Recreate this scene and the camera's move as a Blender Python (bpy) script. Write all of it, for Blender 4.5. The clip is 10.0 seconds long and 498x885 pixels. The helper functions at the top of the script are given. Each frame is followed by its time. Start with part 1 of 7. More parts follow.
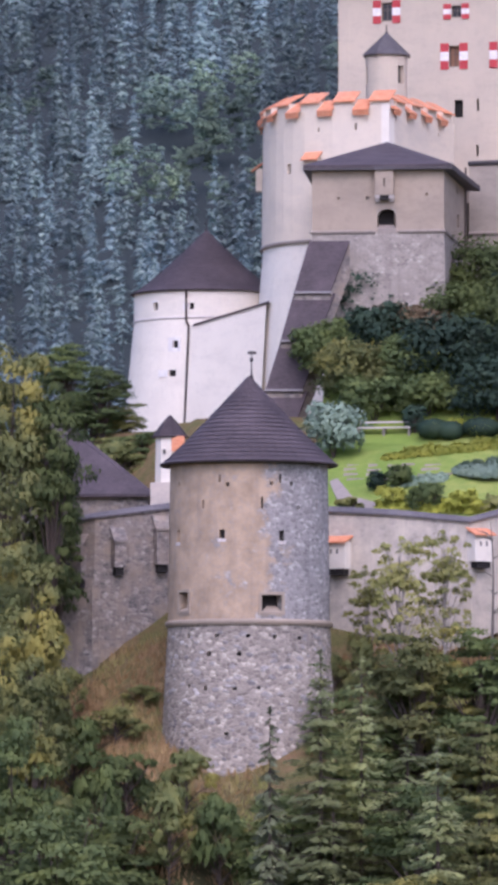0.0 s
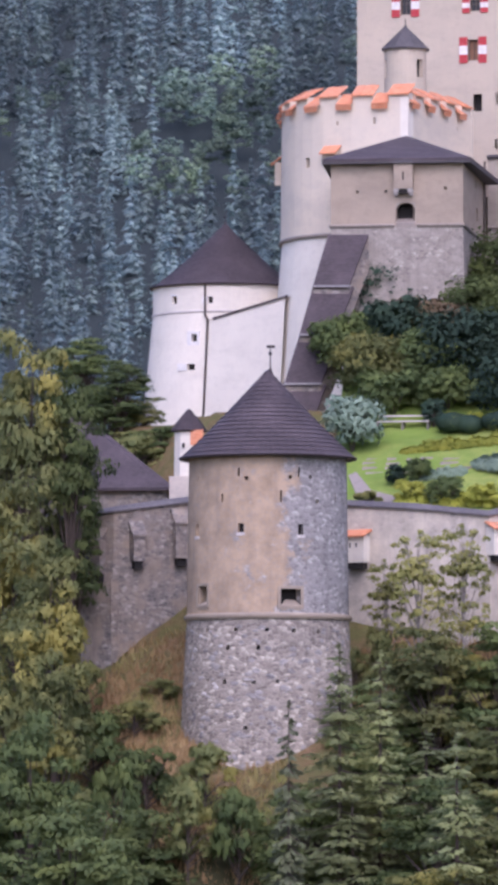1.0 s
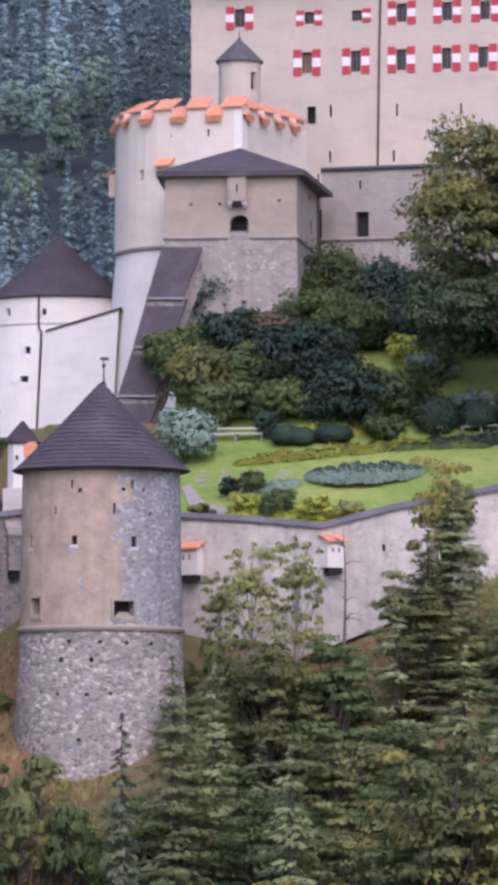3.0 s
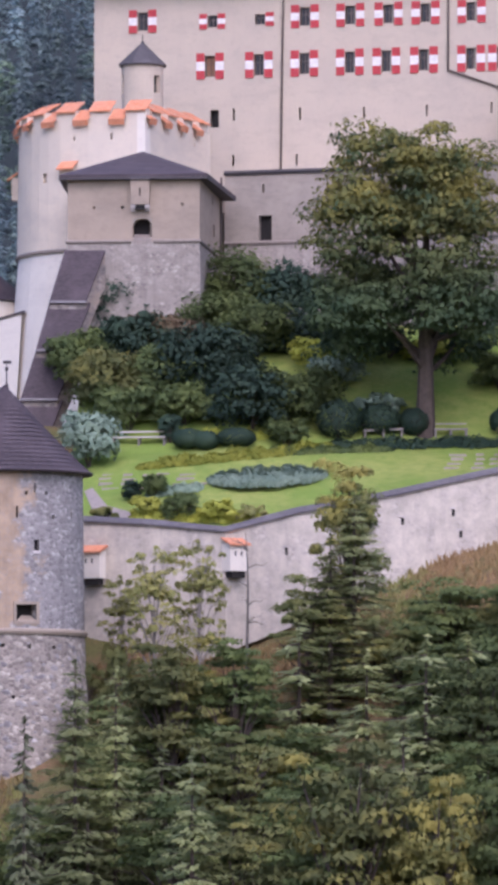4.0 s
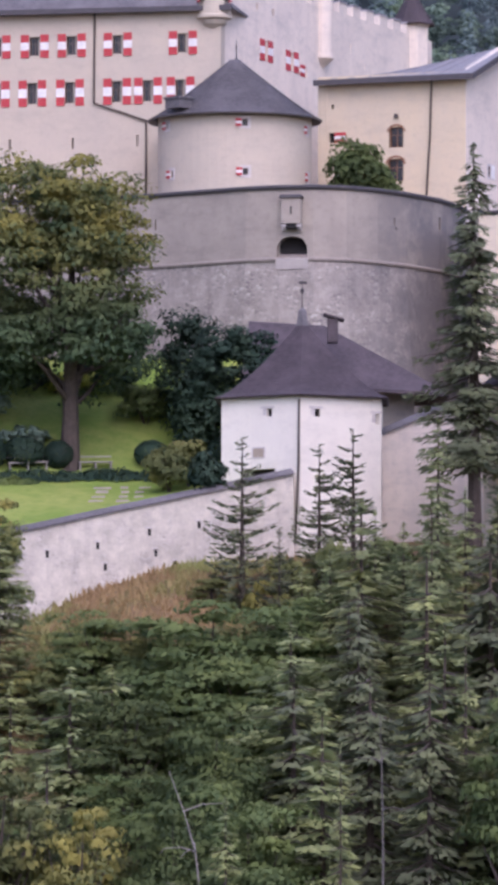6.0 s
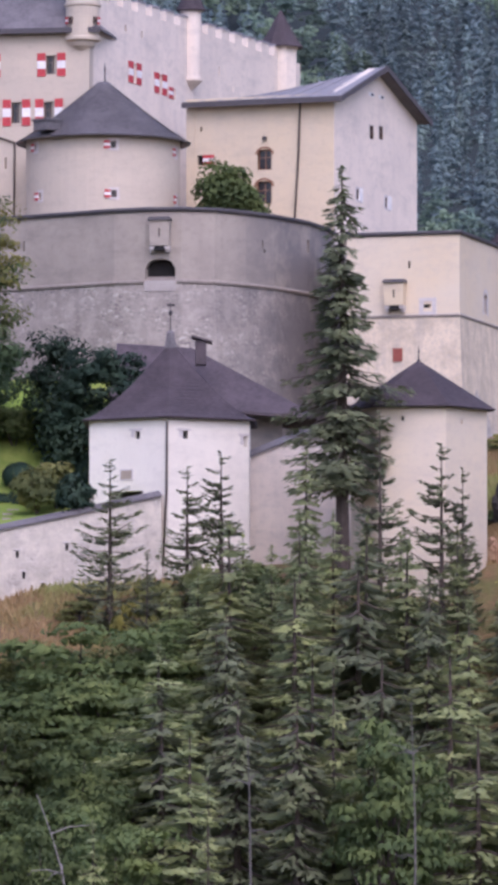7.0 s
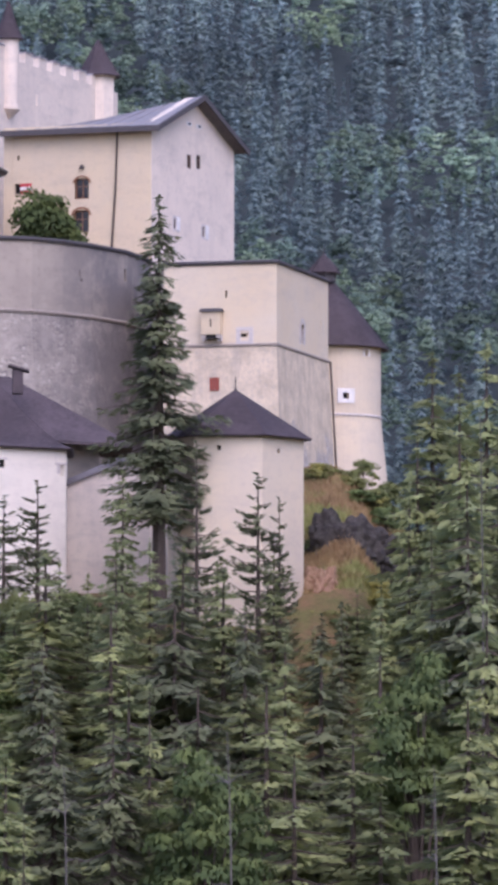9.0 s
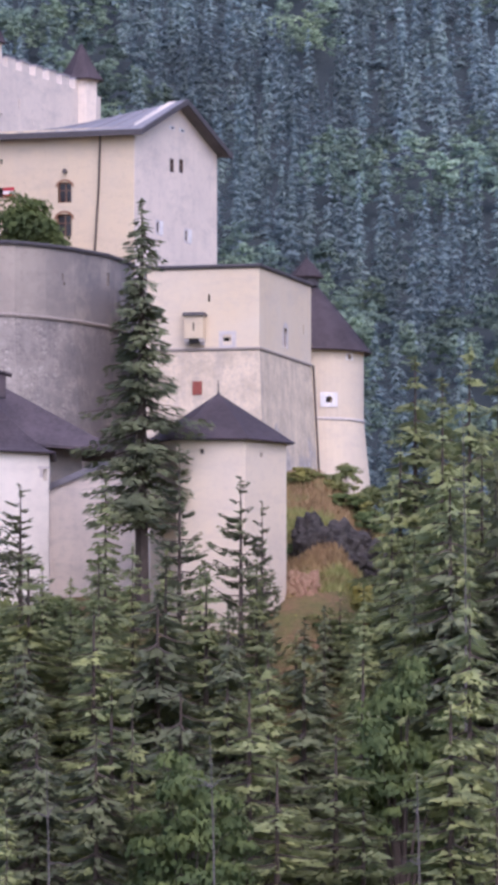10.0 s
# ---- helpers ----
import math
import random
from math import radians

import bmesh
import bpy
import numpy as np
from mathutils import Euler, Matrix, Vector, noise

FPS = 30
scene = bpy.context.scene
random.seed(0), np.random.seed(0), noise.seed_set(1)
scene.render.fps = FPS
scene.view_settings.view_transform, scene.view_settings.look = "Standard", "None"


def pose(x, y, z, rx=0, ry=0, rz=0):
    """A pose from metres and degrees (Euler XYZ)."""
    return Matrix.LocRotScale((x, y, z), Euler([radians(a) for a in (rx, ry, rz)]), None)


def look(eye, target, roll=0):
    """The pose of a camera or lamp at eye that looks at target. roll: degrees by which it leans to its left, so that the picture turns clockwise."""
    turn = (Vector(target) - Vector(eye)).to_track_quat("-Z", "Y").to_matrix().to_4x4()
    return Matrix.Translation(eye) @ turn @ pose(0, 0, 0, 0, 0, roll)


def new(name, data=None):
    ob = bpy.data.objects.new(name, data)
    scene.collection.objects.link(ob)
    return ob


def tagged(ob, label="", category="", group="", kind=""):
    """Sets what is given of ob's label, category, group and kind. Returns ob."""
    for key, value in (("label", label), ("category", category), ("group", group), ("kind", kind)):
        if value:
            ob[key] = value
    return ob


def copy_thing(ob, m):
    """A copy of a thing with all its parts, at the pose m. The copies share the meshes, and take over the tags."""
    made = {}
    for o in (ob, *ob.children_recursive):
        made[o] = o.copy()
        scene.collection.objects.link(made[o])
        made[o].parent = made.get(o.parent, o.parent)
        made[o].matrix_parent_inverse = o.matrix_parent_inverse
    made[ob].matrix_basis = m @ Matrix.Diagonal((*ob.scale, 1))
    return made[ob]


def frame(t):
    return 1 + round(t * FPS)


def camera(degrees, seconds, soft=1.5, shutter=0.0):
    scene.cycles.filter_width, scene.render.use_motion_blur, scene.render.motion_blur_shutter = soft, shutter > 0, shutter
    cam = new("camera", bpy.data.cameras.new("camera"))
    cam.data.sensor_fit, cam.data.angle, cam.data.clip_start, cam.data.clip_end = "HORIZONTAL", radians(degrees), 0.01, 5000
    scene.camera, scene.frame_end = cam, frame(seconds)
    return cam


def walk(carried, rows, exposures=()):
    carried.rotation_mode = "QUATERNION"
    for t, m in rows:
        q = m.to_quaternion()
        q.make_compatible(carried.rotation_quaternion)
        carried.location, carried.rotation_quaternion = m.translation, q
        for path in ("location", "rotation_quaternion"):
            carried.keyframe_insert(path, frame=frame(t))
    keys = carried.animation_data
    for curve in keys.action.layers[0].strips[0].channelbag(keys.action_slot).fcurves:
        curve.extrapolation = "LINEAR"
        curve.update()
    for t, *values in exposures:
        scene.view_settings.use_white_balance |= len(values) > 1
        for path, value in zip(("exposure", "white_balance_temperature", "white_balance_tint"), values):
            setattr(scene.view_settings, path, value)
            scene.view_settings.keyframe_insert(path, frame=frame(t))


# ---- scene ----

# One bearing unit is 1/12629 rad, about 1/27 m on the castle's front; bearings grow to the right, drops grow downwards.
RAD = 12629.0
EYE = Vector((0.0, 0.0, 1.6))
MID, LEVEL, PITCH = 1269.0, 784.0, radians(3.7)

cam = camera(4.0, 10.0, soft=4.8)
TURNS = [
    (0.0, 0, 0), (0.5, 38, -8), (1.0, 33.5, -11), (1.5, -6, -3), (2.0, -52.3, -2.2), (2.5, -169, 6), (3.0, -262, 10.7), (3.2, -300, 9.5),
    (4.3, -504, 20.5), (4.5, -563.5, 23), (5.0, -729.5, 41.5), (5.5, -896.5, 57), (5.7, -976, 63.3), (6.8, -1238, 108), (7.0, -1299.5, 114.5),
    (7.5, -1400.5, 137.3), (8.0, -1506.5, 148), (8.5, -1602, 160.7), (9.0, -1625, 166), (9.5, -1645, 172), (10.0, -1655.5, 173),
]
walk(cam, [(t, pose(*EYE, 90 + math.degrees(PITCH + dv / RAD), 0, -math.degrees((441 - du - MID) / RAD))) for t, du, dv in TURNS],
     exposures=[(0.0, 0.0, 5500, 31), (2.5, -0.05, 5500, 31), (9.0, -0.07, 5500, 31), (9.6, 0.02, 5500, 32), (10.0, 0.02, 5500, 32)])

# ---- light: thin overcast with a broad soft sun from behind the camera ----
world = bpy.data.worlds.new("sky")
scene.world = world
world.use_nodes = True
sky = world.node_tree.nodes.new("ShaderNodeTexSky")
sky.sky_type, sky.sun_disc = "NISHITA", False
sky.sun_elevation, sky.sun_rotation, sky.dust_density = radians(48), radians(171), 3.0
world.node_tree.links.new(sky.outputs[0], world.node_tree.nodes["Background"].inputs[0])
world.node_tree.nodes["Background"].inputs[1].default_value = 0.255
sun = new("sun", bpy.data.lights.new("sun", "SUN"))
sun.data.energy, sun.data.angle, sun.data.color = 1.2, radians(75), (1.0, 0.93, 0.84)
sun.matrix_world = look((14, -88, 98), (0, 0, 0))


# ---- places ----
def spot(u, v, d):
    """The point at bearing u and drop v, d metres ahead."""
    az = (u - MID) / RAD
    return Vector((d * math.tan(az), d, EYE.z + d / math.cos(az) * math.tan(PITCH - (v - LEVEL) / RAD)))


def plan(u, d):
    return Vector((d * math.tan((u - MID) / RAD), d, 0.0))


def up(v, d):
    return spot(MID, v, d).z


def ramp(x, xs, ys):
    return float(np.interp(x, xs, ys))


# ---- materials ----
def nodes_of(name):
    m = bpy.data.materials.new(name)
    m.use_nodes = True
    t = m.node_tree
    return m, t, t.nodes["Principled BSDF"]


def noise_node(t, vec, scale, detail=5, rough=0.6):
    n = t.nodes.new("ShaderNodeTexNoise")
    n.inputs["Scale"].default_value, n.inputs["Detail"].default_value, n.inputs["Roughness"].default_value = scale, detail, rough
    t.links.new(vec, n.inputs["Vector"])
    return n.outputs["Fac"]


def step(t, fac, lo, hi):
    n = t.nodes.new("ShaderNodeMapRange")
    n.inputs[1].default_value, n.inputs[2].default_value = lo, hi
    t.links.new(fac, n.inputs[0])
    return n.outputs[0]


def mixed(t, fac, a, b):
    n = t.nodes.new("ShaderNodeMix")
    n.data_type = "RGBA"
    for sock, val in ((n.inputs[0], fac), (n.inputs[6], a), (n.inputs[7], b)):
        if isinstance(val, (tuple, list)):
            sock.default_value = (*val, 1)
        elif isinstance(val, (int, float)):
            sock.default_value = val
        else:
            t.links.new(val, sock)
    return n.outputs[2]


def times(t, a, b):
    n = t.nodes.new("ShaderNodeMath")
    n.operation = "MULTIPLY"
    for sock, val in ((n.inputs[0], a), (n.inputs[1], b)):
        if isinstance(val, (int, float)):
            sock.default_value = val
        else:
            t.links.new(val, sock)
    return n.outputs[0]


def stretched(t, vec, sx, sy, sz):
    n = t.nodes.new("ShaderNodeMapping")
    n.inputs["Scale"].default_value = (sx, sy, sz)
    t.links.new(vec, n.inputs["Vector"])
    return n.outputs[0]


def bumped(t, b, height, strength, dist):
    n = t.nodes.new("ShaderNodeBump")
    n.inputs["Strength"].default_value, n.inputs["Distance"].default_value = strength, dist
    t.links.new(height, n.inputs["Height"])
    t.links.new(n.outputs[0], b.inputs["Normal"])


def weathered(t, pos, c, span, dark):
    """A blotchy darkening of the wall that grows from the first x to the second."""
    sx = t.nodes.new("ShaderNodeSeparateXYZ")
    t.links.new(pos, sx.inputs[0])
    k = times(t, step(t, sx.outputs[0], *span), step(t, noise_node(t, pos, 0.35, 6, 0.65), 0.3, 0.55))
    return mixed(t, times(t, k, 0.75), c, dark)


def plaster(name, base, patch, stain, streak=0.35, big=0.3, rough=0.9, bump=0.5, dark_span=None):
    m, t, b = nodes_of(name)
    pos = t.nodes.new("ShaderNodeNewGeometry").outputs["Position"]
    c = mixed(t, step(t, noise_node(t, pos, big), 0.38, 0.68), base, patch)
    c = mixed(t, times(t, step(t, noise_node(t, stretched(t, pos, 0.9, 0.9, 0.16), 1.0, 6, 0.7), 0.5, 0.8), streak * 0.7), c, stain)
    c = mixed(t, times(t, step(t, noise_node(t, stretched(t, pos, 0.25, 0.25, 0.7), 1.0, 7, 0.72), 0.5, 0.68), 0.45), c, stain)
    c = mixed(t, times(t, step(t, noise_node(t, pos, 2.2, 6, 0.7), 0.52, 0.7), 0.35), c, stain)
    grain = noise_node(t, pos, 7.0, 6, 0.7)
    c = mixed(t, times(t, step(t, grain, 0.35, 0.65), 0.22), c, patch)
    if dark_span:
        c = weathered(t, pos, c, dark_span, (0.13, 0.12, 0.125))
    t.links.new(c, b.inputs["Base Color"])
    b.inputs["Roughness"].default_value = rough
    b.inputs["Specular IOR Level"].default_value = 0.255
    bumped(t, b, grain, bump, 0.05)
    return m


def rubble(name, base, dark, light, mortar, size=2.6, cover=None, cover_at=(0.5, 0.6), grow=0.35, bare=None, relief=0.6, dark_span=None, bare_z=None):
    """Rough stonework; cover is a plaster that still hangs on in ragged sheets."""
    m, t, b = nodes_of(name)
    pos = t.nodes.new("ShaderNodeNewGeometry").outputs["Position"]
    wob = t.nodes.new("ShaderNodeTexNoise")
    wob.inputs["Scale"].default_value = 1.5
    t.links.new(pos, wob.inputs["Vector"])
    add = t.nodes.new("ShaderNodeVectorMath")
    add.operation = "MULTIPLY_ADD"
    add.inputs[1].default_value = (0.35, 0.35, 0.35)
    t.links.new(wob.outputs["Color"], add.inputs[0])
    t.links.new(stretched(t, pos, 1, 1, 1.5), add.inputs[2])
    v1 = t.nodes.new("ShaderNodeTexVoronoi")
    v2 = t.nodes.new("ShaderNodeTexVoronoi")
    v2.feature = "DISTANCE_TO_EDGE"
    for v in (v1, v2):
        v.inputs["Scale"].default_value = size
        t.links.new(add.outputs[0], v.inputs["Vector"])
    sep = t.nodes.new("ShaderNodeSeparateColor")
    t.links.new(v1.outputs["Color"], sep.inputs[0])
    c = mixed(t, sep.outputs[0], dark, base)
    c = mixed(t, step(t, sep.outputs[1], 0.72, 0.9), c, light)
    c = mixed(t, step(t, v2.outputs["Distance"], 0.09, 0.02), c, mortar)
    c = mixed(t, times(t, step(t, noise_node(t, pos, grow, 5, 0.65), 0.5, 0.68), 0.6), c, dark)
    fine = noise_node(t, pos, 9.0, 5, 0.7)
    c = mixed(t, times(t, step(t, fine, 0.4, 0.7), 0.3), c, light)
    if cover:
        k = noise_node(t, pos, 0.55, 7, 0.7)
        if bare:
            sx = t.nodes.new("ShaderNodeSeparateXYZ")
            t.links.new(pos, sx.inputs[0])
            sub = t.nodes.new("ShaderNodeMath")
            sub.operation = "SUBTRACT"
            t.links.new(k, sub.inputs[0])
            t.links.new(times(t, step(t, sx.outputs[0], *bare), 0.5), sub.inputs[1])
            k = sub.outputs[0]
        if bare_z:
            sz = t.nodes.new("ShaderNodeSeparateXYZ")
            t.links.new(pos, sz.inputs[0])
            fall = t.nodes.new("ShaderNodeMath")
            fall.operation = "SUBTRACT"
            t.links.new(k, fall.inputs[0])
            t.links.new(times(t, step(t, sz.outputs[2], *bare_z), 0.3), fall.inputs[1])
            k = fall.outputs[0]
        k = step(t, k, *cover_at)
        skin = mixed(t, step(t, noise_node(t, pos, 0.8, 7, 0.7), 0.4, 0.65), cover, tuple(x * 0.68 for x in cover))
        skin = mixed(t, times(t, step(t, noise_node(t, pos, 5.0, 4, 0.8), 0.5, 0.64), 0.55), skin, mortar)
        c = mixed(t, k, c, skin)
        c = mixed(t, times(t, step(t, noise_node(t, stretched(t, pos, 1.5, 1.5, 0.15), 1.0, 6), 0.52, 0.72), 0.4), c, dark)
    if dark_span:
        c = weathered(t, pos, c, dark_span, (0.12, 0.11, 0.115))
    t.links.new(c, b.inputs["Base Color"])
    b.inputs["Roughness"].default_value = 0.95
    b.inputs["Specular IOR Level"].default_value = 0.15
    height = v2.outputs["Distance"]
    if cover:
        inv = t.nodes.new("ShaderNodeMath")
        inv.operation = "SUBTRACT"
        inv.inputs[0].default_value = 1.0
        t.links.new(k, inv.inputs[1])
        height = times(t, height, inv.outputs[0])
        fin = t.nodes.new("ShaderNodeMath")
        fin.operation = "MULTIPLY_ADD"
        fin.inputs[1].default_value = 0.25
        t.links.new(noise_node(t, pos, 4.0, 6, 0.7), fin.inputs[0])
        t.links.new(height, fin.inputs[2])
        height = fin.outputs[0]
    bumped(t, b, height, relief, 0.15)
    return m


def shingle(name, a, b2, rough=0.75, moss=None):
    m, t, b = nodes_of(name)
    g = t.nodes.new("ShaderNodeNewGeometry")
    pos = g.outputs["Position"]
    c = mixed(t, step(t, noise_node(t, stretched(t, pos, 3.5, 3.5, 9.0), 1.0, 3), 0.35, 0.65), a, b2)
    c = mixed(t, times(t, step(t, noise_node(t, pos, 0.5, 5), 0.45, 0.7), 0.5), c, moss or tuple(x * 1.6 for x in b2))
    t.links.new(c, b.inputs["Base Color"])
    b.inputs["Roughness"].default_value = rough
    b.inputs["Specular IOR Level"].default_value = 0.35
    bumped(t, b, noise_node(t, stretched(t, pos, 5, 5, 12), 1.0, 4), 0.5, 0.04)
    return m


def plain(name, col, rough=0.7, metal=0.0, vary=0.25):
    m, t, b = nodes_of(name)
    pos = t.nodes.new("ShaderNodeNewGeometry").outputs["Position"]
    c = mixed(t, step(t, noise_node(t, pos, 3.0, 5, 0.7), 0.35, 0.7), col, tuple(x * (1 - vary) for x in col))
    t.links.new(c, b.inputs["Base Color"])
    b.inputs["Roughness"].default_value, b.inputs["Metallic"].default_value = rough, metal
    return m


def foliage(name, dark, mid, light, glow=0.3, patch=None, fine=0.45, gain=2.8, tops=None, mottle=0.4, grain=1.1):
    dark, mid, light, patch = (tuple(min(0.6, x * gain) for x in q) if q else q for q in (dark, mid, light, patch))
    m, t, b = nodes_of(name)
    g = t.nodes.new("ShaderNodeNewGeometry")
    o = t.nodes.new("ShaderNodeObjectInfo")
    even = t.nodes.new("ShaderNodeMath")
    even.operation = "MULTIPLY_ADD"
    even.inputs[1].default_value = mottle
    t.links.new(g.outputs["Random Per Island"], even.inputs[0])
    t.links.new(times(t, step(t, noise_node(t, g.outputs["Position"], grain, 3), 0.3, 0.7), 0.7 - mottle * 0.5), even.inputs[2])
    c = mixed(t, even.outputs[0], dark, mid)
    tip_pale = t.nodes.new("ShaderNodeAttribute")
    tip_pale.attribute_name = "tip"
    c = mixed(t, times(t, tip_pale.outputs["Fac"], 0.42), c, light)
    c = mixed(t, times(t, step(t, noise_node(t, g.outputs["Position"], fine, 4), 0.45, 0.7), 0.55), c, light)
    hsv = t.nodes.new("ShaderNodeHueSaturation")
    t.links.new(c, hsv.inputs["Color"])
    t.links.new(step(t, o.outputs["Random"], -1.2, 0.75), hsv.inputs["Value"])
    c = hsv.outputs[0]
    # Mixes the patch colour in raggedly towards the top of the crown.
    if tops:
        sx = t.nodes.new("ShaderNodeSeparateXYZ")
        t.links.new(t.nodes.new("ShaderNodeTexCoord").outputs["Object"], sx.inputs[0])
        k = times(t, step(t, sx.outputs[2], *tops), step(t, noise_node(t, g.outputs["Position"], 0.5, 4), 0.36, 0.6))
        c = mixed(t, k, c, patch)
    elif patch:
        c = mixed(t, times(t, step(t, noise_node(t, g.outputs["Position"], 0.16, 4), 0.5, 0.62), 0.75), c, patch)
    t.links.new(c, b.inputs["Base Color"])
    b.inputs["Roughness"].default_value = 0.7
    b.inputs["Specular IOR Level"].default_value = 0.255
    tr = t.nodes.new("ShaderNodeBsdfTranslucent")
    t.links.new(c, tr.inputs[0])
    ms = t.nodes.new("ShaderNodeMixShader")
    ms.inputs[0].default_value = glow
    t.links.new(b.outputs[0], ms.inputs[1])
    t.links.new(tr.outputs[0], ms.inputs[2])
    t.links.new(ms.outputs[0], t.nodes["Material Output"].inputs[0])
    return m


M_CREAM = plaster("cream_plaster", (0.56, 0.475, 0.365), (0.50, 0.43, 0.34), (0.38, 0.33, 0.27), 0.35)
M_PALECREAM = plaster("pale_cream_render", (0.70, 0.605, 0.475), (0.64, 0.56, 0.45), (0.50, 0.44, 0.37), 0.25)
M_WHITE = plaster("white_plaster", (0.79, 0.725, 0.62), (0.73, 0.67, 0.575), (0.57, 0.52, 0.45), 0.25)
M_YELLOW = plaster("yellow_plaster", (0.64, 0.52, 0.35), (0.58, 0.49, 0.36), (0.42, 0.36, 0.28), 0.35)
M_PINKISH = plaster("pale_worn_plaster", (0.75, 0.645, 0.535), (0.67, 0.58, 0.49), (0.38, 0.345, 0.315), 0.5)
M_RAMPART = plaster("grey_render", (0.40, 0.345, 0.28), (0.32, 0.275, 0.23), (0.18, 0.16, 0.145), 0.4, dark_span=(16.5, 21.0))
M_TAN = plaster("tan_render", (0.38, 0.31, 0.235), (0.34, 0.28, 0.22), (0.22, 0.185, 0.16), 0.5)
M_SCARP = rubble("grey_rubble", (0.36, 0.315, 0.265), (0.17, 0.15, 0.14), (0.48, 0.43, 0.37), (0.31, 0.275, 0.235), 3.4, (0.41, 0.36, 0.31), (0.40, 0.60), relief=0.45, dark_span=(14.0, 20.5))
M_RUBBLE = rubble("tower_rubble", (0.38, 0.33, 0.28), (0.15, 0.13, 0.115), (0.54, 0.48, 0.40), (0.33, 0.285, 0.24), 3.0)
M_OLD = rubble("old_wall_stone", (0.28, 0.24, 0.21), (0.11, 0.10, 0.10), (0.40, 0.36, 0.32), (0.26, 0.225, 0.20), 3.2, (0.35, 0.285, 0.225), (0.44, 0.6), relief=0.5)
M_TANWALL = rubble("peeling_tan_wall", (0.34, 0.315, 0.30), (0.17, 0.16, 0.155), (0.47, 0.44, 0.41), (0.30, 0.28, 0.265), 3.4, (0.47, 0.35, 0.24), (0.31, 0.40), bare=(-28.4, -24.4), relief=0.6)
M_GARDENWALL = rubble("lime_washed_wall", (0.53, 0.47, 0.405), (0.30, 0.265, 0.23), (0.63, 0.575, 0.50), (0.51, 0.455, 0.395), 2.8, (0.63, 0.565, 0.465), (0.36, 0.52), relief=0.4)
M_ROOF = shingle("dark_shingle", (0.055, 0.042, 0.046), (0.085, 0.066, 0.07))
M_ROOF2 = shingle("grey_shingle", (0.10, 0.09, 0.092), (0.15, 0.135, 0.135))
M_LEAD = plain("zinc_sheet", (0.27, 0.25, 0.25), 0.65, 0.0)
M_TILE = shingle("orange_tile", (0.62, 0.22, 0.10), (0.74, 0.34, 0.19), 0.8, (0.55, 0.30, 0.20))
M_COPING = plain("dark_coping", (0.085, 0.075, 0.078), 0.8)
M_COURSE = plain("worn_stone_course", (0.33, 0.28, 0.24), 0.9)
M_PIPE = plain("brown_downpipe", (0.10, 0.075, 0.06), 0.5, 0.3)
# Near-black fill: the unlit inside of openings, and shade under projecting boxes.
M_DARK = plain("dark_inside_and_under", (0.02, 0.017, 0.016), 0.9)
M_GLASS = plain("window_glass", (0.025, 0.022, 0.024), 0.12)
M_FRAME = plain("dark_window_frame", (0.12, 0.08, 0.06), 0.6)
M_BROWNWOOD = plain("brown_board", (0.26, 0.13, 0.07), 0.7)
M_RED = plain("red_shutter_paint", (0.50, 0.045, 0.05), 0.6)
M_SHWHITE = plain("white_shutter_paint", (0.82, 0.78, 0.74), 0.6)
M_STONE = plain("pale_dressed_stone", (0.62, 0.56, 0.52), 0.85)
M_IRON = plain("weathered_iron", (0.07, 0.06, 0.06), 0.5, 0.6)
M_BARK = plain("bark", (0.10, 0.075, 0.06), 0.95, 0.0, 0.5)
M_DEADWOOD = plain("grey_dead_wood", (0.15, 0.135, 0.12), 0.9, 0.0, 0.4)
M_PALEBARK = plain("pale_bark", (0.30, 0.27, 0.24), 0.9, 0.0, 0.4)


# ---- building blocks ----
def thing(name, at, label, category, group="", kind=""):
    ob = new(name)
    ob.location = at
    ob.empty_display_size = 0.5
    return tagged(ob, label, category, group, kind)


def finish(me, mats):
    for m in mats if isinstance(mats, (list, tuple)) else [mats]:
        me.materials.append(m)


def base_of(ob):
    p = Vector(ob.location)
    while ob.parent:
        ob = ob.parent
        p += ob.location
    return p


def part(name, bm, mats, parent, label="", smooth=False):
    """One mesh under a thing or a part; the bmesh is in world metres."""
    bmesh.ops.recalc_face_normals(bm, faces=bm.faces)
    o = base_of(parent)
    bmesh.ops.translate(bm, verts=bm.verts, vec=-o)
    me = bpy.data.meshes.new(name)
    bm.to_mesh(me)
    bm.free()
    if smooth:
        me.shade_smooth()
    finish(me, mats)
    ob = new(name, me)
    ob.parent = parent
    if label:
        tagged(ob, label)
    return ob


def alone(name, bm, mats, label, category, group="", kind="", smooth=False):
    """A thing of one mesh, with its origin at its base."""
    bmesh.ops.recalc_face_normals(bm, faces=bm.faces)
    co = [v.co for v in bm.verts]
    o = Vector((sum(c.x for c in co) / len(co), sum(c.y for c in co) / len(co), min(c.z for c in co)))
    bmesh.ops.translate(bm, verts=bm.verts, vec=-o)
    me = bpy.data.meshes.new(name)
    bm.to_mesh(me)
    bm.free()
    if smooth:
        me.shade_smooth()
    finish(me, mats)
    ob = new(name, me)
    ob.location = o
    return tagged(ob, label, category, group, kind)


def quad(bm, a, b, c, d, mi=0):
    f = bm.faces.new([bm.verts.new(p) for p in (a, b, c, d)])
    f.material_index = mi


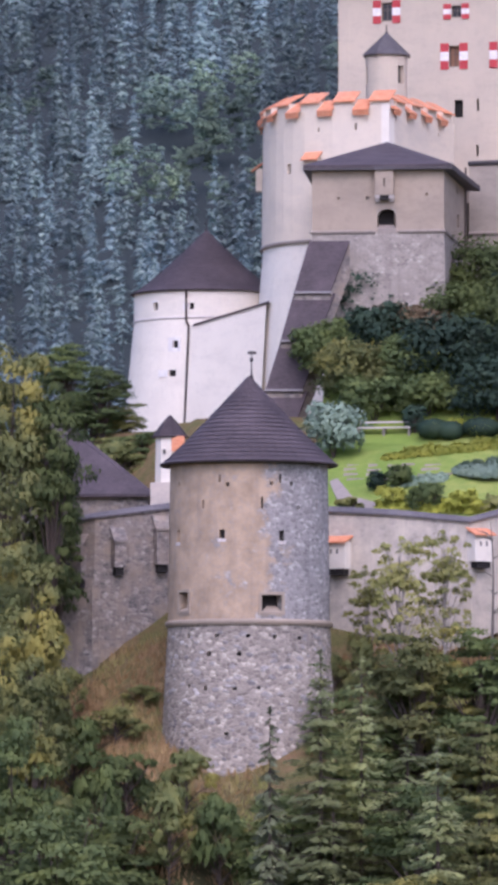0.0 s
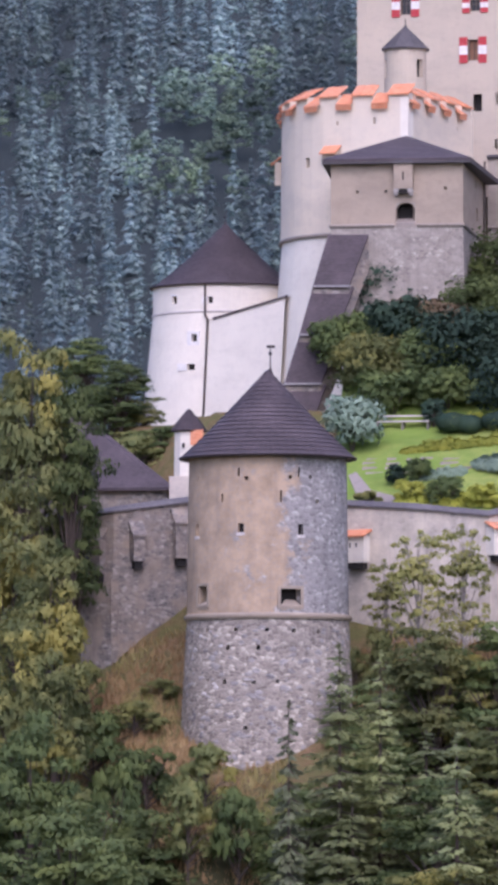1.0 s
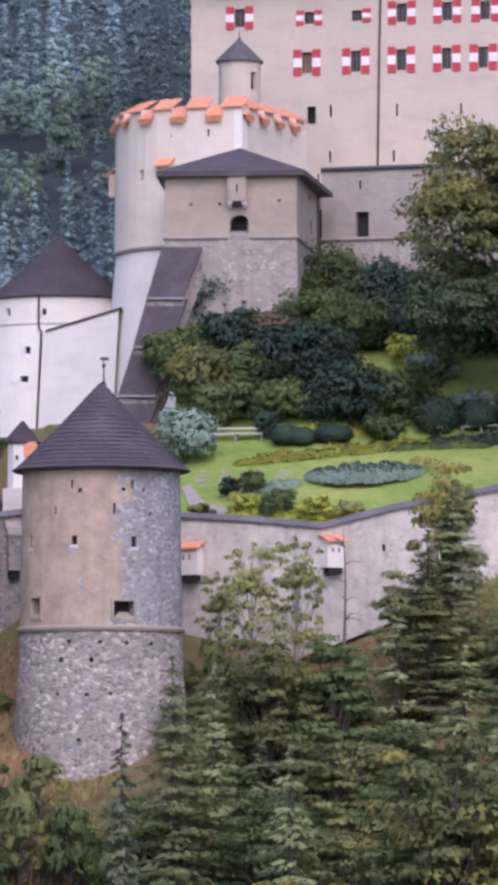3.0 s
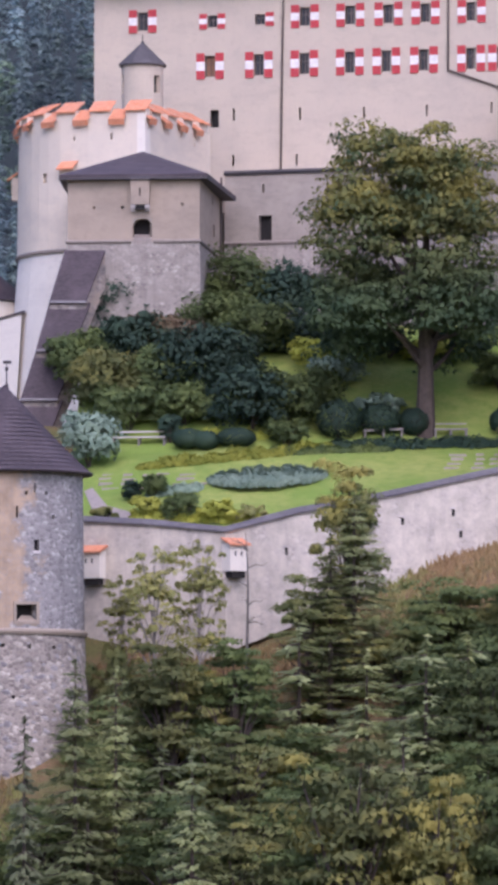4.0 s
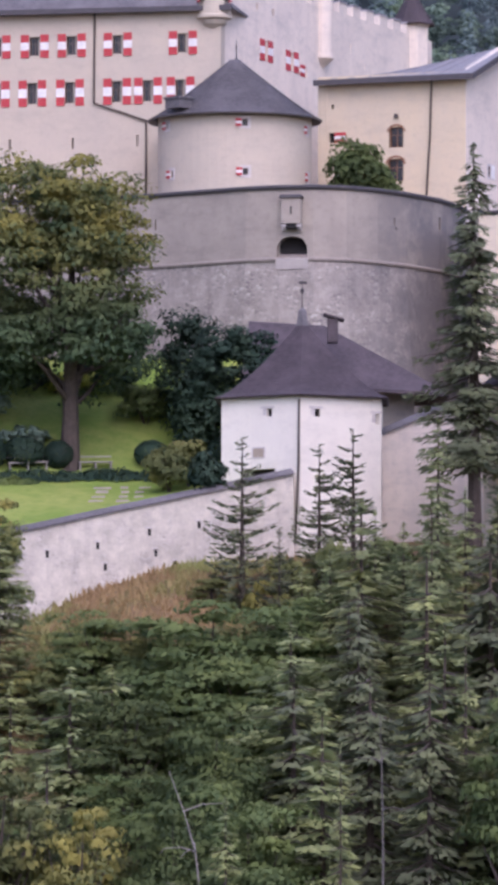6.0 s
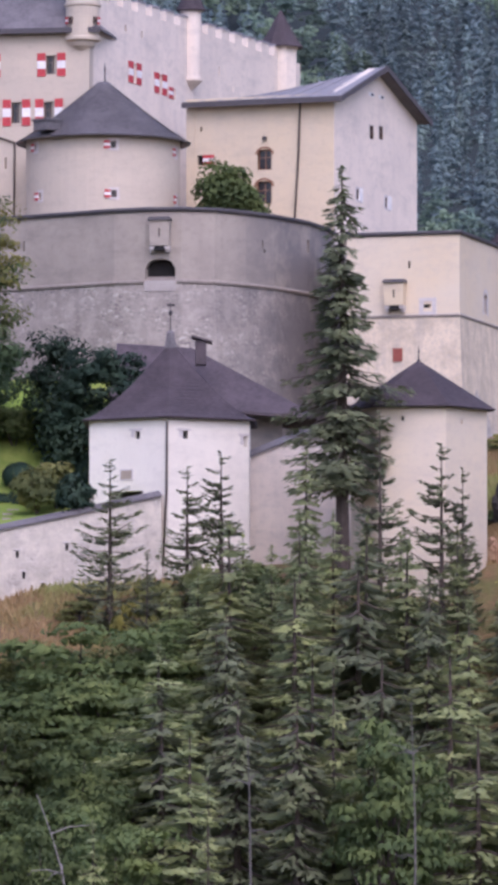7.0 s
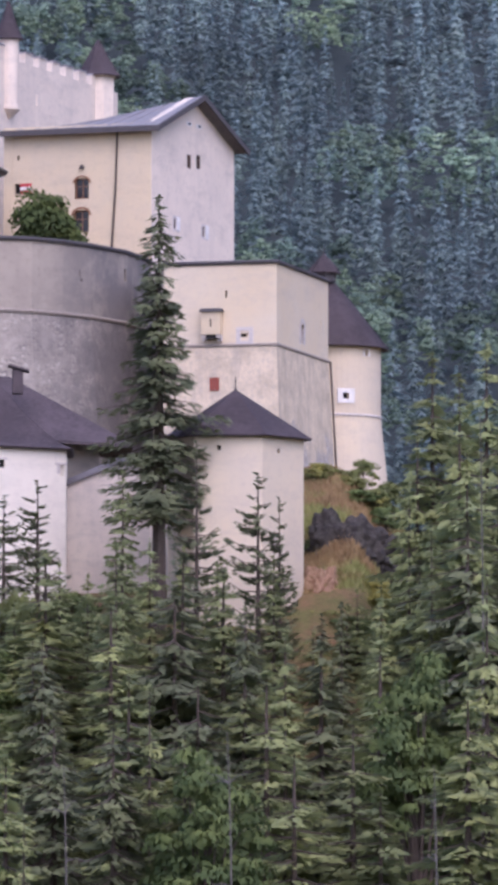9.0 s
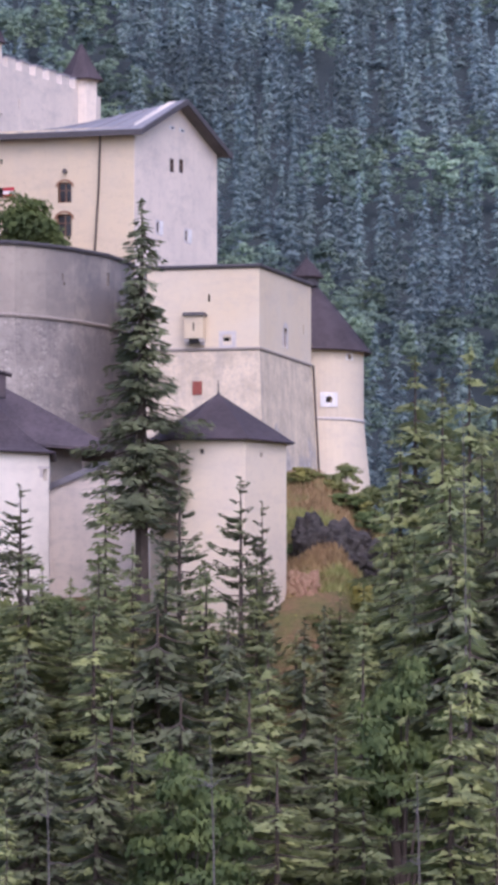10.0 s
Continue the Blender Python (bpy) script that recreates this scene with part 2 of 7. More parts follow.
def block(bm, o, tx, n, xr, yr, zr, mi=0, taper=0.0):
    """A box on the local axes along (tx), out (n) and up, from the point o."""
    upv = Vector((0, 0, 1))
    vs = []
    for z in zr:
        for y in yr:
            for x in xr:
                k = taper if z == zr[1] else 0.0
                mx, my = (xr[0] + xr[1]) / 2, (yr[0] + yr[1]) / 2
                vs.append(bm.verts.new(o + tx * (x + (mx - x) * k) + n * (y + (my - y) * k) + upv * z))
    for q in ((0, 1, 3, 2), (4, 6, 7, 5), (0, 4, 5, 1), (2, 3, 7, 6), (0, 2, 6, 4), (1, 5, 7, 3)):
        bm.faces.new([vs[i] for i in q]).material_index = mi


def shell(bm, fn, s0, s1, z0, z1, holes=(), thick=0.7, ds=1.5, ss=(), zs=()):
    """A wall with thickness on the surface fn(s, z, depth), pierced by the holes (s, z, width, height)."""
    cs, cz = set(np.linspace(s0, s1, max(2, int(abs(s1 - s0) / ds) + 1)).tolist()), {z0, z1, *zs}
    cs |= {s for s in ss if s0 < s < s1}
    hs, edges = [], set()
    for s, z, w, h in holes:
        a, b, c, d = s - w / 2, s + w / 2, z - h / 2, z + h / 2
        if a > s0 and b < s1 and c > z0 and d < z1:
            hs.append((a, b, c, d))
            cs = {x for x in cs if not (a - 0.02 * ds < x < b + 0.02 * ds)}
            edges |= {a, b}
            cz |= {c, d}
    cs, cz = sorted(cs | edges), sorted(cz)
    ns, nz = len(cs) - 1, len(cz) - 1
    empty = [[any(a < (cs[i] + cs[i + 1]) / 2 < b and c < (cz[j] + cz[j + 1]) / 2 < d for a, b, c, d in hs) for j in range(nz)] for i in range(ns)]
    out = [[bm.verts.new(fn(s, z, 0.0)) for z in cz] for s in cs]
    inn = [[bm.verts.new(fn(s, z, thick)) for z in cz] for s in cs]
    gap = lambda i, j: not (0 <= i < ns and 0 <= j < nz) or empty[i][j]
    for i in range(ns):
        for j in range(nz):
            if empty[i][j]:
                continue
            bm.faces.new((out[i][j], out[i + 1][j], out[i + 1][j + 1], out[i][j + 1]))
            bm.faces.new((inn[i][j + 1], inn[i + 1][j + 1], inn[i + 1][j], inn[i][j]))
            if gap(i - 1, j):
                bm.faces.new((out[i][j], out[i][j + 1], inn[i][j + 1], inn[i][j]))
            if gap(i + 1, j):
                bm.faces.new((out[i + 1][j + 1], out[i + 1][j], inn[i + 1][j], inn[i + 1][j + 1]))
            if gap(i, j - 1):
                bm.faces.new((out[i + 1][j], out[i][j], inn[i][j], inn[i + 1][j]))
            if gap(i, j + 1):
                bm.faces.new((out[i][j + 1], out[i + 1][j + 1], inn[i + 1][j + 1], inn[i][j + 1]))


class Run:
    """A wall line in plan, running to the right as the valley sees it; lean is the outward batter per metre below z_ref."""

    def __init__(self, pts, lean=0.0, z_ref=0.0):
        self.p, self.lean, self.z_ref = [Vector((q.x, q.y, 0)) for q in pts], lean, z_ref
        self.at = [0.0]
        for a, b in zip(self.p, self.p[1:]):
            self.at.append(self.at[-1] + (b - a).length)
        seg = [Vector(((b - a).y, -(b - a).x, 0)).normalized() for a, b in zip(self.p, self.p[1:])]
        self.nor = [seg[0]]
        for a, b in zip(seg, seg[1:]):
            m = (a + b).normalized()
            self.nor.append(m / max(0.5, m.dot(a)))
        self.nor.append(seg[-1])
        self.length = self.at[-1]

    def __call__(self, s, z, depth):
        i = min(max(int(np.searchsorted(self.at, s)) - 1, 0), len(self.p) - 2)
        k = (s - self.at[i]) / (self.at[i + 1] - self.at[i])
        n = self.nor[i].lerp(self.nor[i + 1], k)
        q = self.p[i].lerp(self.p[i + 1], k) + n * (self.lean * max(0.0, self.z_ref - z) - depth)
        return Vector((q.x, q.y, z))

    def find(self, u, v):
        """Where the line of sight (u, v) meets the wall: s and z."""
        w = Vector((math.cos((u - MID) / RAD), -math.sin((u - MID) / RAD), 0))
        for i, (a, b) in enumerate(zip(self.p, self.p[1:])):
            da, db = a.dot(w), b.dot(w)
            if da <= 0 <= db or (i == len(self.p) - 2):
                k = -da / (db - da)
                q = a.lerp(b, k)
                return self.at[i] + k * (b - a).length, up_at(u, v, q.y)
        return 0.0, 0.0


class Drum:
    """A round wall; s is the angle from the side that faces the valley, radius(z) its outer radius."""

    def __init__(self, u, d, radius):
        self.c, self.r = plan(u, d), radius

    def __call__(self, s, z, depth):
        r = self.r(z) - depth
        return Vector((self.c.x + r * math.sin(s), self.c.y - r * math.cos(s), z))

    def find(self, u, v):
        z = up_at(u, v, self.c.y - self.r(0))
        r = self.r(z)
        off = (u - MID) / RAD * self.c.y - self.c.x
        s = math.asin(max(-0.98, min(0.98, off / r)))
        return s, up_at(u, v, self.c.y - r * math.cos(s))


def up_at(u, v, d):
    return spot(u, v, d).z


def axes(fn, s, z):
    """Point, way along and way out of a wall."""
    e = 0.01
    o = fn(s, z, 0.0)
    tx = fn(s + e, z, 0.0) - fn(s - e, z, 0.0)
    tx.z = 0
    tx.normalize()
    return o, tx, Vector((tx.y, -tx.x, 0))


def lathe(bm, c, prof, n=48, a0=0.0, a1=2 * math.pi, turn=0.0):
    """A turned body round the upright axis at c from (radius, z) pairs."""
    full = abs(a1 - a0 - 2 * math.pi) < 1e-6
    cols = n if full else n + 1
    rings = []
    for r, z in prof:
        rings.append([bm.verts.new((c.x + max(r, 0.003) * math.sin(a0 + turn + (a1 - a0) * i / n), c.y - max(r, 0.003) * math.cos(a0 + turn + (a1 - a0) * i / n), z)) for i in range(cols)])
    for lo, hi in zip(rings, rings[1:]):
        for i in range(cols if full else cols - 1):
            j = (i + 1) % cols
            bm.faces.new((lo[i], lo[j], hi[j], hi[i]))


def courses(r0, z0, r1, z1, n, bell=0.0, lip=0.08):
    """Roof profile in overlapping shingle courses from the eave (r0, z0) to the top (r1, z1), bell-cast at the foot."""
    prof = []
    for i in range(n):
        for k, push in ((i / n, lip), ((i + 1) / n, 0.0)):
            r = r0 + (r1 - r0) * (k ** (1 - bell) if bell else k)
            prof.append((r + push, z0 + (z1 - z0) * k))
    return prof


def roof_round(parent, c, r0, z0, z1, n=26, bell=0.0, mat=None, sides=56, turn=0.0, top=0.03, name="roof", label=""):
    bm = bmesh.new()
    prof = [(r0 - 0.5, z0 + 0.05), (r0 - 0.04, z0 - 0.12), (r0 + 0.02, z0 - 0.1)] + courses(r0, z0, top, z1, n, bell)
    lathe(bm, c, prof, sides, turn=turn)
    return part(name, bm, mat or M_ROOF, parent, label)


def finial(parent, p, h, ball=0.14, vane=True):
    bm = bmesh.new()
    lathe(bm, p, [(0.16, p.z - 0.3), (0.12, p.z), (0.05, p.z + 0.12), (0.035, p.z + h * 0.55), (ball, p.z + h * 0.62), (ball, p.z + h * 0.68), (0.03, p.z + h * 0.75), (0.02, p.z + h)], 10)
    if vane:
        block(bm, p + Vector((0, 0, h * 0.9)), Vector((1, 0, 0)), Vector((0, -1, 0)), (-0.22, 0.3), (-0.02, 0.02), (-0.06, 0.12))
    part("finial", bm, M_IRON, parent, "dark iron finial with a ball")


def band(parent, fn, s0, s1, z, out=0.14, h=0.28, ds=1.0, mat=None, name="string_course", ss=()):
    """A moulded course round a wall."""
    bm = bmesh.new()
    cs = sorted(set(np.linspace(s0, s1, max(2, int(abs(s1 - s0) / ds) + 1)).tolist()) | {s for s in ss if s0 < s < s1})
    prof = ((0.05, -h / 2), (-out * 0.6, -h / 2), (-out, -h * 0.1), (-out, h * 0.25), (-out * 0.4, h / 2), (0.05, h / 2))
    rows = [[bm.verts.new(fn(s, z, d) + Vector((0, 0, dz))) for d, dz in prof] for s in cs]
    for a, b in zip(rows, rows[1:]):
        for i in range(len(prof)):
            j = (i + 1) % len(prof)
            bm.faces.new((a[i], b[i], b[j], a[j]))
    bm.faces.new(rows[0])
    bm.faces.new(rows[-1][::-1])
    return part(name, bm, mat or M_COURSE, parent)


def shutter(win, o, tx, n, x0, x1, h, hang=0.05):
    bm = bmesh.new()
    for a, b, mi in ((-0.5, -0.17, 1), (-0.17, 0.17, 0), (0.17, 0.5, 1)):
        block(bm, o, tx, n, (x0, x1), (0.02, 0.02 + hang), (a * h, b * h), mi)
    part("shutter", bm, [M_SHWHITE, M_RED], win, "red and white striped shutter")


def window(parent, fn, s, z, w, h, shutters="", sw=0.6, sh=None, deep=0.32, frame_mat=None, surround=None, bars=True, boarded=False, label=""):
    """A window in its opening: frame > pane, shutters."""
    o, tx, n = axes(fn, s, z)
    bm = bmesh.new()
    t = 0.07
    for xr, zr in (((-w / 2, -w / 2 + t), (-h / 2, h / 2)), ((w / 2 - t, w / 2), (-h / 2, h / 2)), ((-w / 2 + t, w / 2 - t), (-h / 2, -h / 2 + t)), ((-w / 2 + t, w / 2 - t), (h / 2 - t, h / 2))):
        block(bm, o, tx, n, xr, (-deep, -deep + 0.09), zr)
    if bars and w > 0.5:
        block(bm, o, tx, n, (-0.03, 0.03), (-deep, -deep + 0.06), (-h / 2 + t, h / 2 - t))
        block(bm, o, tx, n, (-w / 2 + t, w / 2 - t), (-deep + 0.005, -deep + 0.055), (h * 0.1, h * 0.1 + 0.05))
    win = part("window", bm, frame_mat or M_FRAME, parent, label)
    bm = bmesh.new()
    block(bm, o, tx, n, (-w / 2, w / 2), (-deep - 0.05, -deep + 0.01), (-h / 2, h / 2))
    part("pane", bm, M_BROWNWOOD if boarded else M_GLASS, win)
    if surround:
        bm = bmesh.new()
        e = 0.18
        for xr, zr in (((-w / 2 - e, -w / 2), (-h / 2 - e, h / 2 + e)), ((w / 2, w / 2 + e), (-h / 2 - e, h / 2 + e)), ((-w / 2, w / 2), (-h / 2 - e, -h / 2)), ((-w / 2, w / 2), (h / 2, h / 2 + e))):
            block(bm, o, tx, n, xr, (-0.02, 0.035), zr)
        part("surround", bm, surround, win, "pale stone surround")
    sh = sh or h * 1.2
    if "l" in shutters:
        shutter(win, o, tx, n, -w / 2 - sw - 0.04, -w / 2 - 0.04, sh)
    if "r" in shutters:
        shutter(win, o, tx, n, w / 2 + 0.04, w / 2 + sw + 0.04, sh)
    return win


def slit(parent, fn, s, z, w, h, deep=0.45):
    o, tx, n = axes(fn, s, z)
    bm = bmesh.new()
    block(bm, o, tx, n, (-w / 2, w / 2), (-deep - 0.05, -deep), (-h / 2, h / 2))
    part("slit_back", bm, M_DARK, parent)


def pipe(parent, pts, r=0.075):
    bm = bmesh.new()
    for a, b in zip(pts, pts[1:]):
        ax = (b - a).normalized()
        sx = ax.orthogonal().normalized()
        sy = ax.cross(sx)
        ra, rb = ([bm.verts.new(p + sx * r * math.cos(k) + sy * r * math.sin(k)) for k in np.linspace(0, 2 * math.pi, 9)[:-1]] for p in (a, b))
        for i in range(8):
            bm.faces.new((ra[i], ra[(i + 1) % 8], rb[(i + 1) % 8], rb[i]))
    part("downpipe", bm, M_PIPE, parent, "brown metal downpipe")


def slab(bm, pts, lift, mi=0):
    """A flat sheet of the given outline with thickness lift downwards."""
    a = [bm.verts.new(p) for p in pts]
    b = [bm.verts.new(p - Vector((0, 0, lift))) for p in pts]
    bm.faces.new(a).material_index = mi
    bm.faces.new(b[::-1]).material_index = mi
    for i in range(len(pts)):
        j = (i + 1) % len(pts)
        bm.faces.new((a[j], a[i], b[i], b[j])).material_index = mi


# ---- palace: long cream block with three storeys of shuttered windows ----
def pierced(name, parent, run, s0, s1, z0, z1, holes, mat, thick=0.7, ds=2.5, label="", zs=()):
    bm = bmesh.new()
    shell(bm, run, s0, s1, z0, z1, holes, thick, ds, ss=run.at if isinstance(run, Run) else (), zs=zs)
    return part(name, bm, mat, parent, label)


def build_palace():
    fl, fr = plan(600, 506), plan(1456, 498.5)
    back = Vector((4.0, 16.0, 0))
    run = Run([fl, fr, fr + back, fl + back, fl])
    z0, z1 = up_at(1000, 345, 502), up_at(1300, -58, 500)
    home = thing("palace", (fl.x, fl.y, z0), "long cream plastered castle palace with red and white shutters", "castle building")
    upper, lower = [123, 412, 493, 561, 627, 709, 825], [243, 330, 411, 492, 557, 624, 708, 763, 821]
    zu, zl = up_at(1049, 11, 502), up_at(1049, 94, 502)
    wins = [(x + 563.5, zu, 0.75, 1.32, "lr") for x in upper] + [(x + 563.5, zl, 0.72, 1.5, "lr") for x in lower]
    wins += [(247 + 563.5, zu - 0.15, 0.7, 0.85, "lr"), (332 + 563.5, zu - 0.1, 0.75, 0.75, "r")]
    holes, todo = [], []
    for u, z, w, h, sh in wins:
        s, _ = run.find(u, 0)
        holes.append((s, z, w, h))
        todo.append((s, z, w, h, sh, u))
    slits = []
    for x, y, w, h in ((285, 210, 0.16, 0.85), (403, 208, 0.16, 0.85), (517, 206, 0.16, 0.8), (629, 203, 0.16, 0.8), (744, 198, 0.16, 0.8), (284, 291, 0.16, 0.8), (397, 289, 0.16, 0.8), (740, 280, 0.16, 0.7), (251, 217, 0.62, 1.25), (52, 35, 0.3, 0.9)):
        s, z = run.find(x + 563.5, y - 23)
        slits.append((s, z, w, h))
    wall = pierced("wall", home, run, 0, run.length, z0, z1, holes + slits, M_CREAM, 0.8, 3.0)
    for s, z, w, h, sh, u in todo:
        window(home, run, s, z, w, h, sh, 0.6 if w > 0.71 else 0.55, h * 1.18 + 0.1, boarded=abs(u - 806.5) < 1)
    for s, z, w, h in slits:
        slit(home, run, s, z, w, h)
    # eave, roof and drip board
    e = 0.7
    a, b, c, d = (Vector((p.x, p.y, z1)) for p in (fl + Vector((-e, -e, 0)), fr + Vector((e, -e, 0)), fr + back + Vector((e, e, 0)), fl + back + Vector((-e, e, 0))))
    r1, r2 = (a + d) / 2 + Vector((7, 0, 6.5)), (b + c) / 2 + Vector((-7, 0, 6.5))
    bm = bmesh.new()
    for pts in ((a, b, r2, r1), (c, d, r1, r2), (b, c, r2), (d, a, r1)):
        slab(bm, pts, 0.18)
    part("roof", bm, M_ROOF2, home, "grey shingled hip roof")
    bm = bmesh.new()
    block(bm, a, (b - a).normalized(), Vector((0, -1, 0)), (0, (b - a).length), (-0.05, 0.12), (-0.35, 0.02))
    part("gutter", bm, M_COPING, home, "dark eaves gutter")
    w = lambda x, y, out=0.12: run(run.find(x + 563.5, y - 23)[0], run.find(x + 563.5, y - 23)[1], -out)
    pipe(home, [w(374, -25), w(371, 100), w(368, 312)])
    pipe(home, [w(666, -30), w(665, 132), w(758, 163), w(757, 292)])
    # corner turret on corbels
    c2 = plan(1444, 499.0)
    tz = up_at(1444, -38, 499)
    bm = bmesh.new()
    lathe(bm, c2, [(0.1, tz - 0.9), (0.5, tz - 0.55), (0.85, tz - 0.3), (0.95, tz), (1.28, tz + 0.1), (1.28, tz + 0.3), (1.2, tz + 0.35), (1.2, tz + 2.5), (1.3, tz + 2.55), (1.3, tz + 2.7), (1.2, tz + 2.75), (1.2, tz + 5.6), (0.05, tz + 5.6)], 28)
    tur = part("corner_turret", bm, M_CREAM, home, "round corner turret on stepped corbels")
    roof_round(tur, c2, 1.5, tz + 5.6, tz + 10.5, 16)
    drum = Drum(1444, 499.0, lambda z: 1.2)
    for s in (-0.75, 0.75):
        window(tur, drum, s, tz + 1.45, 0.32, 0.5, "l" if s < 0 else "r", 0.3, 0.5, deep=-0.06, bars=False)


def merlons(parent, run, s0, s1, z, wide, gap, high, mat, thick=0.7, cap=None):
    s = s0
    while s + wide < s1:
        o, tx, n = axes(run, s + wide / 2, z)
        bm = bmesh.new()
        block(bm, o, tx, n, (-wide / 2, wide / 2), (-thick, 0.0), (-0.02, high))
        block(bm, o, tx, n, (-wide / 2 - 0.05, wide / 2 + 0.05), (-thick - 0.06, 0.08), (high - 0.01, high + 0.12), 1, 0.12)
        part("merlon", bm, [mat, cap or M_LEAD], parent)
        s += wide + gap


def build_wing():
    a, b = plan(1458, 499.2), plan(1832, 536)
    run = Run([a, b, b + Vector((-9, 8, 0)), a + Vector((-7, 14, 0))])
    z0, z1 = up_at(1600, 330, 515), up_at(1480, -112, 501)
    home = thing("crenellated_wing", (a.x, a.y, z0), "pale worn plastered castle wing with crenellated parapet", "castle building")
    L = (b - a).length
    wins = []
    for x, y, w, h, sh in ((136, 153, 0.55, 1.4, "lr"), (166, 162, 0.0, 0, ""), (182, 172, 0.55, 1.35, "lr"), (207, 190, 0.5, 0.75, "l"), (120, 74, 0.4, 0.5, ""), (149, 85, 0.4, 0.5, ""), (287, 150, 0.25, 0.8, ""), (312, 182, 0.2, 0.5, "")):
        if w:
            s, z = run.find(x + 1400.5, y - 137)
            wins.append((s, z, w, h, sh))
    pierced("wall", home, run, 0, run.length, z0, z1, [w[:4] for w in wins], M_PINKISH, 0.8, 2.5)
    for s, z, w, h, sh in wins:
        window(home, run, s, z, w, h, sh, 0.85, h * 1.1, bars=w > 0.5)
    merlons(home, run, 0.6, L, z1, 1.5, 1.15, 0.75, M_PINKISH)
    bm = bmesh.new()
    pts = [run(s, z1 - 0.8, 0.4) for s in (0.2, L - 0.2, L + 11, run.length - 0.2)]
    slab(bm, pts, 0.3)
    part("wall_walk", bm, M_COURSE, home)
    for u, d, r, vb, ve, va in ((1637, 516.2, 0.76, 35, -95, -162), (1797, 533, 1.28, 80, -30, -95)):
        c, zb, ze, za = plan(u, d), up_at(u, vb, d), up_at(u, ve, d), up_at(u, va, d)
        bm = bmesh.new()
        lathe(bm, c, [(0.05, zb - 0.5), (r * 0.7, zb - 0.1), (r * 1.15, zb + 0.2), (r * 1.15, zb + 0.45), (r, zb + 0.5), (r, ze - 0.2), (r * 1.12, ze), (0.05, ze)], 8 if r > 1 else 20, turn=0.3)
        tur = part("turret", bm, M_PINKISH, home, "small pale turret with a pointed roof")
        roof_round(tur, c, r * 1.35, ze, za, 14, 0.12, sides=8 if r > 1 else 24, turn=0.3)


def build_round_tower():
    d = 495.0
    c = plan(1481, d)
    r = 137 / RAD * d
    z0, ze, za = up(310, d), up(137, d - r * 0.2), up(36, d)
    drum = Drum(1481, d, lambda z: r)
    home = thing("round_tower", (c.x, c.y, z0), "cream round tower with a grey conical roof", "tower")
    wins = []
    for x, y, w in ((600, 199, 0.42), (601, 286, 0.4), (464, 205, 0.3), (472, 291, 0.3), (712, 214, 0.3), (713, 298, 0.3)):
        s, z = drum.find(x + 896.5, y - 57)
        wins.append((s, z, w / r, 0.5))
    pierced("wall", home, drum, -math.pi, math.pi, z0, ze + 0.1, wins, M_CREAM, 0.7, 0.12)
    for s, z, w, h in wins:
        window(home, drum, s, z, w * r, h, "l", 0.42, 0.55, bars=False, surround=M_STONE, deep=0.2)
    roof_round(home, c, 154 / RAD * d, ze, za, 30, 0.1, M_ROOF2, top=0.5, label="weathered grey shingled cone")
    bm = bmesh.new()
    lathe(bm, c, [(0.9, za - 0.5), (0.55, za), (0.4, za + 0.15), (0.03, za + 0.2)], 16)
    part("roof_cap", bm, M_ROOF2, home)
    finial(home, Vector((c.x + 0.1, c.y, za + 0.2)), 1.3, 0.07, False)
    o, tx, n = axes(drum, -0.78, ze - 0.1)
    bm = bmesh.new()
    block(bm, o, tx, n, (-0.7, 0.7), (-0.4, 0.9), (0.5, 1.15))
    block(bm, o, tx, n, (-0.8, 0.8), (-0.5, 1.0), (1.15, 1.3))
    part("dormer", bm, [M_ROOF2], home, "small shingled dormer")


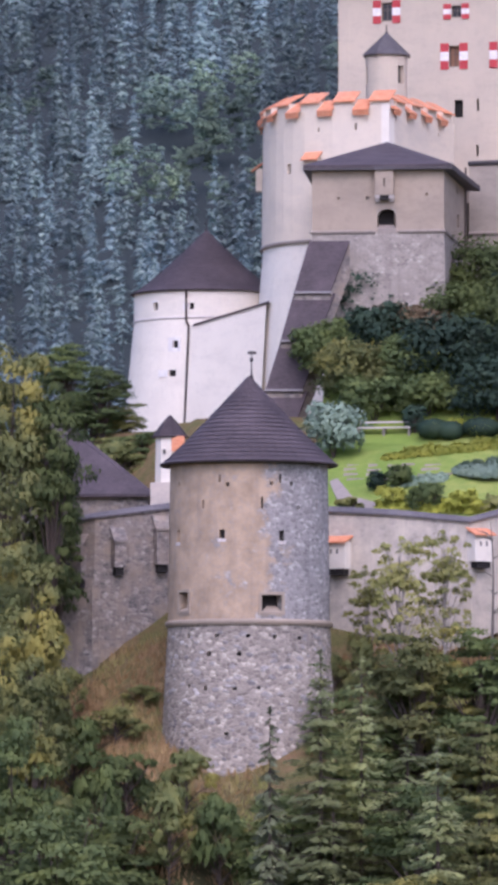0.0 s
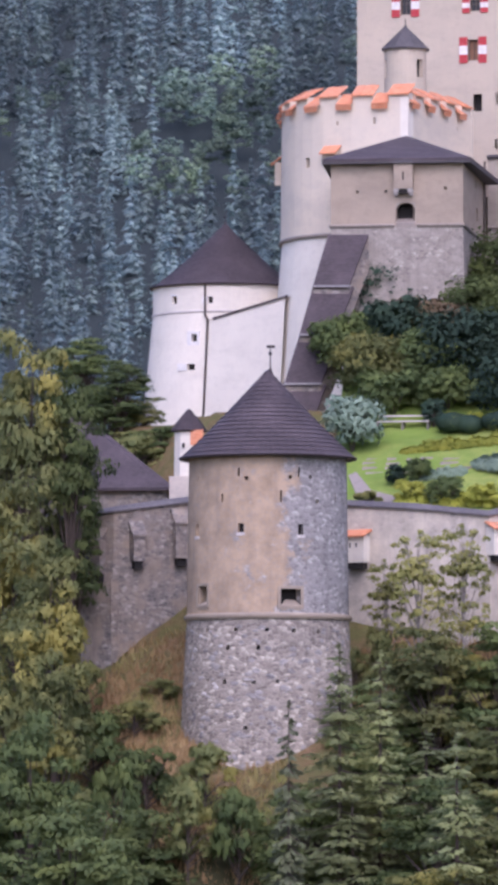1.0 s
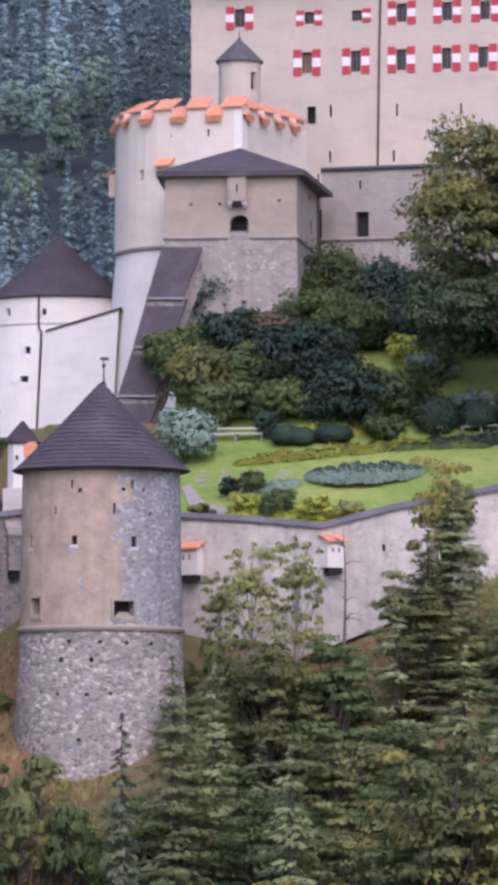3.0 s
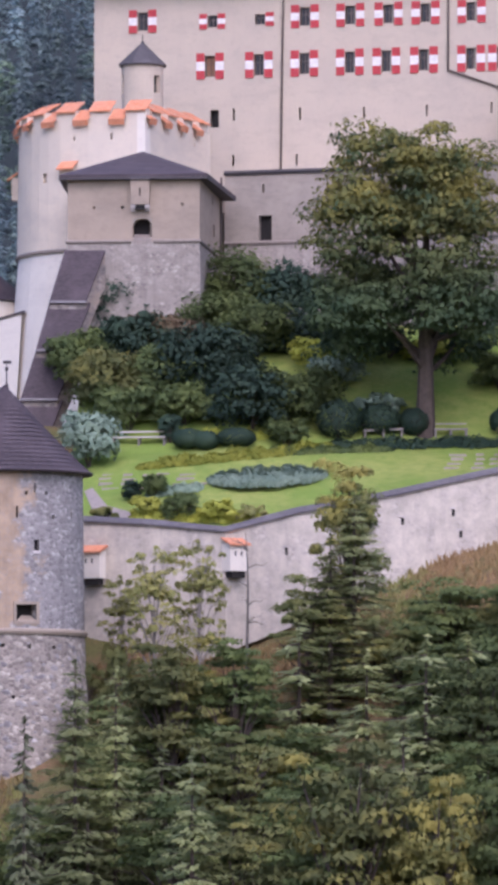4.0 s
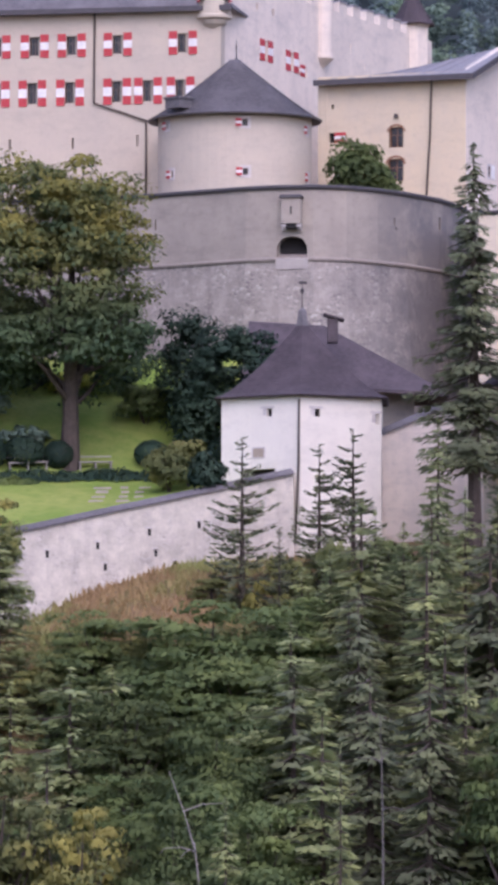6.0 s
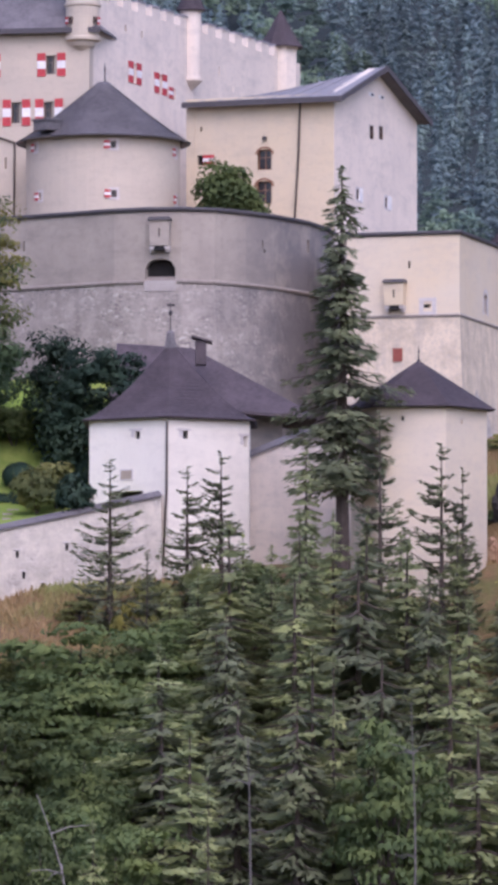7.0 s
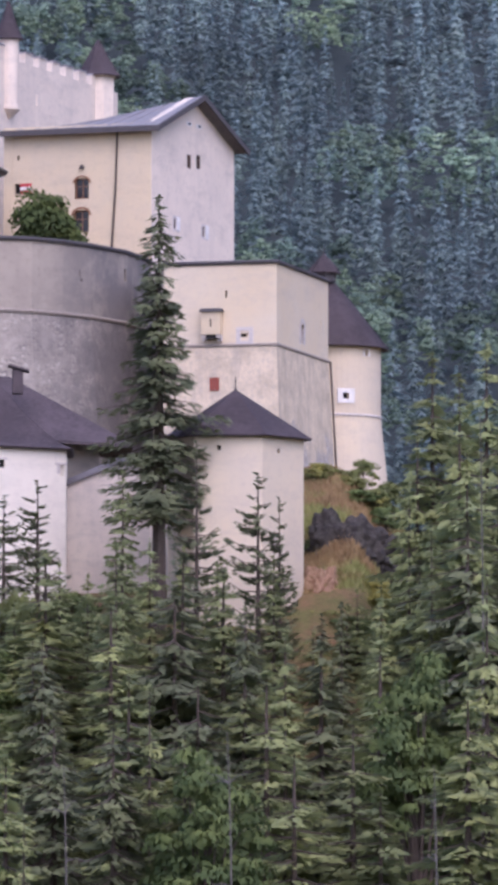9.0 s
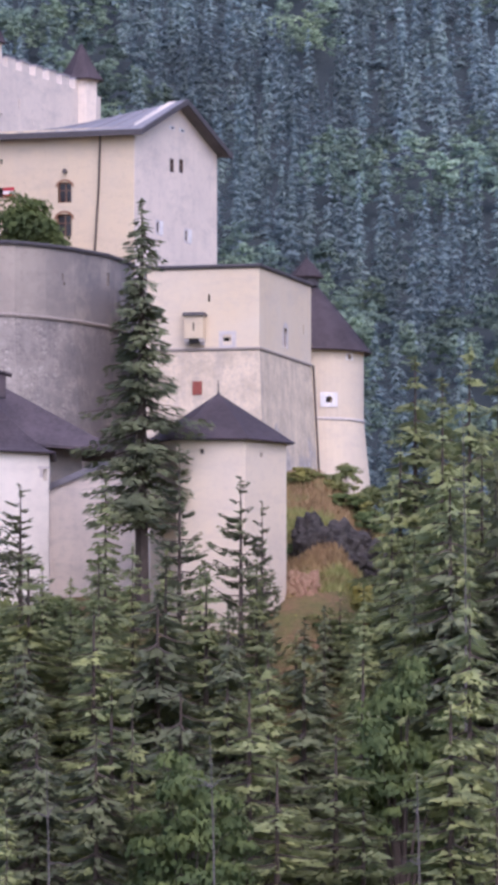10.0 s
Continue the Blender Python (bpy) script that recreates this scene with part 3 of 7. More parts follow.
def build_chapel_house():
    k, l, g = plan(1892, 498), plan(1629, 502), plan(2039, 511.5)
    run = Run([l, k, g, g + (l - k), l])
    z0, ze = up_at(1892, 340, 498), up_at(1892, 52, 498)
    home = thing("gabled_house", (k.x, k.y, z0), "yellow plastered gabled castle house with arched windows", "castle building")
    sk = run.at[1]
    specs = []
    for x, y, w, h, kind in ((368, 306, 1.05, 1.45, "arch"), (367, 364, 1.15, 1.6, "arch"), (253, 307, 0.42, 0.72, "flag"), (249, 360, 0.45, 0.6, ""), (255, 252, 0.16, 0.35, "slit")):
        s, z = run.find(x + 1400.5, y - 137)
        specs.append((s, z, w, h, kind))
    L2 = (g - k).length
    for x, y, w, h, kind in ((559, 258, 0.75, 1.0, ""), (576, 259, 0.75, 1.0, ""), (536, 368, 0.9, 0.75, "box"), (588, 383, 0.9, 0.75, "box")):
        f = (x - 492) / 148.0
        s, z = sk + L2 * f * 0.985, up_at(x + 1400.5, y - 137, 498 + 13.5 * f)
        specs.append((s, z, w, h, kind))
    pierced("wall", home, run, 0, run.length, z0, ze, [q[:4] for q in specs], M_YELLOW, 0.7, 2.5)
    for s, z, w, h, kind in specs:
        if kind == "slit":
            slit(home, run, s, z, w, h)
        elif kind == "flag":
            window(home, run, s, z, w, h, bars=False)
            o, tx, n = axes(run, s, z)
            bm = bmesh.new()
            for i, mi in ((0, 1), (1, 0), (2, 1)):
                block(bm, o, tx, n, (w / 2 + 0.02, w / 2 + 0.86), (0.02, 0.07), (-0.36 + 0.24 * i, -0.12 + 0.24 * i), mi)
            part("shutter", bm, [M_SHWHITE, M_RED], home, "striped red and white shutter")
        else:
            win = window(home, run, s, z, w, h, surround=M_STONE if kind == "box" else None, frame_mat=M_BROWNWOOD if kind == "arch" else None, deep=0.3 if kind == "arch" else 0.09)
            if kind == "box":
                o, tx, n = axes(run, s, z)
                bm = bmesh.new()
                block(bm, o, tx, n, (-0.05, w / 2 + 0.12), (-0.02, 0.1), (-h / 2 - 0.1, h / 2 + 0.12))
                part("shutter", bm, M_SHWHITE, win, "white half shutter")
            if kind == "arch":
                o, tx, n = axes(run, s, z)
                bm = bmesh.new()
                for i in range(9):
                    a0, a1 = math.pi * i / 9, math.pi * (i + 1) / 9
                    p = [o + tx * (r * math.cos(a)) + Vector((0, 0, h / 2 - w * 0.32 + r * 0.8 * math.sin(a))) + n * 0.03 for r, a in ((w * 0.5, a0), (w * 0.66, a0), (w * 0.66, a1), (w * 0.5, a1))]
                    f = bm.faces.new([bm.verts.new(q) for q in p])
                    quad(bm, p[1], p[1] - n * 0.1, p[2] - n * 0.1, p[2])
                part("arch_ring", bm, M_BROWNWOOD, win, "brown painted arch")
    # the gable wall stands a hand's width proud of the long wall and carries its own worn render
    nrm = Vector(((g - k).y, -(g - k).x, 0)).normalized()
    tx = (g - k).normalized()
    rise = up_at(1967, 8, 505) - ze
    for off in (0.0,):
        bm = bmesh.new()
        hs = [(s - sk, z, w, h) for s, z, w, h, kind in specs if s > sk]
        face = Run([k + nrm * 0.03, g + nrm * 0.03])
        shell(bm, face, 0, L2, z0, ze, hs, 0.05, 3.0)
        a, b, c = (face(s, z, 0) for s, z in ((0, ze), (L2, ze), (L2 / 2, ze + rise)))
        slabv = [bm.verts.new(p) for p in (a, b, c)]
        bm.faces.new(slabv)
        back = [bm.verts.new(p - nrm * 0.6) for p in (a, b, c)]
        bm.faces.new(back[::-1])
        for i in range(3):
            bm.faces.new((slabv[i], slabv[(i + 1) % 3], back[(i + 1) % 3], back[i]))
        part("gable_wall", bm, M_PINKISH, home, "pale worn gable wall")
    for f in (0.44, 0.56):
        o = face(L2 * f, ze + rise * 0.25, 0)
        bm = bmesh.new()
        block(bm, o, tx, nrm, (-0.45, 0.45), (-0.1, 0.04), (-0.13, 0.13))
        win = part("vent_window", bm, M_SHWHITE, home, "small white gable vent")
        bm = bmesh.new()
        block(bm, o, tx, nrm, (-0.12, 0.3), (0.041, 0.05), (-0.08, 0.08))
        part("pane", bm, M_GLASS, win)
    far = l - k
    e1, e2 = Vector((0, 0, ze)), nrm * 0.9
    dn = tx * 0.8
    lift = Vector((0, 0, -rise / (L2 / 2) * 0.8))
    k1, g1, m1 = k + e1 + e2 - dn + lift, g + e1 + e2 + dn + lift, (k + g) / 2 + e1 + e2 + Vector((0, 0, rise + 0.12))
    m2 = m1 + far * 0.97 - e2 - Vector((0, 0, rise * 0.8))
    bm = bmesh.new()
    k2 = k1 + far - e2
    for i in range(14):
        a, b = i / 14, (i + 1) / 14
        slab(bm, [k1.lerp(k2, a), m1.lerp(m2, a), m1.lerp(m2, b), k1.lerp(k2, b)], 0.22)
    bmesh.ops.remove_doubles(bm, verts=bm.verts, dist=0.001)
    part("roof", bm, M_LEAD, home, "pale grey sheet roof with seams")
    bm = bmesh.new()
    slab(bm, [m1, g1, m2], 0.22)
    slab(bm, [g1, g1 + far - e2, m2], 0.22)
    back_roof = part("roof", bm, M_ROOF2, home)
    for i in range(1, 9):
        p = k1.lerp(k1 + far - e2, i / 9)
        q = m1.lerp(m2, i / 9)
        bm = bmesh.new()
        slab(bm, [p + Vector((0, 0, 0.05)), q + Vector((0, 0, 0.05)), q + Vector((0.06, 0, 0.05)), p + Vector((0.06, 0, 0.05))], 0.06)
        part("roof_seam", bm, M_LEAD, back_roof)
    for a, b in ((k1, m1), (m1, g1), (k1, k1 + far - e2)):
        bm = bmesh.new()
        t2 = (b - a)
        for off in (0,):
            q = nrm * 0.05 if a is not k1 or b is m1 else -tx * 0.05
            v = [a + q, b + q, b + q - Vector((0, 0, 0.4)), a + q - Vector((0, 0, 0.4))]
            slabf = [bm.verts.new(p) for p in v]
            bm.faces.new(slabf)
            bk = [bm.verts.new(p - q * 2.5) for p in v]
            bm.faces.new(bk[::-1])
            for i in range(4):
                bm.faces.new((slabf[i], slabf[(i + 1) % 4], bk[(i + 1) % 4], bk[i]))
        part("barge_board", bm, M_COPING, home, "dark barge board")
    w = lambda x, y: run(run.find(x + 1400.5, y - 137)[0], run.find(x + 1400.5, y - 137)[1], -0.12)
    pipe(home, [w(430, 195), w(427, 300), w(420, 415)])
    o = w(367, 268)
    bm = bmesh.new()
    lathe(bm, o, [(0.02, o.z - 0.15), (0.2, o.z - 0.12), (0.12, o.z + 0.12), (0.02, o.z + 0.15)], 10)
    part("wall_lamp", bm, M_IRON, home, "dark wall lamp")


# ---- ramparts ----
def hood_box(parent, fn, s, z, w, h, out=0.75, roof=None, mat=None):
    """A box machicolation on two corbels under a little sloping roof."""
    o, tx, n = axes(fn, s, z)
    bm = bmesh.new()
    block(bm, o, tx, n, (-w / 2, w / 2), (-0.1, out), (-h / 2, h / 2))
    box = part("machicolation", bm, mat or M_RAMPART, parent, "box machicolation on corbels")
    for x in (-w * 0.38, w * 0.38):
        bm = bmesh.new()
        block(bm, o, tx, n, (x - 0.16, x + 0.16), (-0.1, out * 0.85), (-h / 2 - 0.22, -h / 2 - 0.003))
        block(bm, o, tx, n, (x - 0.14, x + 0.14), (-0.1, out * 0.5), (-h / 2 - 0.42, -h / 2 - 0.223))
        part("corbel", bm, M_STONE, box)
    bm = bmesh.new()
    block(bm, o, tx, n, (-0.05, 0.05), (out, out + 0.012), (-0.25, 0.3))
    part("slit", bm, M_DARK, box)
    # Solid near-black block; its colour stands for shade around the drop hole.
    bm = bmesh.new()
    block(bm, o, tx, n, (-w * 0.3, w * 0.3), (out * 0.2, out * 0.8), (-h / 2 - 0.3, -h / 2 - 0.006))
    part("drop_hole_shade", bm, M_DARK, box)
    bm = bmesh.new()
    block(bm, o, tx, n, (-w / 2 - 0.12, w / 2 + 0.12), (-0.1, out + 0.15), (h / 2, h / 2 + 0.22), 0, 0.12)
    part("cap", bm, roof or M_COPING, box)


def embrasure(parent, fn, s, z, w, h, mat, deep=0.85):
    """A deep gun port: splayed sill, dark back."""
    o, tx, n = axes(fn, s, z)
    bm = bmesh.new()
    block(bm, o, tx, n, (-w / 2 - 0.1, w / 2 + 0.1), (-deep - 0.1, -deep), (-h / 2 - 0.1, h / 2 + 0.1))
    part("port_back", bm, M_DARK, parent)
    bm = bmesh.new()
    a = [o + tx * x + n * y + Vector((0, 0, zz)) for x, y, zz in ((-w / 2, 0.02, -h / 2), (w / 2, 0.02, -h / 2), (w / 2, -deep, -h / 2 + 0.35), (-w / 2, -deep, -h / 2 + 0.35))]
    slab(bm, a, 0.3)
    part("port_sill", bm, mat, parent)
    bm = bmesh.new()
    for i in range(8):
        t0, t1 = i / 8, (i + 1) / 8
        zz = lambda t: h / 2 - 0.35 * w * (1 - math.sqrt(max(0, 1 - (2 * t - 1) ** 2)))
        p = [o + tx * (w * (t - 0.5)) + Vector((0, 0, q)) for t, q in ((t0, zz(t0)), (t1, zz(t1)), (t1, h / 2 + 0.01), (t0, h / 2 + 0.01))]
        quad(bm, *p)
        quad(bm, p[0], p[1], p[1] - n * deep, p[0] - n * deep)
    part("port_arch", bm, M_RAMPART, parent)


def build_rampart():
    stops = ((832, 494.5), (1100, 491.5), (1330, 488), (1420, 485.4), (1500, 483.2), (1560, 482.2), (1620, 481.8), (1680, 482.4), (1735, 484.2), (1785, 486.5), (1845, 490.5), (1880, 495), (1900, 500))
    z1 = up_at(1330, 275, 488)
    zc = up_at(1336, 399, 488)
    zb = up_at(1500, 720, 488)
    run = Run([plan(u, d) for u, d in stops])
    low = Run([plan(u, d) for u, d in stops], 0.07, zc)
    home = thing("rampart", (0, 490, zb), "long grey rendered rampart wall with string course", "rampart", kind="structure")
    ports = []
    for x, y, w, h in ((686, 428, 2.1, 1.5),):
        s, z = run.find(x + 896.5, y - 57)
        ports.append((s, zc + 0.08 + h / 2, w, h))
    slits = []
    for u, v, w, h in ((904.5, 387, 0.95, 1.75), (901, 317, 0.14, 0.6), (1340, 323, 0.14, 0.7), (1765, 318, 0.14, 0.5), (1846, 322, 0.5, 0.9), (1846, 395, 0.7, 1.1), (1768, 330, 0.2, 0.2)):
        s, z = run.find(u, v)
        slits.append((s, z, w, h))
    pierced("upper_wall", home, run, 0, run.length, zc, z1, ports + slits, M_RAMPART, 1.0, 1.2, "grey rendered upper wall")
    bm = bmesh.new()
    shell(bm, low, 0, run.length, zb, zc, (), 1.0, 1.5, ss=run.at, zs=np.linspace(zb + 1, zc - 1, 5).tolist())
    part("scarp", bm, M_SCARP, home, "rough rubble scarp with worn render")
    for s, z, w, h in slits:
        slit(home, run, s, z, w, h)
    for s, z, w, h in ports:
        embrasure(home, run, s, z, w, h, M_COURSE)
        sb, zb2 = s, zc
        band(home, run, 0.0, s - w / 2 - 0.1, zc, 0.16, 0.26, ss=run.at)
        band(home, run, s + w / 2 + 0.1, run.length, zc, 0.16, 0.26, ss=run.at)
        o, tx, n = axes(run, s, z)
        bm = bmesh.new()
        block(bm, o, tx, n, (-w / 2 - 0.05, w / 2 + 0.05), (-0.2, 0.1), (-h / 2 - 0.75, -h / 2 - 0.02))
        part("port_apron", bm, M_APRON, home, "pale rendered apron")
    s, z = run.find(687 + 896.5, 357 - 57)
    hood_box(home, run, s, z, 1.35, 1.75)
    band(home, run, 0.0, run.length, z1 + 0.1, 0.22, 0.3, mat=M_COPING, name="coping", ss=run.at)
    # the ward behind it
    bm = bmesh.new()
    slab(bm, [run(s, z1 - 1.0, 0.5) for s in run.at] + [Vector((22, 545, z1 - 1)), Vector((-28, 545, z1 - 1))], 1.5)
    alone("upper_ward", bm, M_COURSE, "gravelled upper ward behind the rampart", "courtyard", kind="structure")


def build_middle_bastion():
    d = 478.0
    l, k, r = plan(553, d + 0.6), plan(788, d), plan(828, d + 15)
    run = Run([l + Vector((0.3, 12, 0)), l, k, r])
    low = Run([l + Vector((0.3, 12, 0)), l, k, r], 0.02, up(410, d))
    ze, zc, zb = up(291, d), up(409, d), up(560, d)
    home = thing("square_bastion", (k.x, k.y, zb), "grey-brown rendered bastion with a low dark roof", "bastion")
    ports, slits = [], []
    s, z = run.find(686, 388)
    ports.append((s, z, 1.3, 1.35))
    for x, y, w, h in ((600, 352, 0.2, 0.2), (651, 351, 0.2, 0.2), (757, 345, 0.2, 0.2), (811, 338, 0.5, 0.5), (813, 392, 1.2, 0.9)):
        s, z = run.find(x, y)
        slits.append((s, z, w, h))
    pierced("upper_wall", home, run, 0, run.length, zc, ze, ports + slits, M_BROWNISH, 0.9, 1.2)
    bm = bmesh.new()
    shell(bm, low, 0, run.length, zb, zc, (), 0.9, 1.5, ss=run.at, zs=np.linspace(zb + 1, zc - 1, 3).tolist())
    part("scarp", bm, M_SCARP, home, "rubble lower wall with worn render")
    for s, z, w, h in slits:
        slit(home, run, s, z, w, h)
    s, z, w, h = ports[0]
    embrasure(home, run, s, z, w, h, M_COURSE)
    band(home, run, 0, s - w / 2 - 0.1, zc, 0.14, 0.22, ss=run.at)
    band(home, run, s + w / 2 + 0.1, run.length, zc, 0.14, 0.22, ss=run.at)
    s, z = run.find(683, 325)
    hood_box(home, run, s, z, 1.25, 1.7, 0.55, mat=M_BROWNISH)
    e = 0.55
    a, b = l + Vector((-e, -e, ze)), k + Vector((e, -e, ze))
    c2, d2 = r + Vector((e + 0.4, 0, ze)), l + Vector((-e, 13, ze))
    top = spot(687, 252, d + 10.5)
    bm = bmesh.new()
    for pts in ((a, b, top), (b, c2, top), (d2, a, top)):
        slab(bm, pts, 0.2)
    part("roof", bm, M_ROOF, home, "low dark shingled hip roof")
    bm = bmesh.new()
    slab(bm, [p - Vector((0, 0, 0.21)) for p in (a, b, c2, d2)], 0.14)
    part("soffit", bm, M_COPING, home)
    w = lambda x, y: run(run.find(x, y)[0], run.find(x, y)[1], -0.1)
    pipe(home, [w(824, 298), w(823, 470)])


def build_crenellated_bastion():
    stops = ((545, 512), (488, 505), (466, 498), (480, 494), (520, 491.5), (590, 490), (690, 489), (806, 499))
    hard = [plan(u, d) for u, d in stops]
    pts = [hard[0]]
    for i in range(1, 6):
        p0, p1, p2, p3 = hard[i - 1], hard[i], hard[i + 1], hard[i + 2]
        for k in (0.0, 0.33, 0.67):
            if i == 5 and k > 0:
                pts.append(p1.lerp(p2, k))
            else:
                pts.append(0.5 * (2 * p1 + (p2 - p0) * k + (2 * p0 - 5 * p1 + 4 * p2 - p3) * k * k + (3 * p1 - p0 - 3 * p2 + p3) * k ** 3))
    pts += hard[6:]
    zt, zc = up(196, 490), up(424, 490)
    zb = up(760, 490)
    run = Run(pts, 0.012, zt)
    low = Run(pts[:-2], 0.085, zc)
    home = thing("crenellated_bastion", (hard[5].x, hard[5].y, zb), "pale bastion with orange tile capped merlons", "bastion")
    slits = []
    for x, y, w, h in ((631, 225, 0.15, 0.5), (565, 230, 0.14, 0.3), (513, 300, 0.4, 0.7), (468, 400, 0.2, 0.5), (778, 240, 0.14, 0.3)):
        s, z = run.find(x, y)
        if s > 0:
            slits.append((s, z, w, h))
    pierced("upper_wall", home, run, 0, run.length, zc, zt, slits, M_PALECREAM, 0.8, 0.9)
    for s, z, w, h in slits:
        slit(home, run, s, z, w, h)
    bm = bmesh.new()
    shell(bm, low, 0, low.length, zb, zc, (), 0.8, 0.9, ss=low.at, zs=np.linspace(zb + 1, zc - 1, 5).tolist())
    part("battered_base", bm, M_WHITE, home, "white plastered battered base")
    band(home, run, 0, run.length, zc, 0.12, 0.25, ss=run.at)
    # quoin
    s = run.at[-2]
    o, tx, n = axes(run, s - 0.8, zt)
    bm = bmesh.new()
    shell(bm, lambda q, z, dp: run(q, z, dp - 0.025), s - 0.55, s + 0.85, zt - 3.0, zt + 0.4, (), 0.05, 0.4, ss=run.at)
    part("quoin", bm, M_WHITE, home, "white rendered corner")
    # merlons and lower sills, each under its own tile cap
    s, i = 4.0, 0
    while s < run.length - 0.7:
        high = i % 2 == 0
        w = 1.5 if high else 1.05
        o, tx, n = axes(run, s + w / 2, zt)
        top = 0.75 if high else 0.12
        bm = bmesh.new()
        block(bm, o, tx, n, (-w / 2, w / 2), (-0.8, 0.0), (-0.01, top))
        mer = part("merlon" if high else "sill", bm, M_PALECREAM, home)
        bm = bmesh.new()
        y0, y1 = (-1.3, 0.22) if high else (-0.8, 0.42)
        for j in range(5):
            x0 = -w / 2 - 0.06 + (w + 0.12) * j / 5
            x1 = x0 + (w + 0.12) / 5 - 0.02
            a = [o + tx * x + n * y + Vector((0, 0, z)) for x, y, z in ((x0, y1, top - 0.08), (x1, y1, top - 0.08), (x1, y0, top + 0.75), (x0, y0, top + 0.75))]
            for p in a:
                p.z += 0.02 * (j % 2)
            slab(bm, a, 0.09)
            if not high:
                b = [o + tx * x + n * y + Vector((0, 0, z)) for x, y, z in ((x0, y1, top - 0.08), (x1, y1, top - 0.08), (x1, y1 - 0.1, top - 0.42), (x0, y1 - 0.1, top - 0.42))]
                slab(bm, b, 0.06)
        part("tile_cap", bm, M_TILE, mer, "orange clay tile cap")
        s += w + 0.02
        i += 1
    # two lean-to hoods lower down
    for u, v, w in ((557, 283, 1.35), (465, 300, 1.0)):
        s, z = run.find(u, v) if u > 500 else (run.at[4], up(300, 498))
        o, tx, n = axes(run, s, z)
        bm = bmesh.new()
        block(bm, o, tx, n, (-w / 2 + 0.1, w / 2 - 0.1), (-0.1, 0.45), (-1.5 if u < 500 else -0.5, 0.1))
        hood = part("bay", bm, M_CREAM, home)
        bm = bmesh.new()
        slab(bm, [o + tx * x + n * y + Vector((0, 0, q)) for x, y, q in ((-w / 2, 0.75, -0.02), (w / 2, 0.75, -0.02), (w / 2, -0.1, 0.6), (-w / 2, -0.1, 0.6))], 0.1)
        part("tile_cap", bm, M_TILE, hood)
    # lantern turret on the platform
    d = 497.0
    c = plan(686, d)
    za, ze, zt2 = up(205, d), up(98, d), up(58, d)
    drum = Drum(686, d, lambda z: 1.47)
    wins = [drum.find(713, 133), drum.find(650, 134)]
    bm = bmesh.new()
    shell(bm, drum, -math.pi, math.pi, za, ze, [(s, z, 0.4, 1.25) for s, z in wins], 0.4, 0.2)
    tur = part("lantern_turret", bm, M_CREAM, home, "small turret with arched openings and grey roof")
    for s, z in wins:
        slit(tur, drum, s, z, 0.62, 1.3, 0.35)
    roof_round(tur, c, 1.72, ze, zt2, 12, mat=M_ROOF2, sides=8, turn=0.39)
    finial(tur, Vector((c.x, c.y, zt2)), 0.6, 0.05, False)


def build_stair_roof():
    """The covered stair that climbs steeply along the white base in four stepped roofs."""
    home = thing("covered_stair", spot(520, 760, 476), "steep covered stairway with dark shingled stepped roofs", "stairway")
    d = 477.0
    levels = [(425, 548, 626), (517, 521, 585), (603, 497, 562), (690, 470, 535), (780, 445, 512)]
    for (v0, l0, r0), (v1, l1, r1) in zip(levels, levels[1:]):
        dd0, dd1 = d - (v0 - 425) * 0.012, d - (v1 - 425) * 0.012
        a, b = spot(l0, v0 + 2, dd0 + 0.3), spot(l0 + (r1 - l1) + 8, v0 + 2, dd0 + 0.3)
        c, e = spot(l1 + (r1 - l1), v1, dd1), spot(l1, v1, dd1)
        bm = bmesh.new()
        n, rows = 22, []
        for i in range(n):
            for k, off in ((i / n, 0.0), ((i + 1) / n, 0.018)):
                o = Vector((0, -off, off * 0.4))
                rows.append([bm.verts.new(q) for q in (a.lerp(e, k) + o, b.lerp(c, k) + o, b.lerp(c, k) + o - Vector((0, 0, 0.2)), a.lerp(e, k) + o - Vector((0, 0, 0.2)))])
        for p, q in zip(rows, rows[1:]):
            for i in range(4):
                bm.faces.new((p[i], p[(i + 1) % 4], q[(i + 1) % 4], q[i]))
        seg = part("roof", bm, M_ROOF, home)
        bm = bmesh.new()
        block(bm, e, (c - e).normalized(), Vector((0, -1, 0)), (-0.05, (c - e).length + 0.1), (-0.1, 0.1), (-0.12, 0.03))
        part("snow_board", bm, M_LEAD, seg, "pale eaves strip")
        bm = bmesh.new()
        lo, hi = Vector((0, 0.1, -0.15)), Vector((0, 0.1, -2.4))
        quad(bm, b + lo, c + lo, c + hi, b + hi)
        quad(bm, c + lo, e + lo, e + hi, c + hi)
        quad(bm, e + lo, a + lo, a + hi, e + hi)
        part("side_wall", bm, M_OLD, home)


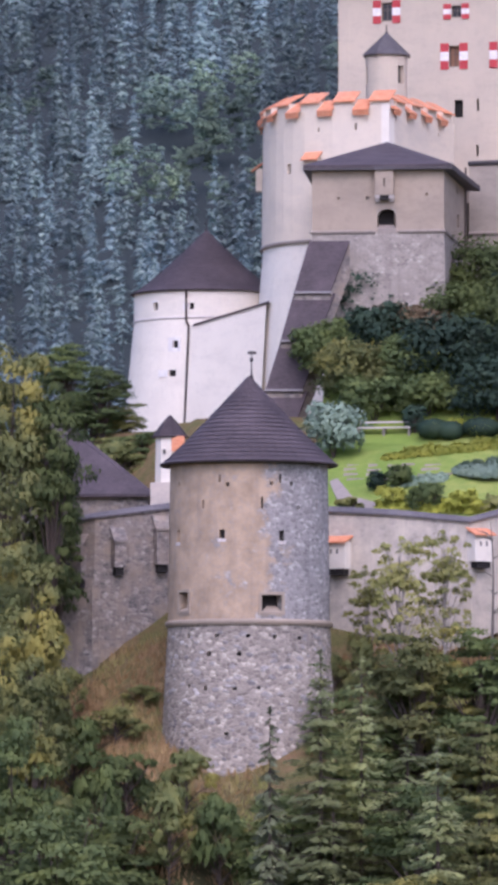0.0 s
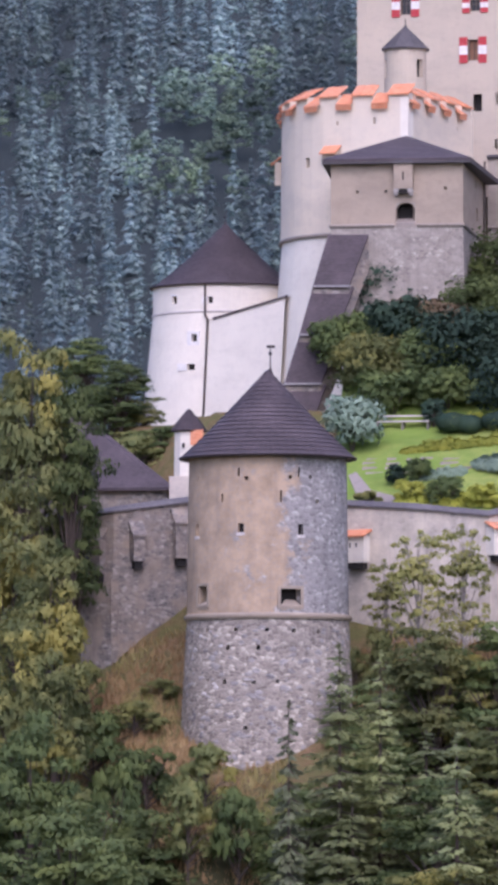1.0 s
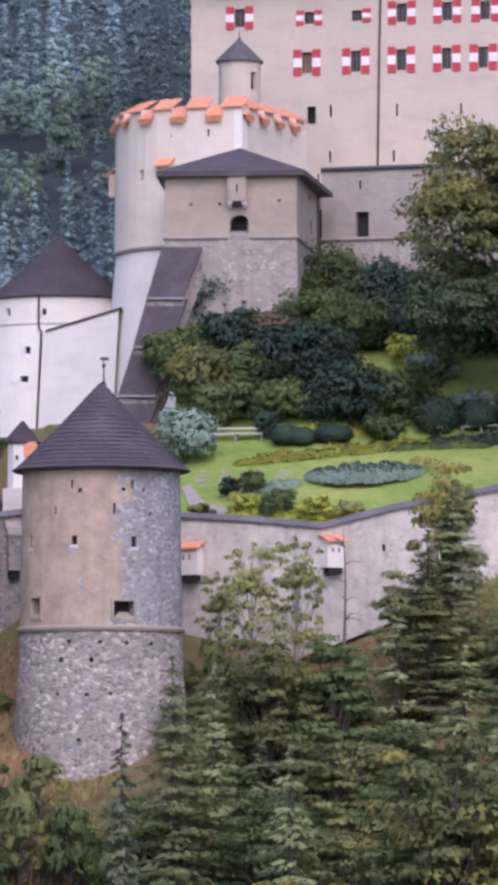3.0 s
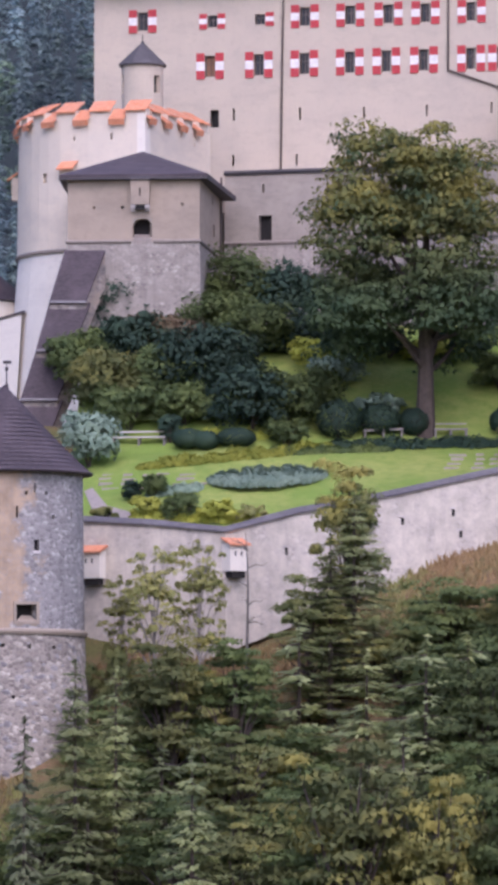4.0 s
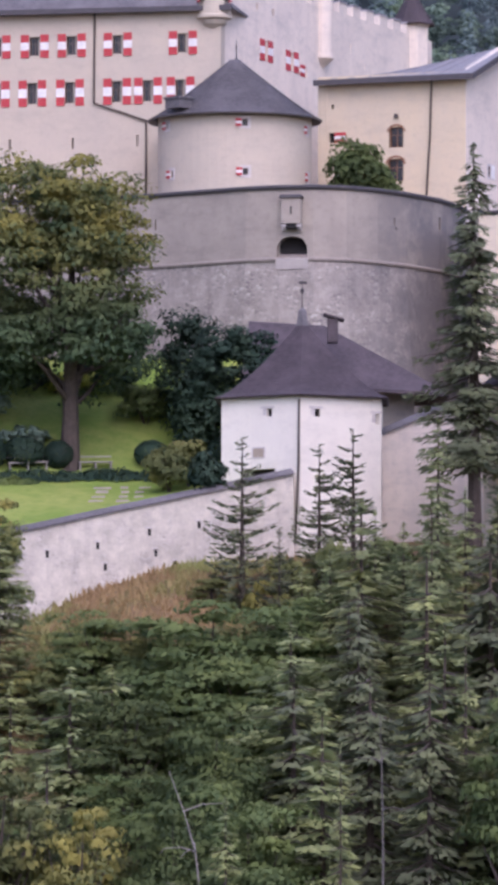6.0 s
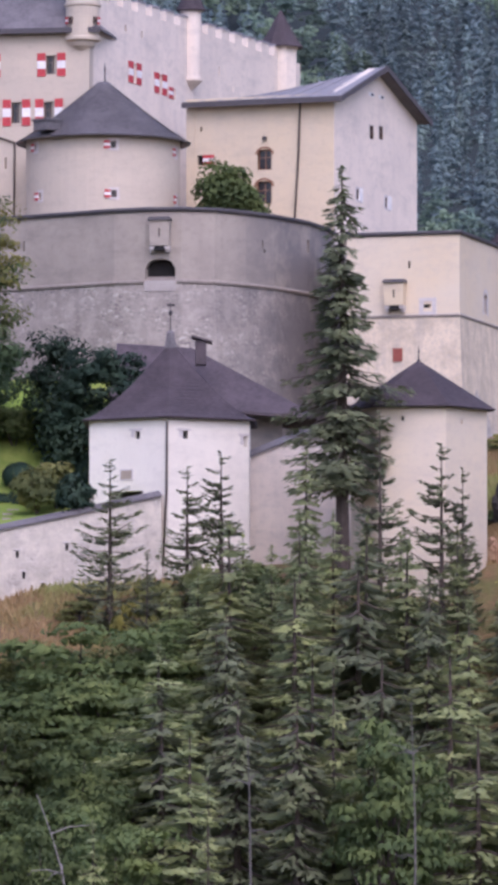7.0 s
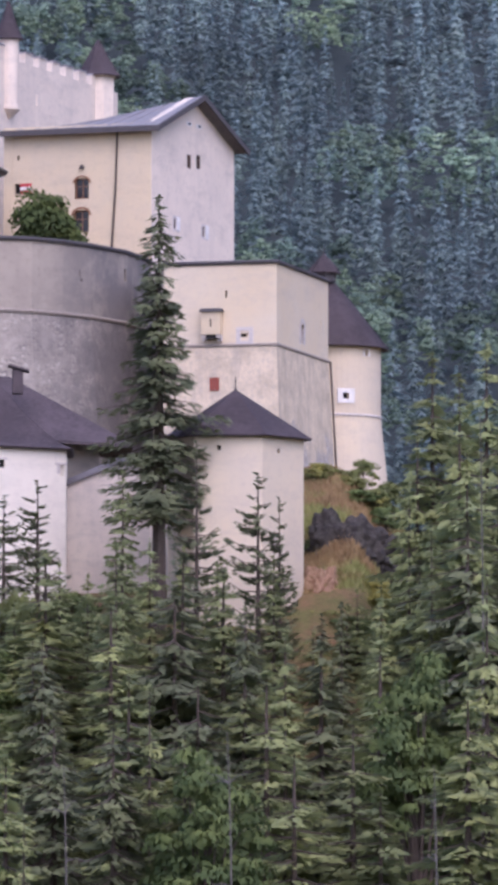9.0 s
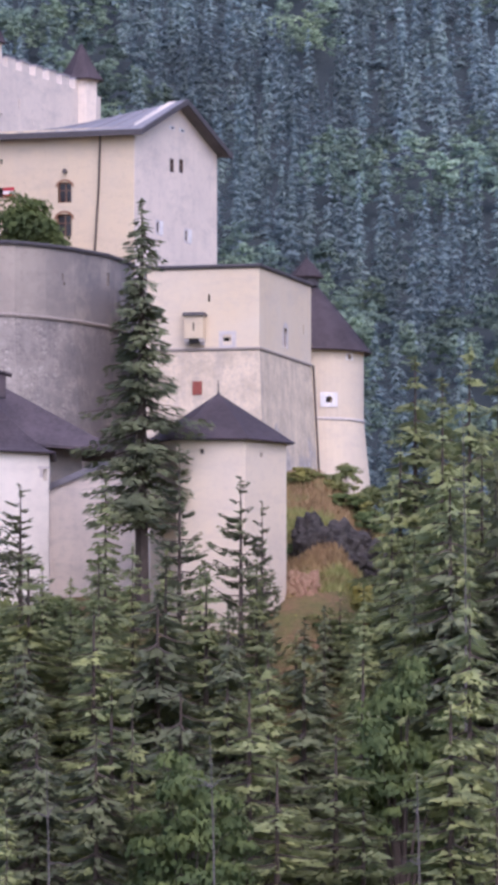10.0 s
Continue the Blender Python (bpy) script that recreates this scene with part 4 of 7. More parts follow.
def build_white_tower():
    d = 502.0
    c = plan(365, d)
    rt = 129 / RAD * d
    ze, zc, zb, za = up(520, d), up(570, d), up(880, d), up(405, d)
    drum = Drum(365, d, lambda z: rt + max(0.0, zc - z) * 0.095)
    home = thing("white_round_tower", (c.x, c.y, zb), "white plastered round tower with dark conical roof", "tower")
    wins = []
    for x, y, w, h in ((281, 543, 0.42, 0.55), (347, 542, 0.32, 0.45), (318, 610, 0.4, 0.5), (312, 661, 0.55, 0.45)):
        s, z = drum.find(x, y)
        wins.append((s, z, w, h))
    pierced("wall", home, drum, -math.pi, math.pi, zb, ze + 0.1, [(s, z, w / rt, h) for s, z, w, h in wins], M_WHITE, 0.6, 0.14, zs=(zc,))
    for i, (s, z, w, h) in enumerate(wins):
        slit(home, drum, s, z, w * 1.1, h, 0.25)
        o, tx, n = axes(drum, s, z)
        bm = bmesh.new()
        if i == 0:
            block(bm, o, tx, n, (-w * 0.9, w * 0.5), (-0.1, 0.05), (h / 2, h / 2 + 0.12))
        elif i == 2:
            for xr, zr in (((-0.55, -0.2), (-0.5, 0.5)), ((0.2, 0.4), (-0.5, 0.5)), ((-0.2, 0.2), (0.26, 0.5)), ((-0.2, 0.2), (-0.5, -0.26))):
                block(bm, o, tx, n, xr, (-0.1, 0.06), zr)
        else:
            block(bm, o, tx, n, (-w * 1.9, -w * 0.55), (-0.2, 0.04), (-h * 0.6, h * 0.5))
        part("window_splay", bm, M_SHWHITE, home)
    band(home, drum, -math.pi, math.pi, zc, 0.08, 0.16, 0.12, mat=M_STONE)
    roof_round(home, c, rt + 0.2, ze, za, 22, 0.15, label="dark shingled conical roof")
    finial(home, Vector((c.x, c.y, za)), 0.75, 0.15, False)
    pipe(home, [drum(-0.2, ze - 0.1, -0.1), drum(-0.2, zc - 0.3, -0.1), drum(-0.16, zc - 0.6, -0.15), drum(-0.19, up(765, d), -0.1)])
    # curtain that climbs from the tower to the battered base
    a, b = plan(342, d - rt - 0.02), plan(474, 493.0)
    run = Run([a, b], 0.09, ze)
    bm = bmesh.new()
    n = 10
    zt = [up(572 - 32 * i / n, 495) for i in range(n + 1)]
    rows = []
    for i in range(n + 1):
        s = run.length * i / n
        rows.append([bm.verts.new(run(s, z, dp)) for z, dp in ((zb, 0.0), ((zb + zt[i]) / 2, 0.0), (zt[i], 0.0), (zt[i], 0.8), (zb, 0.8))])
    for p, q in zip(rows, rows[1:]):
        for i in range(5):
            bm.faces.new((p[i], q[i], q[(i + 1) % 5], p[(i + 1) % 5]))
    part("climbing_curtain", bm, M_WHITE, home, "white curtain wall climbing to the bastion")
    bm = bmesh.new()
    p, q = run(0, zt[0], 0.3), run(run.length, zt[-1], 0.3)
    ax = (q - p).normalized()
    block(bm, p, ax, Vector((0, -1, 0)), (0, (q - p).length), (-0.5, 0.5), (0.0, 0.14))
    part("coping", bm, M_ROOF, home)


def build_small_turret():
    d = 458.0
    c = plan(301, d)
    zb, ze, za = up(880, d), up(771, d), up(733, d)
    home = thing("watch_turret", (c.x, c.y, zb), "small white watch turret with pointed dark roof", "turret")
    bm = bmesh.new()
    lathe(bm, c, [(0.98, zb), (0.93, ze), (0.02, ze + 0.02)], 8, turn=0.2)
    part("body", bm, M_WHITE, home)
    roof_round(home, c, 1.12, ze, za, 10, -0.15, sides=8, turn=0.2)
    o = spot(315, 786, d - 0.9)
    bm = bmesh.new()
    block(bm, o, Vector((1, 0.1, 0)).normalized(), Vector((0.1, -1, 0)).normalized(), (-0.42, 0.42), (-0.2, 0.08), (-0.5, 0.5))
    part("hatch", bm, M_TILE, home, "orange wooden hatch")
    bm = bmesh.new()
    block(bm, spot(291, 800, d - 0.95), Vector((1, 0, 0)), Vector((0, -1, 0)), (-0.07, 0.07), (-0.1, 0.06), (-0.15, 0.15))
    part("slit", bm, M_DARK, home)


# ---- lower ward: front tower, curtain walls, gate tower, right-hand towers ----
def build_front_tower():
    d = 440.0
    c = plan(441, d)
    k = d / RAD
    ze, zc, zb, za = up(822, d), up(1107, d), up(1440, d), up(664, d)
    rad = lambda z: k * (140 + ramp(z, [zb, zc, ze], [22, 4, 0]))
    drum = Drum(441, d, rad)
    home = thing("front_round_tower", (c.x, c.y, zb), "tan rendered round tower over rough stone, dark cone roof", "tower")
    ports = [drum.find(331, 1066) + (26 * k, 1.15), drum.find(489, 1069) + (37 * k, 1.05)]
    slits = []
    for x, y, w, h in ((320, 950, 10, 0.75), (401, 946, 11, 0.55), (506, 949, 10, 0.65), (397, 847, 4, 0.5), (411, 858, 7, 0.25), (488, 856, 6, 0.22), (503, 847, 4, 0.55), (522, 857, 6, 0.22), (321, 858, 5, 0.3), (367, 893, 5, 0.5), (472, 890, 4, 0.7), (534, 899, 7, 0.25), (564, 893, 5, 0.6),
                       (340, 1127, 7, 0.22), (392, 1126, 7, 0.22), (447, 1126, 8, 0.22), (494, 1128, 7, 0.22), (536, 1130, 7, 0.22), (378, 1158, 8, 0.28), (432, 1158, 7, 0.25), (341, 1216, 5, 0.22), (372, 1219, 7, 0.28), (424, 1219, 8, 0.22), (467, 1218, 6, 0.22), (410, 1300, 7, 0.22), (365, 1360, 7, 0.22)):
        s, z = drum.find(x, y)
        slits.append((s, z, w * k, h))
    bm = bmesh.new()
    r0 = 140 * k
    shell(bm, drum, -math.pi, math.pi, zc, ze + 0.1, [(s, z, w / r0, h) for s, z, w, h in ports + slits], 0.9, 0.1)
    part("upper_wall", bm, M_TANWALL, home, "tan render peeling off grey stone")
    bm = bmesh.new()
    shell(bm, drum, -math.pi, math.pi, zb, zc, [(s, z, w / r0, h) for s, z, w, h in slits], 0.9, 0.1, zs=np.linspace(zb + 1, zc - 1, 6).tolist())
    part("stone_base", bm, M_RUBBLE, home, "rough rubble stone base")
    for s, z, w, h in slits:
        slit(home, drum, s, z, w * 1.3, h * 1.1, 0.4 if w < 9 * k else 0.3)
    for s, z, w, h in ports:
        o, tx, n = axes(drum, s, z)
        slit(home, drum, s, z, w * 1.2, h * 1.1, 0.8)
        bm = bmesh.new()
        e = 0.17
        for xr, zr in (((-w / 2 - e, -w / 2), (-h / 2 - e, h / 2 + e)), ((w / 2, w / 2 + e), (-h / 2 - e, h / 2 + e)), ((-w / 2, w / 2), (-h / 2 - e, -h / 2)), ((-w / 2, w / 2), (h / 2, h / 2 + e))):
            block(bm, o, tx, n, xr, (-0.2, 0.05), zr)
        fr = part("port_frame", bm, M_TAN, home, "tan stone gun port surround")
        bm = bmesh.new()
        slab(bm, [o + tx * x + n * y + Vector((0, 0, q)) for x, y, q in ((-w / 2, 0, -h / 2 + 0.02), (w / 2, 0, -h / 2 + 0.02), (w * 0.35, -0.75, -h * 0.1), (-w * 0.1, -0.75, -h * 0.1))], 0.3)
        part("sill", bm, M_TAN, fr)
    for s, z, w, h in slits[:3]:
        o, tx, n = axes(drum, s, z - h / 2 - 0.1)
        bm = bmesh.new()
        block(bm, o, tx, n, (-w * 0.7, w * 0.7), (-0.1, 0.05), (-0.1, 0.09))
        part("sill", bm, M_STONE, home)
    band(home, drum, -math.pi, math.pi, zc + 0.05, 0.2, 0.36, 0.1, mat=M_TAN)
    roof_round(home, c, 157 * k, ze, za, 20, 0.07, label="dark shingled cone with even courses")
    finial(home, Vector((c.x + 0.15, c.y, za)), 1.55, 0.12)
    # stones standing proud of the base
    rng = random.Random(5)
    base_mesh = {}
    for i in range(5):
        bm = bmesh.new()
        bmesh.ops.create_icosphere(bm, subdivisions=1, radius=1.0)
        for v in bm.verts:
            v.co = Vector((v.co.x * rng.uniform(0.8, 1.2), v.co.y * rng.uniform(0.7, 1.1), v.co.z * rng.uniform(0.75, 1.15)))
        me = bpy.data.meshes.new("stone")
        bm.to_mesh(me)
        bm.free()
        me.materials.append(M_STONEPIECE)
        base_mesh[i] = me
    org = Vector((c.x, c.y, zb))
    for i in range(290):
        s, z = rng.uniform(-1.5, 1.5), rng.uniform(zc - 10.5, zc - 0.35)
        o = drum(s, z, 0.02)
        ob = new("stone", base_mesh[i % 5])
        ob.parent = home
        ob.location = o - org
        ob.rotation_euler = (rng.uniform(-0.15, 0.15), rng.uniform(-0.25, 0.25), s)
        w = rng.uniform(0.14, 0.33)
        ob.scale = (w, 0.06, w * rng.uniform(0.5, 0.8))


def wall_run(parent, run, tops, bases, thick, mat, coping=True, n=40, name="wall"):
    """A wall whose top and foot rise and fall along its line."""
    bm = bmesh.new()
    cs = sorted(set(np.linspace(0, run.length, n + 1).tolist()) | set(run.at[1:-1]))
    rows = []
    for s in cs:
        f = s / run.length
        zt, zb = ramp(f, *tops), ramp(f, *bases)
        rows.append([bm.verts.new(p) for p in (run(s, zb, 0), run(s, (zb + zt) / 2, 0), run(s, zt, 0), run(s, zt, thick), run(s, (zb + zt) / 2, thick), run(s, zb, thick))])
    for a, b in zip(rows, rows[1:]):
        for i in range(6):
            bm.faces.new((a[i], b[i], b[(i + 1) % 6], a[(i + 1) % 6]))
    bm.faces.new(rows[0][::-1])
    bm.faces.new(rows[-1])
    ob = part(name, bm, mat, parent)
    if coping:
        bm = bmesh.new()
        rows = []
        for s in cs:
            zt = ramp(s / run.length, *tops)
            rows.append([bm.verts.new(run(s, zt, 0) + (run(s, zt, -1) - run(s, zt, 0)) * q + Vector((0, 0, h))) for q, h in ((0.18, 0.0), (0.18, 0.1), (-thick * 0.45, 0.42), (-thick - 0.15, 0.1), (-thick - 0.15, 0.0))])
        for a, b in zip(rows, rows[1:]):
            for i in range(5):
                bm.faces.new((a[i], b[i], b[(i + 1) % 5], a[(i + 1) % 5]))
        part("coping", bm, M_ROOF2, parent, "grey shingled wall coping")
    return ob


GARDEN = [(560, 450.0, 907), (700, 447.5, 914), (833, 445.5, 927), (958, 448.5, 894), (1123, 450.5, 864), (1280, 452.5, 830), (1433, 454.5, 798), (1585, 456.5, 765)]


def build_garden_wall():
    pts = [plan(u, d) for u, d, v in GARDEN]
    run = Run(pts, 0.03, up(800, 450))
    L = run.length
    fs = [a / L for a in run.at]
    tops = (fs, [spot(u, v, d).z for u, d, v in GARDEN])
    feet = (fs, [spot(u, v, d).z for (u, d, _), v in zip(GARDEN, (1190, 1190, 1140, 1090, 1050, 1010, 980, 960))])
    home = thing("garden_wall", (pts[2].x, pts[2].y, min(feet[1])), "lime washed garden curtain wall with shingled coping", "curtain wall", kind="structure")
    wall_run(home, run, tops, feet, 0.9, M_GARDENWALL)
    for u, v in ((1147, 907), (1237, 892), (1329, 868), (1417, 855), (940, 960), (1340, 905), (1250, 930), (1375, 925)):
        s, z = run.find(u, v)
        o, tx, n = axes(run, s, z)
        bm = bmesh.new()
        block(bm, o, tx, n, (-0.1, 0.1), (-0.1, 0.012), (-0.22, 0.22))
        loop = part("loophole", bm, M_DARK, home)
        bm = bmesh.new()
        block(bm, o, tx, n, (-0.3, 0.15), (-0.1, 0.06), (0.24, 0.33))
        part("lintel", bm, M_STONE, loop)
    for u, v, w in ((606, 985, 1.5), (845, 972, 1.3)):
        s, z = run.find(u, v)
        o, tx, n = axes(run, s, z)
        bm = bmesh.new()
        block(bm, o, tx, n, (-w / 2, w / 2), (-0.2, 0.8), (-0.85, 0.9))
        bay = part("privy_bay", bm, M_WHITE, home, "small white bay under an orange roof")
        bm = bmesh.new()
        slab(bm, [o + tx * x + n * y + Vector((0, 0, q)) for x, y, q in ((-w / 2 - 0.15, 1.0, 0.85), (w / 2 + 0.15, 1.0, 0.85), (w / 2 + 0.15, -0.1, 1.3), (-w / 2 - 0.15, -0.1, 1.3))], 0.1)
        part("tile_roof", bm, M_TILE, bay, "faded orange tile roof")
        # Near-black block under the bay, put where the chute's mouth is shaded.
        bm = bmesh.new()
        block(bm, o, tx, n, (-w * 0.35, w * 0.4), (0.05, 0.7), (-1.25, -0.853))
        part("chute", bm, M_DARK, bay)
        for x in (-0.25, 0.2):
            bm = bmesh.new()
            block(bm, o, tx, n, (x - 0.05, x + 0.05), (0.8, 0.812), (0.1, 0.4))
            part("slit", bm, M_DARK, bay)


def build_left_curtain():
    stops = [(40, 453), (100, 451.5), (168, 450), (205, 450), (300, 451.5), (330, 452)]
    run = Run([plan(u, d) for u, d in stops], 0.03, up(900, 450))
    fs = [a / run.length for a in run.at]
    tops = (fs, [spot(u, v, d).z for (u, d), v in zip(stops, (936, 931, 919, 914, 902, 898))])
    feet = (fs, [spot(u, v, d).z for (u, d), v in zip(stops, (1300, 1290, 1260, 1240, 1230, 1230))])
    home = thing("old_curtain_wall", (run.p[2].x, run.p[2].y, min(feet[1])), "weathered grey-brown stone curtain wall with chutes", "curtain wall", kind="structure")
    wall_run(home, run, tops, feet, 1.0, M_OLD)
    for u, v, w, h in ((146, 992, 0.75, 2.6), (207, 975, 0.75, 2.2), (283, 962, 0.9, 2.8)):
        s, z = run.find(u, v)
        o, tx, n = axes(run, s, z)
        bm = bmesh.new()
        block(bm, o, tx, n, (-w / 2, w / 2), (-0.2, 0.65), (-h / 2, h / 2 - 0.5), 0)
        a = [o + tx * x + n * y + Vector((0, 0, q)) for x, y, q in ((-w / 2 - 0.1, 0.75, h / 2 - 0.5), (w / 2 + 0.1, 0.75, h / 2 - 0.5), (w / 2 + 0.1, -0.1, h / 2 + 0.4), (-w / 2 - 0.1, -0.1, h / 2 + 0.4))]
        slab(bm, a, 0.15)
        ch = part("wall_chute", bm, M_OLD, home, "projecting stone chute")
        # Near-black block that stands in for shade below the stone chute.
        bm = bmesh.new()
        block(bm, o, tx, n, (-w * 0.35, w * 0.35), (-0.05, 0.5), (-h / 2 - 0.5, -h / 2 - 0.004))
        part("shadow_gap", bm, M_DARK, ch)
    s, z = run.find(175, 1110)
    o, tx, n = axes(run, s, z)
    bm = bmesh.new()
    block(bm, o, tx, n, (-0.35, 0.15), (-0.2, 0.25), (-3.0, 2.6))
    part("buttress_strip", bm, M_OLD, home)
    # the roofed building behind it
    d = 462.0
    l, r = plan(20, d), plan(262, d)
    ze, zb = up(873, d), up(960, d)
    hall = thing("lower_hall", (l.x, l.y, zb), "low hall with dark hipped roof behind the wall", "castle building")
    run2 = Run([l, r, r + Vector((0, 9, 0)), l + Vector((0, 9, 0)), l])
    bm = bmesh.new()
    shell(bm, run2, 0, run2.length, zb, ze, (), 0.5, 3, ss=run2.at)
    part("wall", bm, M_OLD, hall)
    e = 0.5
    a, b, c2, d2 = l + Vector((-e, -e, ze)), r + Vector((e, -e, ze)), r + Vector((e, 9 + e, ze)), l + Vector((-e, 9 + e, ze))
    r1, r2 = spot(90, 735, d + 4.5), spot(130, 760, d + 4.5)
    bm = bmesh.new()
    for pts in ((a, b, r2, r1), (b, c2, r2), (c2, d2, r1, r2), (d2, a, r1)):
        slab(bm, pts, 0.2)
    part("roof", bm, M_ROOF, hall, "dark shingled hip roof")
    # little white link wall under the watch turret
    l, r = plan(266, 457.5), plan(335, 456)
    bm = bmesh.new()
    shell(bm, Run([l, r]), 0, (r - l).length, up(960, 457), up(852, 457), (), 0.6, 3)
    link = alone("link_wall", bm, M_PINKISH, "short white wall beside the watch turret", "wall", kind="structure")


def poly_tower(name, label, u, d, half, turn, vb, ve, va, wall_mat, over=0.45, bell=-0.12, sides=6, seams=True):
    k = d / RAD
    c = plan(u, d)
    R = half * k
    zb, ze, za = up(vb, d), up(ve, d - R * 0.6), up(va, d)
    corners = [Vector((c.x + R * math.sin(turn + 2 * math.pi * i / sides), c.y - R * math.cos(turn + 2 * math.pi * i / sides), 0)) for i in range(-sides // 2, sides // 2 + 1)]
    run = Run(corners)
    home = thing(name, (c.x, c.y, zb), label, "tower")
    return home, run, c, R, zb, ze, za


def build_gate_tower():
    home, run, c, R, zb, ze, za = poly_tower("gate_tower", "white six-sided gate tower with dark bell-cast roof", 1601, 463, 163, -0.05, 960, 628, 500, M_WHITE)
    wins = []
    for x, y in ((646, 713), (731, 713)):
        s, z = run.find(x + 896.5, y - 57)
        wins.append((s, z, 0.36, 0.5))
    s, z = run.find(838 + 896.5, 725 - 57)
    wins.append((s, z, 0.3, 0.7))
    gs, gz = run.find(1524, 782)
    pierced("wall", home, run, 0, run.length, zb, ze + 0.1, wins + [(gs, gz, 2.4, 1.9)], M_WHITE, 0.7, 2.0)
    slit(home, run, gs, gz, 2.6, 2.1, 0.65)
    for s, z, w, h in wins:
        slit(home, run, s, z, w * 1.2, h, 0.3)
        o, tx, n = axes(run, s, z)
        bm = bmesh.new()
        block(bm, o, tx, n, (-w * 1.7, w), (-0.2, 0.05), (h / 2 + 0.02, h / 2 + 0.16))
        block(bm, o, tx, n, (-w * 1.3, -w * 0.55), (-0.2, 0.03), (-h * 0.3, h / 2))
        part("window_hood", bm, M_STONE, home)
    s, z = run.find(1523.5, 727)
    o, tx, n = axes(run, s, z)
    bm = bmesh.new()
    block(bm, o, tx, n, (-0.5, 0.5), (-0.1, 0.05), (-0.37, 0.37))
    board = part("coat_of_arms", bm, M_STONE, home, "faded painted panel")
    bm = bmesh.new()
    block(bm, o, tx, n, (-0.4, 0.4), (0.051, 0.06), (-0.28, 0.28))
    part("panel", bm, M_TAN, board)
    roof_round(home, c, R + 0.45, ze, za, 20, 0.26, sides=6, turn=-0.05, top=0.3, label="dark bell-cast shingle roof")
    bm = bmesh.new()
    lathe(bm, c, [(0.5, za - 0.1), (0.34, za + 0.5), (0.3, za + 0.9), (0.1, za + 1.1)], 6)
    part("roof_spike", bm, M_ROOF2, home)
    finial(home, Vector((c.x, c.y, za + 1.0)), 1.9, 0.14)
    w = lambda u, v: run(run.find(u, v)[0], run.find(u, v)[1], -0.12)
    pipe(home, [w(1595, 632), w(1594, 760), w(1588, 890)])
    # long roofed range behind the gate
    d = 471.0
    l, r = plan(1500, d), plan(1800, d + 3)
    ze, zb = up(600, d), up(760, d)
    hall = thing("gate_range", (l.x, l.y, zb), "low range with dark shingled roof behind the gate", "castle building")
    run2 = Run([l, r, r + Vector((0, 8, 0)), l + Vector((0, 8, 0)), l])
    bm = bmesh.new()
    shell(bm, run2, 0, run2.length, zb, ze, (), 0.5, 3, ss=run2.at)
    part("wall", bm, M_RAMPART, hall)
    a, b = spot(1490, 600, d - 0.6), spot(1862, 622, d + 1)
    r1, r2 = spot(1506, 494, d + 5), spot(1640, 502, d + 6)
    bm = bmesh.new()
    slab(bm, [a, b, r2, r1], 0.2)
    slab(bm, [b, b + Vector((0, 10, 0)), r2], 0.2)
    slab(bm, [b + Vector((0, 10, 0)), a + Vector((0, 10, 0)), r1, r2], 0.2)
    slab(bm, [a + Vector((0, 10, 0)), a, r1], 0.2)
    part("roof", bm, M_ROOF, hall, "dark shingled roof")
    o = spot(1655, 500, d + 1)
    bm = bmesh.new()
    block(bm, o, Vector((1, 0, 0)), Vector((0, -1, 0)), (-0.35, 0.35), (-1, 0.3), (-1.2, 0.4))
    slab(bm, [o + Vector(q) for q in ((-0.6, -0.5, 0.75), (0.75, -0.5, 0.35), (0.75, 1.2, 0.35), (-0.6, 1.2, 0.75))], 0.12)
    part("dormer", bm, [M_ROOF], hall, "small dormer hatch")
    # link wall to the right with a climbing coping
    a, b = plan(1735, 463), plan(1935, 466)
    run3 = Run([a, b])
    link = thing("link_curtain", (a.x, a.y, up(960, 463)), "pale link wall with climbing coping", "curtain wall", kind="structure")
    wall_run(link, run3, ([0, 0.5, 1], [up(698, 463), up(655, 464), up(640, 465)]), ([0, 1], [up(960, 463), up(960, 463)]), 0.8, M_PINKISH)


